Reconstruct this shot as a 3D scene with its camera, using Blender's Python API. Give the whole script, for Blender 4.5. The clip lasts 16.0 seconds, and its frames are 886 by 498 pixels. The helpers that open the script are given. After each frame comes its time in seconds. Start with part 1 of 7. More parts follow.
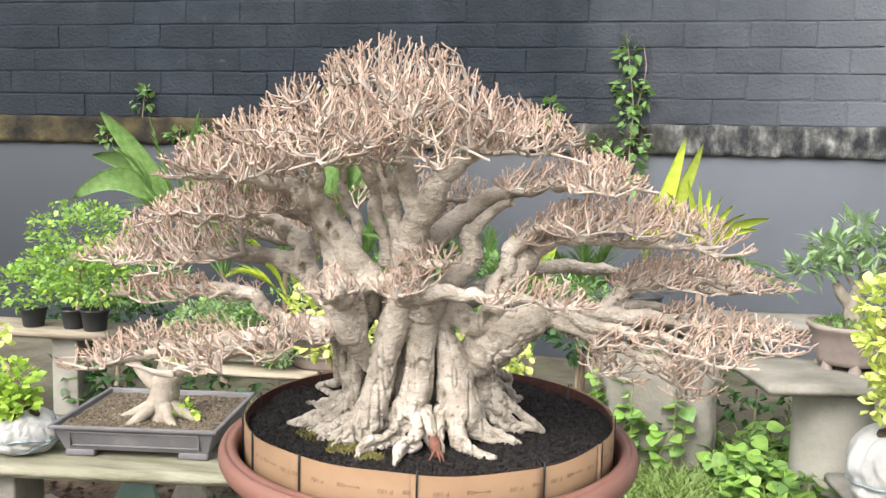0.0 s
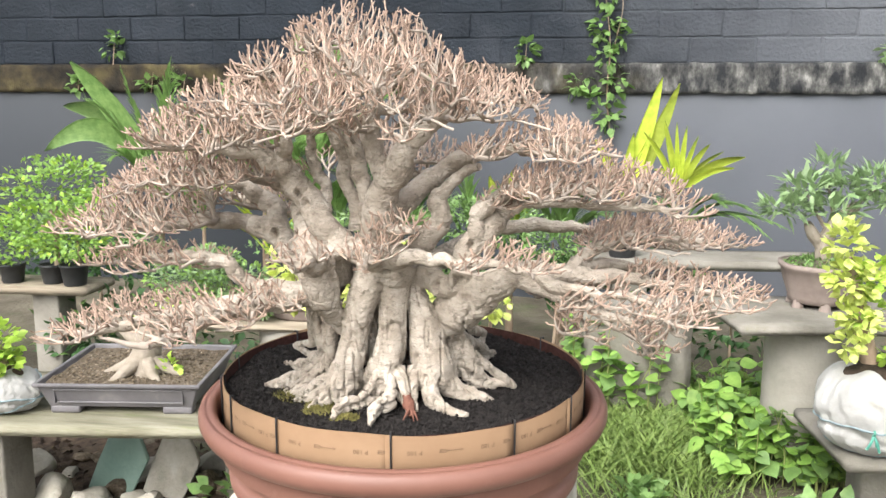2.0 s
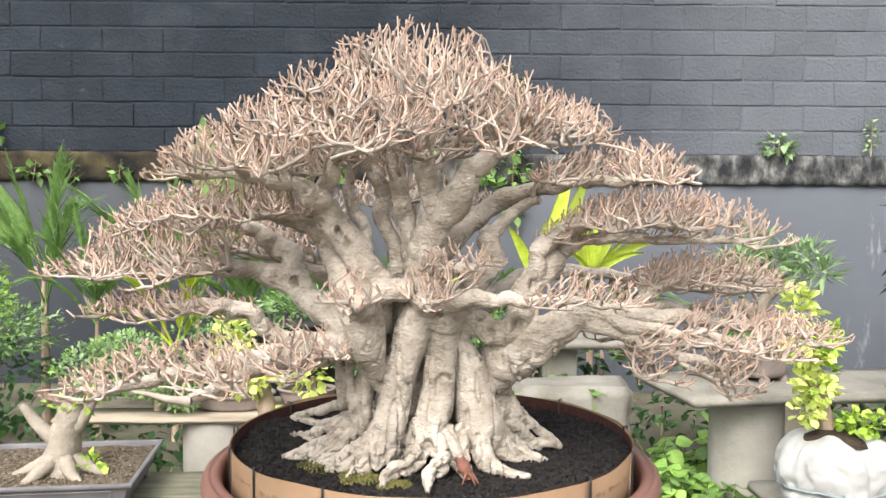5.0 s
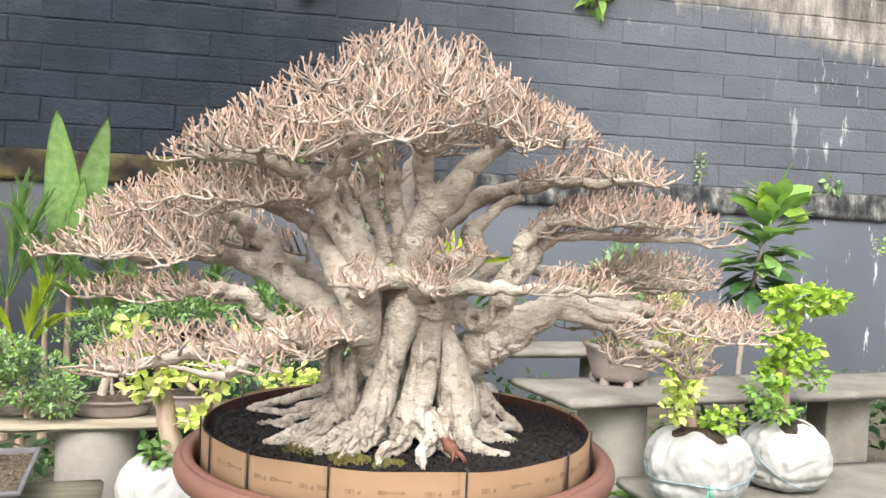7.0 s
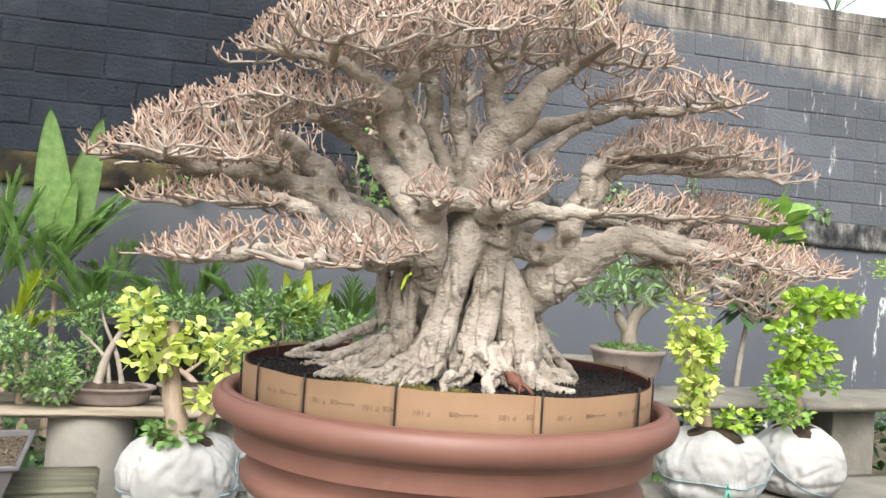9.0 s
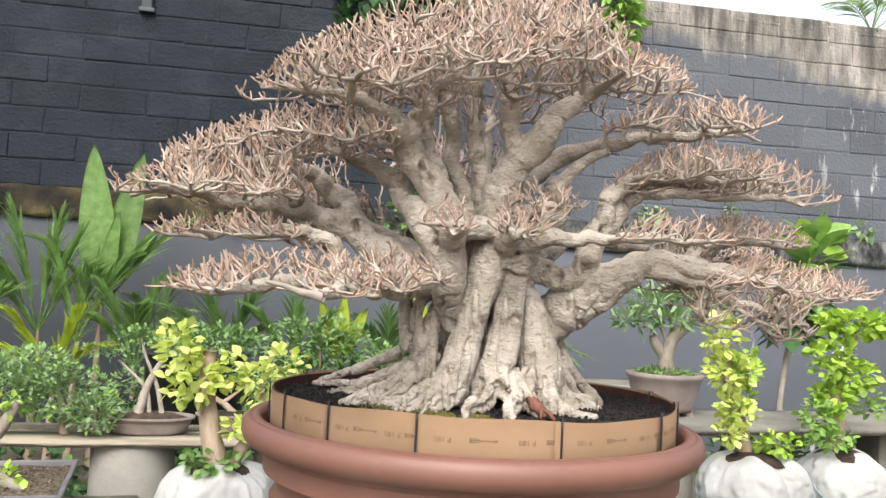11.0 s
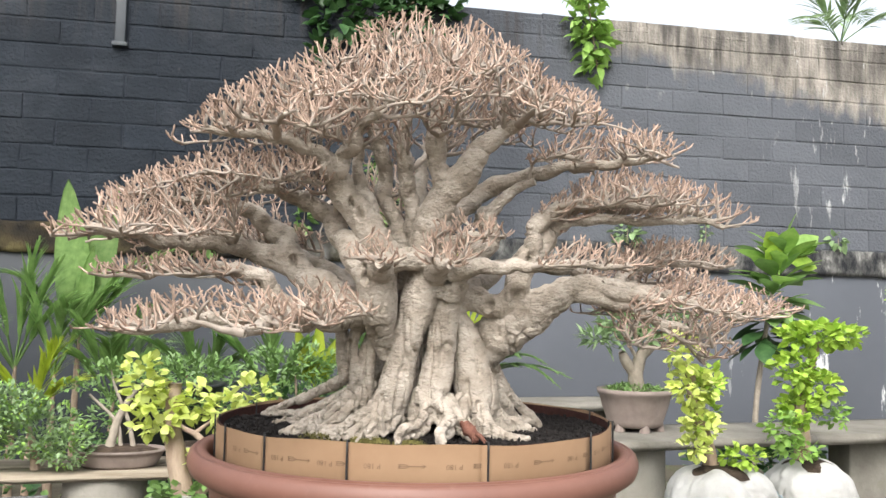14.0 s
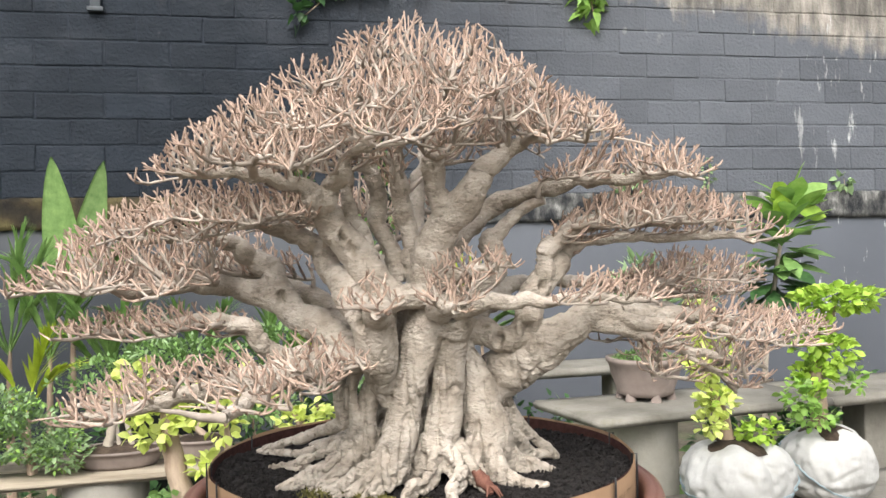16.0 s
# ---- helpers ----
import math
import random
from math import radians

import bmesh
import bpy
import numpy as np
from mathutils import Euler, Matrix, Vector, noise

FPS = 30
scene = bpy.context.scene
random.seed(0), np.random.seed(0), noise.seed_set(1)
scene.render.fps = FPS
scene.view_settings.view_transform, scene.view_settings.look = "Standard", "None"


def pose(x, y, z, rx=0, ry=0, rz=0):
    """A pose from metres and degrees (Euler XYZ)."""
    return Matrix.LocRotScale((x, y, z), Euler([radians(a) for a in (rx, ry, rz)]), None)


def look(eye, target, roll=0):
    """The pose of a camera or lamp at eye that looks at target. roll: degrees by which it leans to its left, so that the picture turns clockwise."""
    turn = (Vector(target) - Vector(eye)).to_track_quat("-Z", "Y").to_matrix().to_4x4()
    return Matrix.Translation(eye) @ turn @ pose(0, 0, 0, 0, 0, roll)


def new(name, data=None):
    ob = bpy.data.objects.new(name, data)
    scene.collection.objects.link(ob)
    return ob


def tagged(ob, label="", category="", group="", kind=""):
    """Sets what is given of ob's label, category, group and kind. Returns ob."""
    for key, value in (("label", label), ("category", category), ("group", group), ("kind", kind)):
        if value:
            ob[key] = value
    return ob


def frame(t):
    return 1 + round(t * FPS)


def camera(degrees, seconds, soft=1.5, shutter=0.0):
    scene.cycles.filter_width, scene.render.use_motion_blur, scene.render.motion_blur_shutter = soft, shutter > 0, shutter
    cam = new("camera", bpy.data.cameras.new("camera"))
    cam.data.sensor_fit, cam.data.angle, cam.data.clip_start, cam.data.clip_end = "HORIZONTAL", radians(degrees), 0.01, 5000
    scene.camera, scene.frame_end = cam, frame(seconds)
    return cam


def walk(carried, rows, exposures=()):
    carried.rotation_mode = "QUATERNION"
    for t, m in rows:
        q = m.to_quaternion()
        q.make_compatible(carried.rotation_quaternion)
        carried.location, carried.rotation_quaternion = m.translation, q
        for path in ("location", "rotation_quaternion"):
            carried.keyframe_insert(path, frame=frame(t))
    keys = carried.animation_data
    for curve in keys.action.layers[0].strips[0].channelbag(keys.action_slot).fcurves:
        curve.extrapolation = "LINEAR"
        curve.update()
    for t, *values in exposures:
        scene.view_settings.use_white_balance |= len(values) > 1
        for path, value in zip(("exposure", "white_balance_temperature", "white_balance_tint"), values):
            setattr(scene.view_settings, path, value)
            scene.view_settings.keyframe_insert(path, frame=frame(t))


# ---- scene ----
import collections

cam = camera(55.03, 16.0)
PATH = [
    (0.0, 0.0061, 0.0009, 1.6566, 10.199, -6.093, 1.306),
    (0.5, 0.0092, 0.0085, 1.6585, 10.620, -5.827, 1.029),
    (1.0, 0.0160, 0.0067, 1.6812, 10.004, -7.036, 0.768),
    (1.5, 0.0265, -0.0057, 1.7022, 9.406, -8.757, 0.557),
    (2.0, 0.0347, -0.0101, 1.7105, 8.995, -10.276, 0.186),
    (2.5, 0.0394, -0.0094, 1.7129, 8.633, -10.932, -0.094),
    (3.0, 0.0318, 0.0106, 1.6795, 8.298, -9.643, -0.107),
    (3.5, 0.0042, 0.0427, 1.6288, 7.742, -7.451, -0.168),
    (4.0, -0.0874, 0.0841, 1.5824, 6.553, -4.785, 0.048),
    (4.2, -0.1302, 0.0947, 1.5811, 5.557, -4.388, 0.120),
    (6.5, -0.5975, 0.0583, 1.5349, -10.132, -1.719, 1.587),
    (7.0, -0.6249, 0.0325, 1.5205, -11.702, -1.690, 2.479),
    (7.5, -0.6465, 0.0425, 1.4989, -13.024, -1.340, 3.240),
    (8.0, -0.6925, 0.0798, 1.4368, -14.307, -0.719, 3.366),
    (8.5, -0.7330, 0.1161, 1.3732, -14.015, -0.080, 3.702),
    (9.0, -0.7603, 0.1385, 1.2994, -13.351, 1.197, 3.805),
    (11.5, -0.7194, 0.0851, 1.3071, -10.353, 3.037, 2.781),
    (12.0, -0.7082, 0.0637, 1.3212, -10.390, 3.469, 2.713),
    (12.5, -0.6977, 0.0519, 1.3240, -10.469, 3.964, 2.540),
    (13.0, -0.6751, 0.0424, 1.3281, -10.691, 4.150, 2.157),
    (13.5, -0.6546, 0.0375, 1.3266, -10.902, 4.281, 1.813),
    (14.0, -0.6363, 0.0316, 1.3238, -11.158, 4.193, 1.109),
    (14.5, -0.6170, 0.0316, 1.3232, -11.327, 3.922, 0.340),
    (15.0, -0.6052, 0.0557, 1.3298, -11.469, 3.424, 0.051),
    (15.5, -0.6047, 0.1279, 1.3845, -11.450, 2.440, -0.321),
    (16.0, -0.6138, 0.1787, 1.4920, -11.278, 0.155, -1.272),
]
walk(cam, [(t, pose(x, y, z, 90 + pitch, 0, yaw) @ pose(0, 0, 0, 0, 0, roll)) for t, x, y, z, yaw, pitch, roll in PATH], exposures=[(0.0, 1.51), (4.2, 1.49), (7.2, 1.45), (8.5, 1.26), (16.0, 1.20)])

# ---- world and light: a bright overcast day ----
SUN_UP, SUN_ROUND = radians(46), radians(200)
world = bpy.data.worlds.new("world")
scene.world = world
world.use_nodes = True
wn, wl = world.node_tree.nodes, world.node_tree.links
wn.clear()
sky = wn.new("ShaderNodeTexSky")
sky.sky_type, sky.sun_disc, sky.sun_elevation, sky.sun_rotation = "NISHITA", False, SUN_UP, SUN_ROUND
sky.air_density, sky.dust_density = 1.0, 6.0
cloud = wn.new("ShaderNodeHueSaturation")
cloud.inputs["Saturation"].default_value = 0.28
shine = wn.new("ShaderNodeBackground")
shine.inputs["Strength"].default_value = 0.174
wout = wn.new("ShaderNodeOutputWorld")
wl.new(sky.outputs[0], cloud.inputs["Color"])
tint = wn.new("ShaderNodeMix")
tint.data_type, tint.blend_type = "RGBA", "MULTIPLY"
tint.inputs["Factor"].default_value = 1.0
tint.inputs[7].default_value = (0.985, 1.0, 1.01, 1)
wl.new(cloud.outputs[0], tint.inputs[6])
wl.new(tint.outputs[2], shine.inputs["Color"])
wl.new(shine.outputs[0], wout.inputs["Surface"])
sun = new("sun", bpy.data.lights.new("sun", "SUN"))
sun.data.energy, sun.data.angle, sun.data.color = 0.52, radians(25), (1.0, 0.975, 0.94)
sun.matrix_world = look((0, 0, 0), (-math.sin(SUN_ROUND) * math.cos(SUN_UP), -math.cos(SUN_ROUND) * math.cos(SUN_UP), -math.sin(SUN_UP)))

# ---- building helpers ----
rng = np.random.default_rng(7)


class Geo:
    """Vertices and faces, gathered piece by piece."""

    def __init__(self):
        self.v, self.f, self.n, self.m = [], [], 0, []

    def add(self, v, f, slot=0):
        v = np.asarray(v, float)
        self.v.append(v)
        self.f += [tuple(i + self.n for i in q) for q in f]
        self.m += [slot] * len(f)
        self.n += len(v)
        return self

    def mesh(self, name, smooth=True):
        me = bpy.data.meshes.new(name)
        me.from_pydata(np.concatenate(self.v).tolist(), [], self.f)
        me.polygons.foreach_set("material_index", self.m)
        if smooth:
            me.polygons.foreach_set("use_smooth", [True] * len(me.polygons))
        me.update()
        return me


def tube_geo(pts, radii, sides=6, cap=True, wob=0.0):
    """A tube along pts; the ring turns with the line."""
    p = np.asarray(pts, float)
    r = np.broadcast_to(np.asarray(radii, float), (len(p),))
    d = np.gradient(p, axis=0)
    d /= np.linalg.norm(d, axis=1)[:, None] + 1e-9
    ref = np.array([0.0, 0.0, 1.0]) if abs(d[:, 2]).mean() < 0.8 else np.array([1.0, 0.0, 0.0])
    a = np.cross(d, ref)
    a /= np.linalg.norm(a, axis=1)[:, None] + 1e-9
    b = np.cross(d, a)
    ang = np.arange(sides) * 2 * np.pi / sides
    rr = r[:, None] * (1 + wob * rng.standard_normal((len(p), sides))) if wob else np.repeat(r[:, None], sides, 1)
    v = p[:, None] + rr[..., None] * (np.cos(ang)[None, :, None] * a[:, None] + np.sin(ang)[None, :, None] * b[:, None])
    v = v.reshape(-1, 3)
    f = []
    for i in range(len(p) - 1):
        for j in range(sides):
            k = (j + 1) % sides
            f.append((i * sides + j, i * sides + k, (i + 1) * sides + k, (i + 1) * sides + j))
    if cap:
        f.append(tuple(range(sides)))
        f.append(tuple((len(p) - 1) * sides + j for j in reversed(range(sides))))
    return v, f


def lathe_geo(profile, sides=64, cx=0.0, cy=0.0, sx=1.0, sy=1.0, close=False):
    """A turned shape from (radius, z) pairs."""
    ang = np.arange(sides) * 2 * np.pi / sides
    v = np.concatenate([np.c_[cx + sx * r * np.cos(ang), cy + sy * r * np.sin(ang), np.full(sides, z)] for r, z in profile])
    f = []
    n = len(profile)
    for i in range(n if close else n - 1):
        i2 = (i + 1) % n
        for j in range(sides):
            k = (j + 1) % sides
            f.append((i * sides + j, i * sides + k, i2 * sides + k, i2 * sides + j))
    return v, f


def box_geo(x0, x1, y0, y1, z0, z1):
    v = [(x, y, z) for z in (z0, z1) for y in (y0, y1) for x in (x0, x1)]
    return v, [(0, 2, 3, 1), (4, 5, 7, 6), (0, 1, 5, 4), (2, 6, 7, 3), (0, 4, 6, 2), (1, 3, 7, 5)]


def bevel_box(x0, x1, y0, y1, z0, z1, r=0.01, seg=2, rough=0.0):
    """A box with rounded and slightly worn edges, as a mesh."""
    bm = bmesh.new()
    v, f = box_geo(x0, x1, y0, y1, z0, z1)
    vs = [bm.verts.new(p) for p in v]
    for q in f:
        bm.faces.new([vs[i] for i in q])
    bmesh.ops.bevel(bm, geom=list(bm.edges), offset=r, segments=seg, affect="EDGES", profile=0.6)
    if rough:
        for w in bm.verts:
            w.co += Vector(noise.noise_vector(w.co * 9)) * rough
    return bm


def mesh_of(name, bm, smooth=True):
    me = bpy.data.meshes.new(name)
    bm.normal_update()
    bm.to_mesh(me)
    bm.free()
    if smooth:
        me.polygons.foreach_set("use_smooth", [True] * len(me.polygons))
    return me


def part(name, shape, material, parent=None, label=""):
    """Links a bmesh, a Geo or a mesh as one object under a thing or a part."""
    me = shape if isinstance(shape, bpy.types.Mesh) else shape.mesh(name) if isinstance(shape, Geo) else mesh_of(name, shape)
    if not me.materials:
        for m in material if isinstance(material, (list, tuple)) else [material]:
            me.materials.append(m)
    ob = new(name, me)
    if parent:
        ob.parent = parent
        if parent.parent is None:
            ob.matrix_parent_inverse = parent.matrix_basis.inverted()
    if label:
        ob["label"] = label
    return ob


def thing(name, at, label, category, group="", kind=""):
    ob = new(name)
    ob.empty_display_size = 0.05
    ob.location = at
    return tagged(ob, label, category, group, kind)


def jagged_smooth(me, angle=35):
    """Flat shading across sharp edges."""
    me.polygons.foreach_set("use_smooth", [True] * len(me.polygons))
    me.set_sharp_from_angle(angle=radians(angle))
    return me


# ---- materials ----
def ramp(nodes, stops):
    node = nodes.new("ShaderNodeValToRGB")
    el = node.color_ramp.elements
    while len(el) < len(stops):
        el.new(0.5)
    for e, (p, c) in zip(el, stops):
        e.position, e.color = p, (*c, 1)
    return node


def surface(name, stops, scale=4.0, detail=6.0, rough=0.8, bump=0.3, fine=60.0, metal=0.0, second=None, distort=0.0, stretch=(1, 1, 1), spread=0.0, local=False, bump_size=0.01):
    """A weathered surface: colours over a coarse noise, stained by a second, with fine relief.
    spread: how far brightness differs from piece to piece."""
    m = bpy.data.materials.new(name)
    m.use_nodes = True
    n, l = m.node_tree.nodes, m.node_tree.links
    p = n["Principled BSDF"]
    p.inputs["Roughness"].default_value, p.inputs["Metallic"].default_value = rough, metal
    p.inputs["Specular IOR Level"].default_value = 0.18 if rough >= 0.7 else 0.4
    if local:
        at = n.new("ShaderNodeTexCoord").outputs["Object"]
    else:
        at = n.new("ShaderNodeNewGeometry").outputs["Position"]
    mp = n.new("ShaderNodeMapping")
    mp.inputs["Scale"].default_value = stretch
    l.new(at, mp.inputs["Vector"])
    co = n.new("ShaderNodeTexNoise")
    co.inputs["Scale"].default_value, co.inputs["Detail"].default_value, co.inputs["Distortion"].default_value = scale, detail, distort
    co.inputs["Roughness"].default_value = 0.62
    l.new(mp.outputs[0], co.inputs["Vector"])
    cr = ramp(n, stops)
    l.new(co.outputs["Fac"], cr.inputs["Fac"])
    col = cr.outputs["Color"]
    if second:
        s_scale, s_lo, s_hi, s_col, s_amount = second
        sn = n.new("ShaderNodeTexNoise")
        sn.inputs["Scale"].default_value, sn.inputs["Detail"].default_value = s_scale, 8.0
        sn.inputs["Roughness"].default_value = 0.7
        l.new(mp.outputs[0], sn.inputs["Vector"])
        mr = n.new("ShaderNodeMapRange")
        mr.inputs["From Min"].default_value, mr.inputs["From Max"].default_value, mr.inputs["To Max"].default_value = s_lo, s_hi, s_amount
        l.new(sn.outputs["Fac"], mr.inputs["Value"])
        mx = n.new("ShaderNodeMix")
        mx.data_type = "RGBA"
        mx.inputs["B"].default_value = (*s_col, 1)
        for s in mx.inputs:
            if s.name == "B" and s.type == "RGBA":
                s.default_value = (*s_col, 1)
            if s.name == "A" and s.type == "RGBA":
                l.new(col, s)
        l.new(mr.outputs[0], mx.inputs["Factor"])
        col = [o for o in mx.outputs if o.type == "RGBA"][0]
    if spread:
        oi = n.new("ShaderNodeObjectInfo")
        gi = n.new("ShaderNodeNewGeometry")
        ad = n.new("ShaderNodeMath")
        ad.operation = "ADD"
        l.new(oi.outputs["Random"], ad.inputs[0])
        l.new(gi.outputs["Random Per Island"], ad.inputs[1])
        fr = n.new("ShaderNodeMath")
        fr.operation = "FRACT"
        l.new(ad.outputs[0], fr.inputs[0])
        mv = n.new("ShaderNodeMapRange")
        mv.inputs["To Min"].default_value, mv.inputs["To Max"].default_value = 1 - spread, 1 + spread
        l.new(fr.outputs[0], mv.inputs["Value"])
        hs = n.new("ShaderNodeHueSaturation")
        l.new(mv.outputs[0], hs.inputs["Value"])
        l.new(col, hs.inputs["Color"])
        col = hs.outputs["Color"]
    l.new(col, p.inputs["Base Color"])
    if bump:
        fn = n.new("ShaderNodeTexNoise")
        fn.inputs["Scale"].default_value, fn.inputs["Detail"].default_value = fine, 5.0
        l.new(mp.outputs[0], fn.inputs["Vector"])
        bp = n.new("ShaderNodeBump")
        bp.inputs["Strength"].default_value, bp.inputs["Distance"].default_value = bump, bump_size
        l.new(fn.outputs["Fac"], bp.inputs["Height"])
        l.new(bp.outputs["Normal"], p.inputs["Normal"])
    return m


def leaf_material(name, dark, light, thin=0.35, rough=0.5):
    """Leaves differ one from the next, and let light through."""
    m = surface(name, [(0.3, dark), (0.7, light)], scale=18, rough=rough, bump=0.15, fine=120, spread=0.28, bump_size=0.002)
    n, l = m.node_tree.nodes, m.node_tree.links
    p = n["Principled BSDF"]
    col = p.inputs["Base Color"].links[0].from_socket
    tr = n.new("ShaderNodeBsdfTranslucent")
    mix = n.new("ShaderNodeMixShader")
    mix.inputs[0].default_value = thin
    out = [x for x in n if x.type == "OUTPUT_MATERIAL"][0]
    l.new(col, tr.inputs["Color"])
    l.new(p.outputs[0], mix.inputs[1])
    l.new(tr.outputs[0], mix.inputs[2])
    l.new(mix.outputs[0], out.inputs["Surface"])
    return m


bark = surface("pale bark", [(0.25, (0.21, 0.172, 0.134)), (0.5, (0.375, 0.325, 0.270)), (0.75, (0.50, 0.446, 0.386))], scale=14, rough=0.85, bump=1.0, fine=130, second=(48, 0.52, 0.68, (0.13, 0.11, 0.085), 0.75), stretch=(1, 1, 1.6), bump_size=0.0055)
twig_bark = surface("twig bark", [(0.3, (0.225, 0.186, 0.152)), (0.7, (0.42, 0.362, 0.308))], scale=14, rough=0.85, bump=0.3, fine=150, spread=0.16, bump_size=0.002)
tip_bark = surface("twig tip bark", [(0.3, (0.225, 0.152, 0.115)), (0.7, (0.42, 0.315, 0.25))], scale=14, rough=0.8, bump=0.2, fine=150, spread=0.3, bump_size=0.002)
soil = surface("black potting soil", [(0.3, (0.006, 0.005, 0.005)), (0.7, (0.03, 0.026, 0.024))], scale=70, rough=0.95, bump=1.0, fine=140, bump_size=0.01)
terracotta = surface("brown glazed clay", [(0.3, (0.140, 0.064, 0.047)), (0.7, (0.185, 0.088, 0.065))], scale=5, rough=0.5, bump=0.12, fine=80, second=(14, 0.6, 0.8, (0.34, 0.22, 0.17), 0.35), bump_size=0.003)
kraft = surface("kraft paper", [(0.3, (0.172, 0.105, 0.060)), (0.7, (0.215, 0.137, 0.081))], scale=6, rough=0.75, bump=0.05, fine=90, bump_size=0.002)
ink = surface("brown ink", [(0.3, (0.13, 0.085, 0.053)), (0.7, (0.17, 0.11, 0.068))], scale=60, rough=0.8, bump=0)
ring_inside = surface("dark abrasive", [(0.3, (0.035, 0.015, 0.012)), (0.7, (0.07, 0.03, 0.025))], scale=80, rough=0.9, bump=0.4, fine=400, bump_size=0.002)
wire_black = surface("black wire", [(0.3, (0.008, 0.008, 0.009)), (0.7, (0.015, 0.015, 0.016))], scale=30, rough=0.5, bump=0)
concrete = surface("weathered concrete", [(0.25, (0.10, 0.093, 0.075)), (0.5, (0.17, 0.158, 0.135)), (0.8, (0.25, 0.235, 0.205))], scale=3.5, rough=0.9, bump=0.5, fine=45, second=(9, 0.55, 0.8, (0.13, 0.13, 0.07), 0.7))
cream = surface("cream painted cement", [(0.3, (0.36, 0.33, 0.27)), (0.7, (0.46, 0.43, 0.36))], scale=4, rough=0.8, bump=0.25, fine=50, second=(6, 0.6, 0.8, (0.30, 0.24, 0.15), 0.5))
earth = surface("damp earth", [(0.3, (0.05, 0.042, 0.03)), (0.55, (0.10, 0.088, 0.065)), (0.8, (0.15, 0.135, 0.10))], scale=2.5, rough=0.95, bump=0.8, fine=30, second=(2, 0.5, 0.7, (0.06, 0.085, 0.03), 0.7), bump_size=0.02)
moss = surface("yellow-green moss", [(0.3, (0.07, 0.065, 0.02)), (0.7, (0.17, 0.15, 0.05))], scale=50, rough=0.95, bump=0.3, fine=200, spread=0.3, bump_size=0.003)
drum_mat = surface("cast concrete drum", [(0.3, (0.210, 0.196, 0.168)), (0.7, (0.308, 0.287, 0.252))], scale=5, rough=0.9, bump=0.35, fine=60, second=(3, 0.6, 0.8, (0.17, 0.16, 0.11), 0.6))
old_wood = surface("weathered plank", [(0.3, (0.165, 0.135, 0.098)), (0.55, (0.255, 0.217, 0.165)), (0.8, (0.338, 0.300, 0.240))], scale=5, rough=0.85, bump=0.5, fine=40, second=(6, 0.58, 0.75, (0.12, 0.10, 0.07), 0.6), stretch=(0.35, 4, 4), spread=0.08)
mossy_wood = surface("mossy plank", [(0.3, (0.105, 0.096, 0.062)), (0.55, (0.19, 0.18, 0.13)), (0.8, (0.28, 0.265, 0.21))], scale=6, rough=0.9, bump=0.5, fine=40, second=(8, 0.55, 0.72, (0.13, 0.15, 0.06), 0.7), stretch=(0.5, 3, 3))
tray_clay = surface("dark grey fired clay", [(0.3, (0.085, 0.08, 0.085)), (0.7, (0.15, 0.14, 0.145))], scale=6, rough=0.55, bump=0.2, fine=90, second=(10, 0.6, 0.8, (0.26, 0.24, 0.21), 0.5), bump_size=0.003)
brown_clay = surface("brown unglazed clay", [(0.3, (0.15, 0.12, 0.105)), (0.7, (0.24, 0.195, 0.17))], scale=8, rough=0.7, bump=0.3, fine=80, second=(9, 0.6, 0.8, (0.33, 0.30, 0.25), 0.5), bump_size=0.003)
gravel = surface("brown gravel", [(0.3, (0.05, 0.037, 0.024)), (0.5, (0.11, 0.085, 0.058)), (0.75, (0.22, 0.19, 0.15))], scale=60, rough=0.95, bump=0.4, fine=120, spread=0.35)
black_plastic = surface("black nursery plastic", [(0.3, (0.012, 0.013, 0.014)), (0.7, (0.028, 0.03, 0.032))], scale=8, rough=0.5, bump=0.1, fine=60)
sack = surface("white woven sack", [(0.3, (0.25, 0.246, 0.234)), (0.7, (0.385, 0.38, 0.362))], scale=5, rough=0.75, bump=0.5, fine=220, second=(9, 0.55, 0.75, (0.28, 0.255, 0.20), 0.5), bump_size=0.004)
rope_green = surface("green plastic cord", [(0.3, (0.05, 0.20, 0.15)), (0.7, (0.09, 0.30, 0.23))], scale=40, rough=0.5, bump=0)
rope_blue = surface("grey-blue cord", [(0.3, (0.13, 0.18, 0.20)), (0.7, (0.22, 0.28, 0.30))], scale=40, rough=0.6, bump=0)
stone = surface("pale rubble", [(0.3, (0.195, 0.180, 0.150)), (0.7, (0.345, 0.323, 0.277))], scale=9, rough=0.95, bump=0.6, fine=50, second=(4, 0.55, 0.75, (0.10, 0.08, 0.05), 0.5), spread=0.15)
slate = surface("green painted shard", [(0.3, (0.10, 0.16, 0.13)), (0.7, (0.16, 0.23, 0.19))], scale=6, rough=0.6, bump=0.2, fine=50, second=(5, 0.6, 0.7, (0.05, 0.05, 0.04), 0.6))
dark_soil = surface("dark leaf litter", [(0.3, (0.018, 0.013, 0.010)), (0.7, (0.07, 0.05, 0.035))], scale=25, rough=0.95, bump=0.8, fine=60, spread=0.3)
pipe_grey = surface("painted conduit", [(0.3, (0.022, 0.027, 0.032)), (0.7, (0.04, 0.047, 0.054))], scale=6, rough=0.5, bump=0)
stem_brown = surface("brown stem bark", [(0.3, (0.20, 0.14, 0.10)), (0.7, (0.36, 0.28, 0.21))], scale=20, rough=0.9, bump=0.5, fine=80, stretch=(1, 1, 0.4))
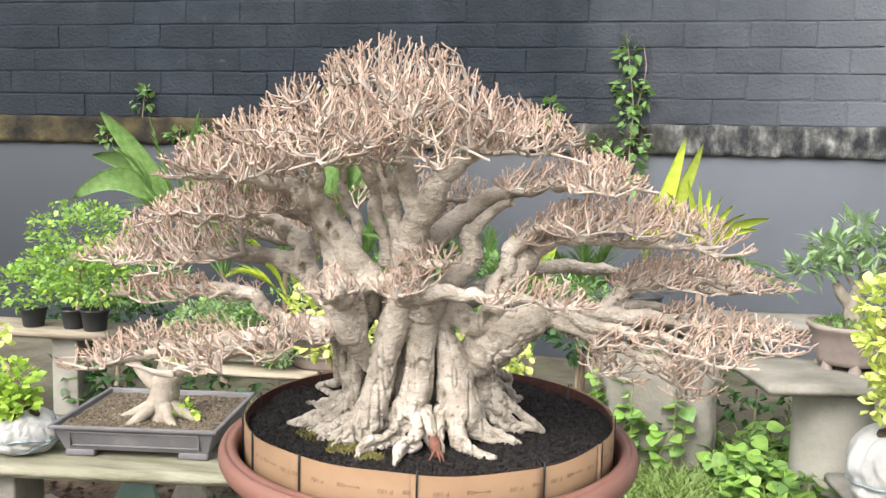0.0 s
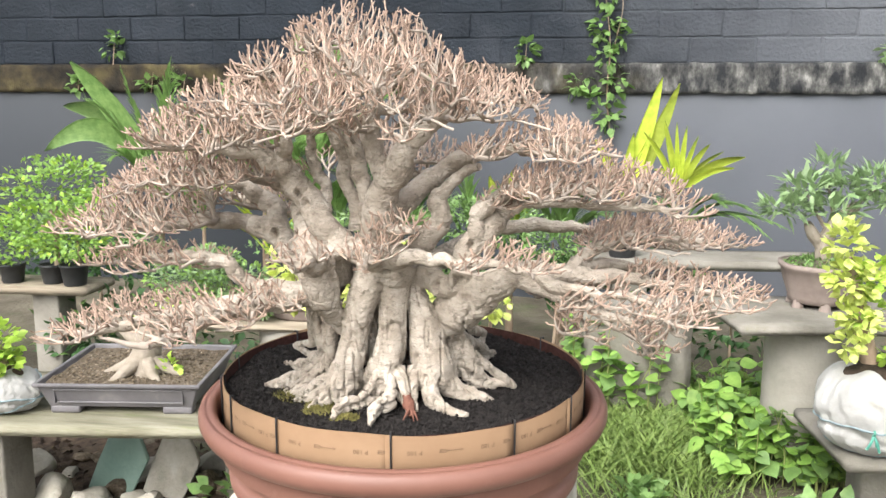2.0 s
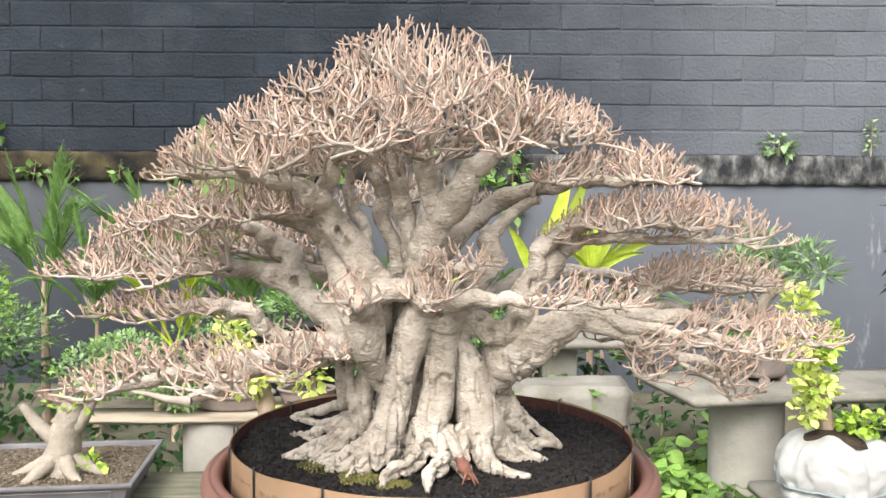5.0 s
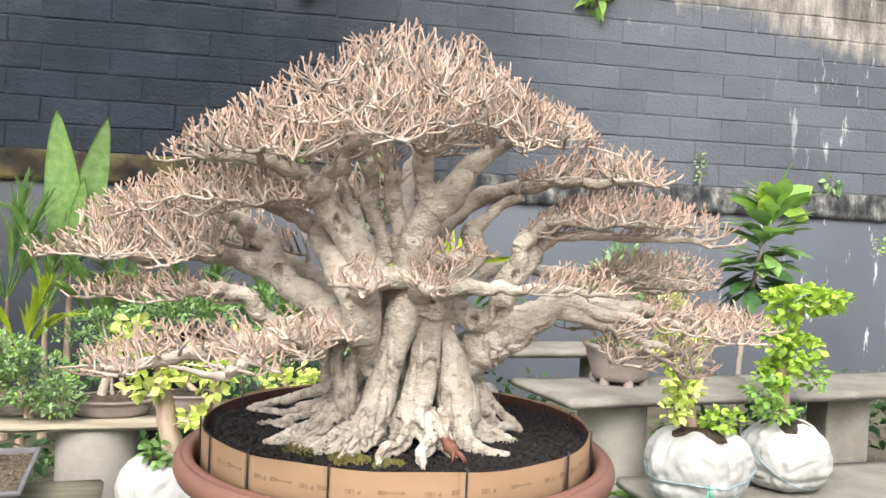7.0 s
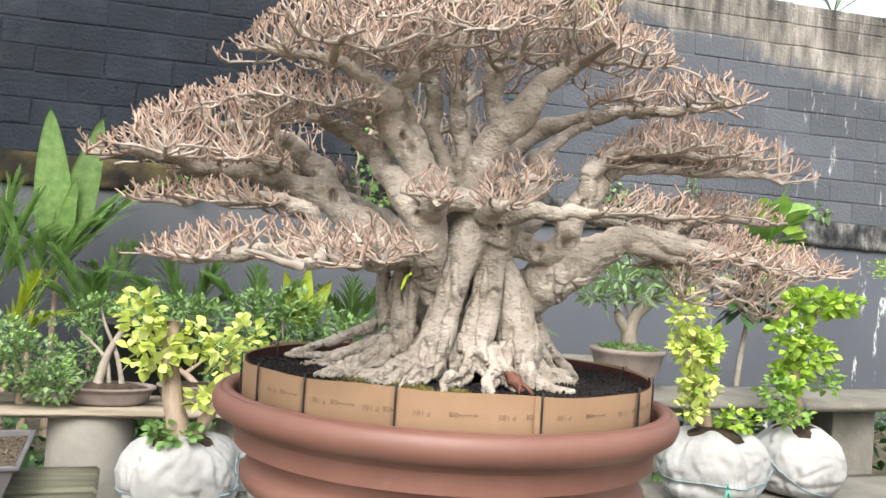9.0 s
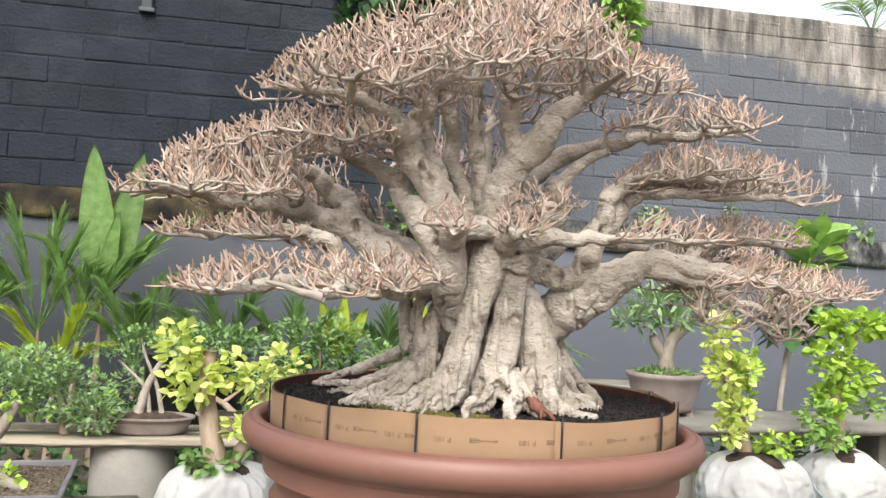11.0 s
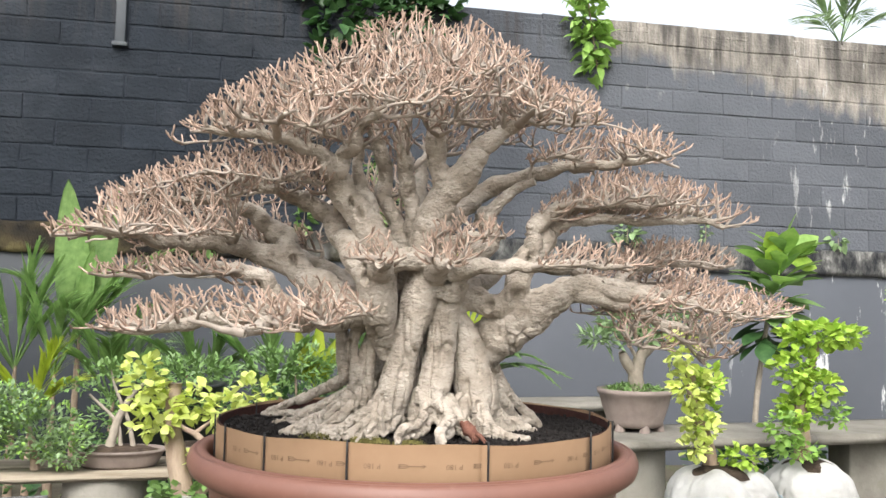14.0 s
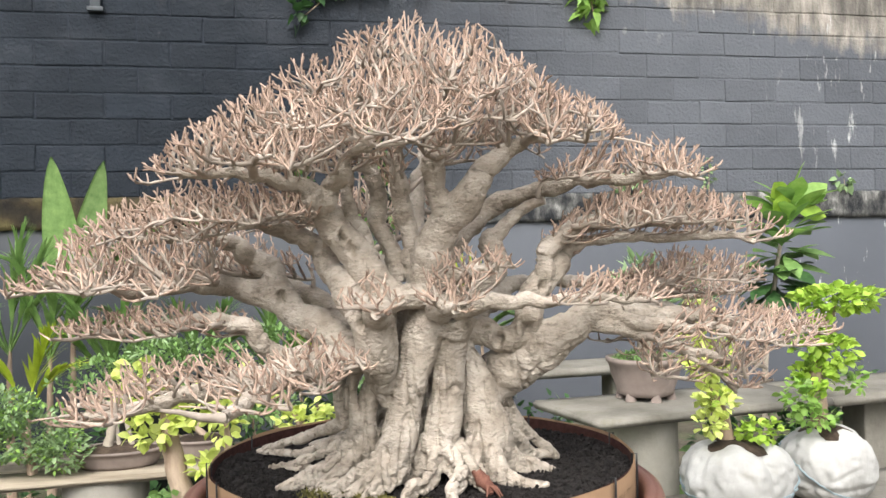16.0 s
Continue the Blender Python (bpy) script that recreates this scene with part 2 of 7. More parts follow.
stem_pale = surface("pale stem bark", [(0.3, (0.19, 0.16, 0.125)), (0.7, (0.31, 0.27, 0.22))], scale=16, rough=0.9, bump=0.5, fine=80)
stem_green = surface("green leaf stalk", [(0.3, (0.14, 0.18, 0.05)), (0.7, (0.26, 0.28, 0.10))], scale=16, rough=0.6, bump=0)
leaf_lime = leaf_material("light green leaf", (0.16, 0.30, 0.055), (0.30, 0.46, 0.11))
leaf_yellow = leaf_material("yellow variegated leaf", (0.42, 0.50, 0.08), (0.68, 0.74, 0.27))
leaf_bright = leaf_material("bright yellow-green leaf", (0.22, 0.38, 0.04), (0.42, 0.56, 0.09))
leaf_mid = leaf_material("mid green leaf", (0.10, 0.19, 0.05), (0.20, 0.32, 0.10))
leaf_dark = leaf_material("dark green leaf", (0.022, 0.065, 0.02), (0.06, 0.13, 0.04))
leaf_grey = leaf_material("grey-green leaf", (0.15, 0.24, 0.10), (0.28, 0.38, 0.19))
frond_green = leaf_material("palm frond", (0.12, 0.23, 0.06), (0.26, 0.40, 0.13), thin=0.5)
frond_yellow = leaf_material("yellow-green palm frond", (0.30, 0.40, 0.03), (0.52, 0.60, 0.07))
grass_green = leaf_material("grass blade", (0.12, 0.20, 0.045), (0.26, 0.34, 0.10))
dry_leaf = leaf_material("dry leaf", (0.30, 0.16, 0.07), (0.46, 0.30, 0.14))


def wall_material():
    """Dark paint over blocks; towards the upper right the paint is gone and the bare cement is streaked."""
    m = surface("painted block", [(0.25, (0.007, 0.010, 0.0145)), (0.55, (0.011, 0.015, 0.021)), (0.8, (0.020, 0.0245, 0.032))], scale=2.6, rough=0.72, bump=0.8, fine=38, second=(5, 0.66, 0.8, (0.15, 0.15, 0.15), 0.45), spread=0.12, bump_size=0.016)
    n, l = m.node_tree.nodes, m.node_tree.links
    p = n["Principled BSDF"]
    col = p.inputs["Base Color"].links[0].from_socket
    pos = n.new("ShaderNodeNewGeometry").outputs["Position"]
    sep = n.new("ShaderNodeSeparateXYZ")
    l.new(pos, sep.inputs[0])

    def math_node(op, a, b=None, c=None):
        k = n.new("ShaderNodeMath")
        k.operation = op
        for s, v in zip(k.inputs, (a, b, c)):
            if v is None:
                continue
            if isinstance(v, (int, float)):
                s.default_value = v
            else:
                l.new(v, s)
        return k.outputs[0]

    def noise_node(scale, stretch, detail=6):
        mp = n.new("ShaderNodeMapping")
        mp.inputs["Scale"].default_value = stretch
        l.new(pos, mp.inputs["Vector"])
        k = n.new("ShaderNodeTexNoise")
        k.inputs["Scale"].default_value, k.inputs["Detail"].default_value = scale, detail
        k.inputs["Roughness"].default_value = 0.65
        l.new(mp.outputs[0], k.inputs["Vector"])
        return k.outputs["Fac"]

    def step(v, lo, hi):
        k = n.new("ShaderNodeMapRange")
        k.inputs["From Min"].default_value, k.inputs["From Max"].default_value = lo, hi
        l.new(v, k.inputs["Value"])
        return k.outputs[0]

    def mix(fac, a, b):
        k = n.new("ShaderNodeMix")
        k.data_type = "RGBA"
        l.new(fac, k.inputs["Factor"])
        for s, v in ((6, a), (7, b)):
            if isinstance(v, tuple):
                k.inputs[s].default_value = (*v, 1)
            else:
                l.new(v, k.inputs[s])
        return k.outputs[2]

    # lighter blue-grey further along: faded paint, with glare put into the colour too
    worn = math_node("ADD", step(sep.outputs["X"], -0.5, 2.3), math_node("MULTIPLY_ADD", noise_node(1.3, (1, 1, 1.4)), 0.9, -0.45))
    col = mix(math_node("MINIMUM", math_node("MAXIMUM", math_node("MULTIPLY", worn, 0.8), 0.0), 0.85), col, (0.098, 0.104, 0.116))
    drip = noise_node(1.0, (7, 7, 0.9))
    patch = noise_node(1.6, (1, 1, 1))
    edge = math_node("ADD", math_node("MULTIPLY_ADD", sep.outputs["X"], 0.15, -0.15 * 2.6), sep.outputs["Z"])
    edge = math_node("ADD", edge, math_node("MULTIPLY_ADD", drip, 0.55, -0.275))
    edge = math_node("ADD", edge, math_node("MULTIPLY_ADD", patch, 0.9, -0.45))
    bare = math_node("MULTIPLY", step(edge, 3.60, 3.80), step(sep.outputs["X"], 2.05, 2.35))
    grey = ramp(n, [(0.32, (0.06, 0.057, 0.052)), (0.48, (0.17, 0.155, 0.135)), (0.68, (0.38, 0.345, 0.30))])
    l.new(noise_node(2.6, (2.2, 2.2, 0.55), 9), grey.inputs["Fac"])
    col = mix(bare, col, grey.outputs["Color"])
    # black run-off from the coping
    run = math_node("MULTIPLY", step(noise_node(1.0, (11, 11, 0.7)), 0.46, 0.64), step(math_node("MULTIPLY_ADD", drip, 0.8, sep.outputs["Z"]), 3.85, 4.30))
    col = mix(math_node("MULTIPLY", run, 0.8), col, (0.035, 0.032, 0.03))
    # white splashes and drips low on the right
    spl = math_node("MULTIPLY", step(noise_node(2.2, (3.2, 3.2, 0.8), 8), 0.60, 0.66), step(sep.outputs["X"], 3.4, 5.0))
    col = mix(math_node("MULTIPLY", spl, 0.75), col, (0.50, 0.50, 0.49))
    # old white paint left in chips round the bare patch
    chip = math_node("MULTIPLY", step(noise_node(4.5, (1.3, 1.3, 0.7), 9), 0.63, 0.66), math_node("MULTIPLY", step(sep.outputs["X"], 1.9, 2.6), step(edge, 3.2, 3.6)))
    col = mix(math_node("MULTIPLY", chip, 0.5), col, (0.42, 0.41, 0.385))
    # no two blocks are quite alike
    own = n.new("ShaderNodeMapRange")
    own.inputs["To Min"].default_value, own.inputs["To Max"].default_value = 0.89, 1.11
    l.new(n.new("ShaderNodeObjectInfo").outputs["Random"], own.inputs["Value"])
    tone = n.new("ShaderNodeHueSaturation")
    l.new(own.outputs[0], tone.inputs["Value"])
    l.new(col, tone.inputs["Color"])
    l.new(tone.outputs["Color"], p.inputs["Base Color"])
    return m


block_paint = wall_material()


def base_material():
    m = surface("dark grey smooth paint", [(0.25, (0.060, 0.065, 0.076)), (0.6, (0.078, 0.084, 0.098)), (0.8, (0.098, 0.104, 0.119))], scale=0.7, rough=0.5, bump=0.12, fine=45, second=(5, 0.72, 0.8, (0.26, 0.26, 0.26), 0.4), bump_size=0.004)
    n, l = m.node_tree.nodes, m.node_tree.links
    p = n["Principled BSDF"]
    col = p.inputs["Base Color"].links[0].from_socket
    pos = n.new("ShaderNodeNewGeometry").outputs["Position"]
    sep = n.new("ShaderNodeSeparateXYZ")
    l.new(pos, sep.inputs[0])
    mp = n.new("ShaderNodeMapping")
    mp.inputs["Scale"].default_value = (3.0, 3.0, 0.7)
    l.new(pos, mp.inputs["Vector"])
    k = n.new("ShaderNodeTexNoise")
    k.inputs["Scale"].default_value, k.inputs["Detail"].default_value, k.inputs["Roughness"].default_value = 2.0, 9, 0.7
    l.new(mp.outputs[0], k.inputs["Vector"])
    a = n.new("ShaderNodeMapRange")
    a.inputs["From Min"].default_value, a.inputs["From Max"].default_value = 0.595, 0.64
    l.new(k.outputs["Fac"], a.inputs["Value"])
    b = n.new("ShaderNodeMapRange")
    b.inputs["From Min"].default_value, b.inputs["From Max"].default_value = 3.0, 4.6
    l.new(sep.outputs["X"], b.inputs["Value"])
    c = n.new("ShaderNodeMath")
    c.operation = "MULTIPLY"
    l.new(a.outputs[0], c.inputs[0])
    l.new(b.outputs[0], c.inputs[1])
    x = n.new("ShaderNodeMix")
    x.data_type = "RGBA"
    l.new(c.outputs[0], x.inputs["Factor"])
    l.new(col, x.inputs[6])
    x.inputs[7].default_value = (0.55, 0.55, 0.54, 1)
    # darker towards the far left; the paler right has sky sheen put into its colour
    d = n.new("ShaderNodeMapRange")
    d.inputs["From Min"].default_value, d.inputs["From Max"].default_value = 1.6, -1.6
    l.new(sep.outputs["X"], d.inputs["Value"])
    y = n.new("ShaderNodeMix")
    y.data_type = "RGBA"
    l.new(d.outputs[0], y.inputs["Factor"])
    l.new(col, y.inputs[6])
    y.inputs[7].default_value = (0.022, 0.026, 0.032, 1)
    l.new(y.outputs[2], x.inputs[6])
    l.new(x.outputs[2], p.inputs["Base Color"])
    return m


render_paint = base_material()


def ledge_material():
    """Cement band: mossy and brown to the left, white and black flaking to the right."""
    m = surface("flaking cement band", [(0.40, (0.018, 0.019, 0.021)), (0.50, (0.055, 0.055, 0.053)), (0.60, (0.13, 0.128, 0.12)), (0.72, (0.33, 0.325, 0.305))], scale=8.5, detail=10, rough=0.9, bump=0.9, fine=60, stretch=(1, 1, 0.55), bump_size=0.012)
    n, l = m.node_tree.nodes, m.node_tree.links
    p = n["Principled BSDF"]
    col = p.inputs["Base Color"].links[0].from_socket
    pos = n.new("ShaderNodeNewGeometry").outputs["Position"]
    sep = n.new("ShaderNodeSeparateXYZ")
    l.new(pos, sep.inputs[0])
    k = n.new("ShaderNodeTexNoise")
    k.inputs["Scale"].default_value, k.inputs["Detail"].default_value = 5.0, 8
    l.new(pos, k.inputs["Vector"])
    cr = ramp(n, [(0.35, (0.010, 0.009, 0.008)), (0.5, (0.030, 0.024, 0.015)), (0.68, (0.075, 0.062, 0.028))])
    l.new(k.outputs["Fac"], cr.inputs["Fac"])
    a = n.new("ShaderNodeMapRange")
    a.inputs["From Min"].default_value, a.inputs["From Max"].default_value = 0.9, -1.2
    l.new(sep.outputs["X"], a.inputs["Value"])
    x = n.new("ShaderNodeMix")
    x.data_type = "RGBA"
    l.new(a.outputs[0], x.inputs["Factor"])
    l.new(col, x.inputs[6])
    l.new(cr.outputs["Color"], x.inputs[7])
    l.new(x.outputs[2], p.inputs["Base Color"])
    return m


ledge_mat = ledge_material()

# ---- the bonsai ----
CX, CY, RIM = -0.339, 1.803, 1.105  # middle of the round pot and height of the paper ring's edge

# limbs: name of start, points with radius; the first point lies inside the trunk
BOUGHS = {}
def limb(key, *pts):
    BOUGHS[key] = np.array(pts, float)


limb("left_mid", (-0.455, 1.650, 1.306, 0.034), (-0.525, 1.680, 1.352, 0.030), (-0.585, 1.725, 1.396, 0.027), (-0.622, 1.742, 1.424, 0.024), (-0.662, 1.747, 1.428, 0.0215), (-0.705, 1.725, 1.440, 0.019), (-0.749, 1.692, 1.442, 0.017), (-0.820, 1.640, 1.446, 0.013), (-0.890, 1.595, 1.450, 0.0095), (-0.955, 1.560, 1.455, 0.0065))
limb("left_mid_up", (-0.598, 1.728, 1.415, 0.026), (-0.615, 1.765, 1.462, 0.023), (-0.650, 1.772, 1.490, 0.019), (-0.680, 1.752, 1.519, 0.016), (-0.712, 1.745, 1.531, 0.013), (-0.780, 1.700, 1.528, 0.010), (-0.850, 1.670, 1.525, 0.007))
limb("left_upper", (-0.455, 1.570, 1.380, 0.028), (-0.490, 1.590, 1.420, 0.025), (-0.516, 1.650, 1.470, 0.022), (-0.545, 1.690, 1.512, 0.019), (-0.580, 1.690, 1.535, 0.015), (-0.640, 1.650, 1.545, 0.010), (-0.720, 1.620, 1.552, 0.0065))
limb("left_high", (-0.425, 1.600, 1.415, 0.030), (-0.455, 1.590, 1.462, 0.027), (-0.486, 1.600, 1.505, 0.0265), (-0.517, 1.598, 1.540, 0.025), (-0.541, 1.580, 1.572, 0.022), (-0.556, 1.550, 1.592, 0.017), (-0.605, 1.500, 1.606, 0.011), (-0.680, 1.470, 1.614, 0.008), (-0.755, 1.465, 1.617, 0.005))
limb("left_high_in", (-0.536, 1.575, 1.568, 0.018), (-0.520, 1.545, 1.605, 0.014), (-0.495, 1.510, 1.640, 0.010), (-0.471, 1.460, 1.650, 0.006))
limb("top_left", (-0.405, 1.650, 1.44, 0.019), (-0.418, 1.655, 1.500, 0.016), (-0.442, 1.660, 1.550, 0.0155), (-0.436, 1.655, 1.590, 0.015), (-0.450, 1.645, 1.640, 0.014), (-0.490, 1.620, 1.700, 0.010), (-0.529, 1.580, 1.740, 0.007))
limb("top_curl", (-0.452, 1.590, 1.480, 0.014), (-0.462, 1.630, 1.535, 0.013), (-0.480, 1.640, 1.560, 0.012), (-0.492, 1.630, 1.595, 0.010), (-0.488, 1.610, 1.640, 0.007))
limb("top_mid", (-0.375, 1.640, 1.45, 0.019), (-0.378, 1.630, 1.500, 0.0165), (-0.394, 1.630, 1.550, 0.016), (-0.396, 1.620, 1.610, 0.0155), (-0.405, 1.615, 1.660, 0.013), (-0.399, 1.600, 1.725, 0.009), (-0.393, 1.580, 1.790, 0.006))
limb("top_right", (-0.352, 1.620, 1.430, 0.036), (-0.342, 1.605, 1.500, 0.033), (-0.322, 1.578, 1.550, 0.029), (-0.296, 1.545, 1.592, 0.025), (-0.272, 1.530, 1.625, 0.020), (-0.228, 1.530, 1.660, 0.013), (-0.168, 1.530, 1.700, 0.008))
limb("top_right_up", (-0.325, 1.580, 1.548, 0.021), (-0.345, 1.570, 1.590, 0.018), (-0.357, 1.560, 1.640, 0.016), (-0.343, 1.555, 1.710, 0.011), (-0.322, 1.560, 1.780, 0.008))
limb("right_high", (-0.335, 1.640, 1.470, 0.024), (-0.275, 1.680, 1.530, 0.022), (-0.224, 1.695, 1.566, 0.018), (-0.150, 1.665, 1.598, 0.014), (-0.080, 1.600, 1.608, 0.011), (-0.010, 1.540, 1.612, 0.0085), (0.050, 1.500, 1.610, 0.006))
limb("right_loop", (-0.310, 1.640, 1.375, 0.026), (-0.252, 1.630, 1.432, 0.0225), (-0.227, 1.630, 1.470, 0.0205), (-0.237, 1.645, 1.512, 0.017), (-0.215, 1.620, 1.545, 0.012), (-0.150, 1.590, 1.575, 0.008))
limb("right_mid", (-0.300, 1.67, 1.348, 0.026), (-0.248, 1.635, 1.345, 0.0265), (-0.212, 1.615, 1.332, 0.024), (-0.186, 1.602, 1.365, 0.026), (-0.168, 1.600, 1.415, 0.027), (-0.145, 1.605, 1.445, 0.024), (-0.115, 1.625, 1.485, 0.021), (-0.080, 1.650, 1.525, 0.018), (-0.030, 1.660, 1.545, 0.016), (0.058, 1.655, 1.545, 0.013), (0.150, 1.630, 1.540, 0.009), (0.215, 1.590, 1.530, 0.006))
limb("right_mid_stub", (-0.150, 1.600, 1.435, 0.018), (-0.150, 1.585, 1.475, 0.0165), (-0.125, 1.590, 1.520, 0.014), (-0.070, 1.600, 1.540, 0.012), (0.010, 1.590, 1.538, 0.009), (0.090, 1.560, 1.532, 0.006))
limb("right_mid_long", (-0.110, 1.630, 1.480, 0.012), (-0.060, 1.620, 1.502, 0.011), (0.030, 1.600, 1.508, 0.010), (0.130, 1.570, 1.505, 0.008), (0.220, 1.540, 1.500, 0.005))
limb("right_mid_front", (-0.320, 1.570, 1.396, 0.021), (-0.285, 1.550, 1.405, 0.017), (-0.246, 1.549, 1.400, 0.0125), (-0.205, 1.520, 1.412, 0.0115), (-0.150, 1.490, 1.404, 0.009), (-0.090, 1.460, 1.408, 0.0065), (-0.030, 1.440, 1.403, 0.0045))
limb("right_low", (-0.25, 1.72, 1.219, 0.040), (-0.22, 1.69, 1.259, 0.045), (-0.192, 1.655, 1.291, 0.046), (-0.157, 1.62, 1.318, 0.044), (-0.126, 1.595, 1.348, 0.038), (-0.098, 1.585, 1.366, 0.027), (-0.037, 1.585, 1.380, 0.020), (0.030, 1.600, 1.372, 0.018), (0.100, 1.615, 1.368, 0.015), (0.190, 1.630, 1.356, 0.011), (0.320, 1.640, 1.338, 0.006))
limb("right_low_front", (-0.06, 1.58, 1.374, 0.014), (0.01, 1.54, 1.362, 0.012), (0.09, 1.525, 1.350, 0.009), (0.17, 1.52, 1.335, 0.007), (0.26, 1.53, 1.320, 0.004))
limb("right_low_up", (0.02, 1.60, 1.378, 0.013), (0.07, 1.65, 1.415, 0.012), (0.13, 1.68, 1.432, 0.011), (0.21, 1.69, 1.435, 0.008), (0.30, 1.69, 1.425, 0.005))
limb("right_low_back", (0.02, 1.60, 1.376, 0.013), (0.10, 1.69, 1.378, 0.011), (0.22, 1.75, 1.365, 0.007))
limb("front", (-0.448, 1.560, 1.375, 0.030), (-0.455, 1.510, 1.392, 0.022), (-0.462, 1.470, 1.402, 0.014), (-0.468, 1.430, 1.406, 0.008))
limb("front_mid", (-0.345, 1.580, 1.395, 0.026), (-0.350, 1.535, 1.404, 0.018), (-0.352, 1.495, 1.406, 0.012), (-0.345, 1.450, 1.408, 0.007))
limb("front_high", (-0.330, 1.590, 1.440, 0.022), (-0.312, 1.560, 1.455, 0.013), (-0.285, 1.530, 1.462, 0.008), (-0.262, 1.510, 1.462, 0.005))
limb("left_low", (-0.480, 1.610, 1.318, 0.030), (-0.541, 1.560, 1.312, 0.027), (-0.597, 1.490, 1.312, 0.022), (-0.655, 1.430, 1.310, 0.017), (-0.720, 1.390, 1.303, 0.013), (-0.790, 1.360, 1.297, 0.009), (-0.86, 1.34, 1.292, 0.005))
limb("left_low_back", (-0.530, 1.62, 1.318, 0.018), (-0.600, 1.600, 1.325, 0.016), (-0.635, 1.590, 1.340, 0.015), (-0.655, 1.572, 1.382, 0.014), (-0.715, 1.567, 1.388, 0.012), (-0.787, 1.566, 1.386, 0.009), (-0.86, 1.56, 1.38, 0.006))
limb("left_low_front", (-0.60, 1.485, 1.310, 0.014), (-0.625, 1.38, 1.302, 0.011), (-0.68, 1.29, 1.293, 0.008))
limb("left_back", (-0.45, 1.72, 1.34, 0.026), (-0.56, 1.85, 1.43, 0.018), (-0.68, 1.90, 1.46, 0.012), (-0.80, 1.92, 1.47, 0.007))
limb("top_back", (-0.36, 1.70, 1.40, 0.021), (-0.35, 1.76, 1.56, 0.018), (-0.33, 1.82, 1.64, 0.012), (-0.31, 1.86, 1.69, 0.007))
limb("right_back", (-0.30, 1.70, 1.34, 0.026), (-0.16, 1.82, 1.42, 0.018), (-0.02, 1.87, 1.43, 0.013), (0.14, 1.90, 1.40, 0.009), (0.30, 1.90, 1.375, 0.006))
limb("back", (-0.38, 1.74, 1.36, 0.026), (-0.40, 1.88, 1.46, 0.018), (-0.42, 1.98, 1.50, 0.011), (-0.42, 2.04, 1.51, 0.007))
limb("right_drop", (-0.075, 1.585, 1.362, 0.015), (-0.020, 1.56, 1.352, 0.013), (0.030, 1.55, 1.335, 0.0115), (0.080, 1.55, 1.318, 0.0095), (0.135, 1.55, 1.302, 0.0075), (0.190, 1.55, 1.290, 0.0055), (0.240, 1.55, 1.270, 0.003))
limb("right_drop_side", (0.090, 1.55, 1.315, 0.0055), (0.115, 1.55, 1.290, 0.0045), (0.150, 1.55, 1.262, 0.0035), (0.185, 1.55, 1.240, 0.002))
limb("right_drop_low", (0.040, 1.55, 1.330, 0.0045), (0.036, 1.545, 1.300, 0.0036), (0.020, 1.54, 1.270, 0.002))

# pads of twigs: middle, half widths, height of the dome, share of twigs
PADS = []


def pad(name, middle, half, share):
    PADS.append((name, middle, half, share))


pad("crown", (-0.365, 1.58, 1.622), (0.325, 0.31, 0.255), 2.6)
pad("crown_left", (-0.54, 1.50, 1.600), (0.265, 0.21, 0.14), 1.0)
pad("crown_front", (-0.36, 1.40, 1.595), (0.26, 0.14, 0.17), 0.8)
pad("left_high", (-0.655, 1.49, 1.597), (0.175, 0.19, 0.065), 0.5)
pad("left_upper", (-0.66, 1.60, 1.520), (0.215, 0.20, 0.10), 0.8)
pad("left_mid_up", (-0.79, 1.67, 1.500), (0.20, 0.20, 0.085), 0.65)
pad("left_mid", (-0.85, 1.58, 1.422), (0.19, 0.21, 0.085), 0.9)
pad("left_low", (-0.71, 1.40, 1.280), (0.205, 0.20, 0.072), 0.85)
pad("left_low_inner", (-0.57, 1.47, 1.310), (0.11, 0.12, 0.055), 0.3)
pad("left_low_back", (-0.80, 1.57, 1.368), (0.18, 0.14, 0.045), 0.5)
pad("front", (-0.472, 1.480, 1.402), (0.075, 0.065, 0.055), 0.14)
pad("front_mid", (-0.350, 1.485, 1.400), (0.080, 0.065, 0.055), 0.14)
pad("front_high", (-0.29, 1.535, 1.450), (0.085, 0.065, 0.050), 0.14)
pad("right_high", (-0.030, 1.54, 1.592), (0.155, 0.20, 0.085), 0.6)
pad("crown_right", (-0.155, 1.57, 1.625), (0.20, 0.23, 0.135), 1.0)
pad("right_mid", (0.055, 1.60, 1.506), (0.215, 0.22, 0.10), 1.0)
pad("right_mid_front", (-0.085, 1.47, 1.398), (0.115, 0.10, 0.05), 0.3)
pad("right_low", (0.185, 1.61, 1.314), (0.265, 0.22, 0.075), 1.0)
pad("right_low_up", (0.18, 1.69, 1.410), (0.175, 0.16, 0.075), 0.5)
pad("right_back", (0.2, 1.88, 1.375), (0.23, 0.16, 0.07), 0.22)
pad("left_back", (-0.72, 1.88, 1.455), (0.20, 0.17, 0.07), 0.18)
pad("back", (-0.38, 1.92, 1.54), (0.26, 0.15, 0.10), 0.22)
pad("right_drop", (0.14, 1.55, 1.255), (0.13, 0.07, 0.05), 0.14)


def smooth_path(pts, n=8, rounds=5):
    pts = np.asarray(pts, float)
    t = np.arange(len(pts))
    tt = np.linspace(0, len(pts) - 1, (len(pts) - 1) * n + 1)
    q = np.stack([np.interp(tt, t, pts[:, c]) for c in range(pts.shape[1])], 1)
    for _ in range(rounds):
        q[1:-1] = 0.25 * q[:-2] + 0.5 * q[1:-1] + 0.25 * q[2:]
    return q


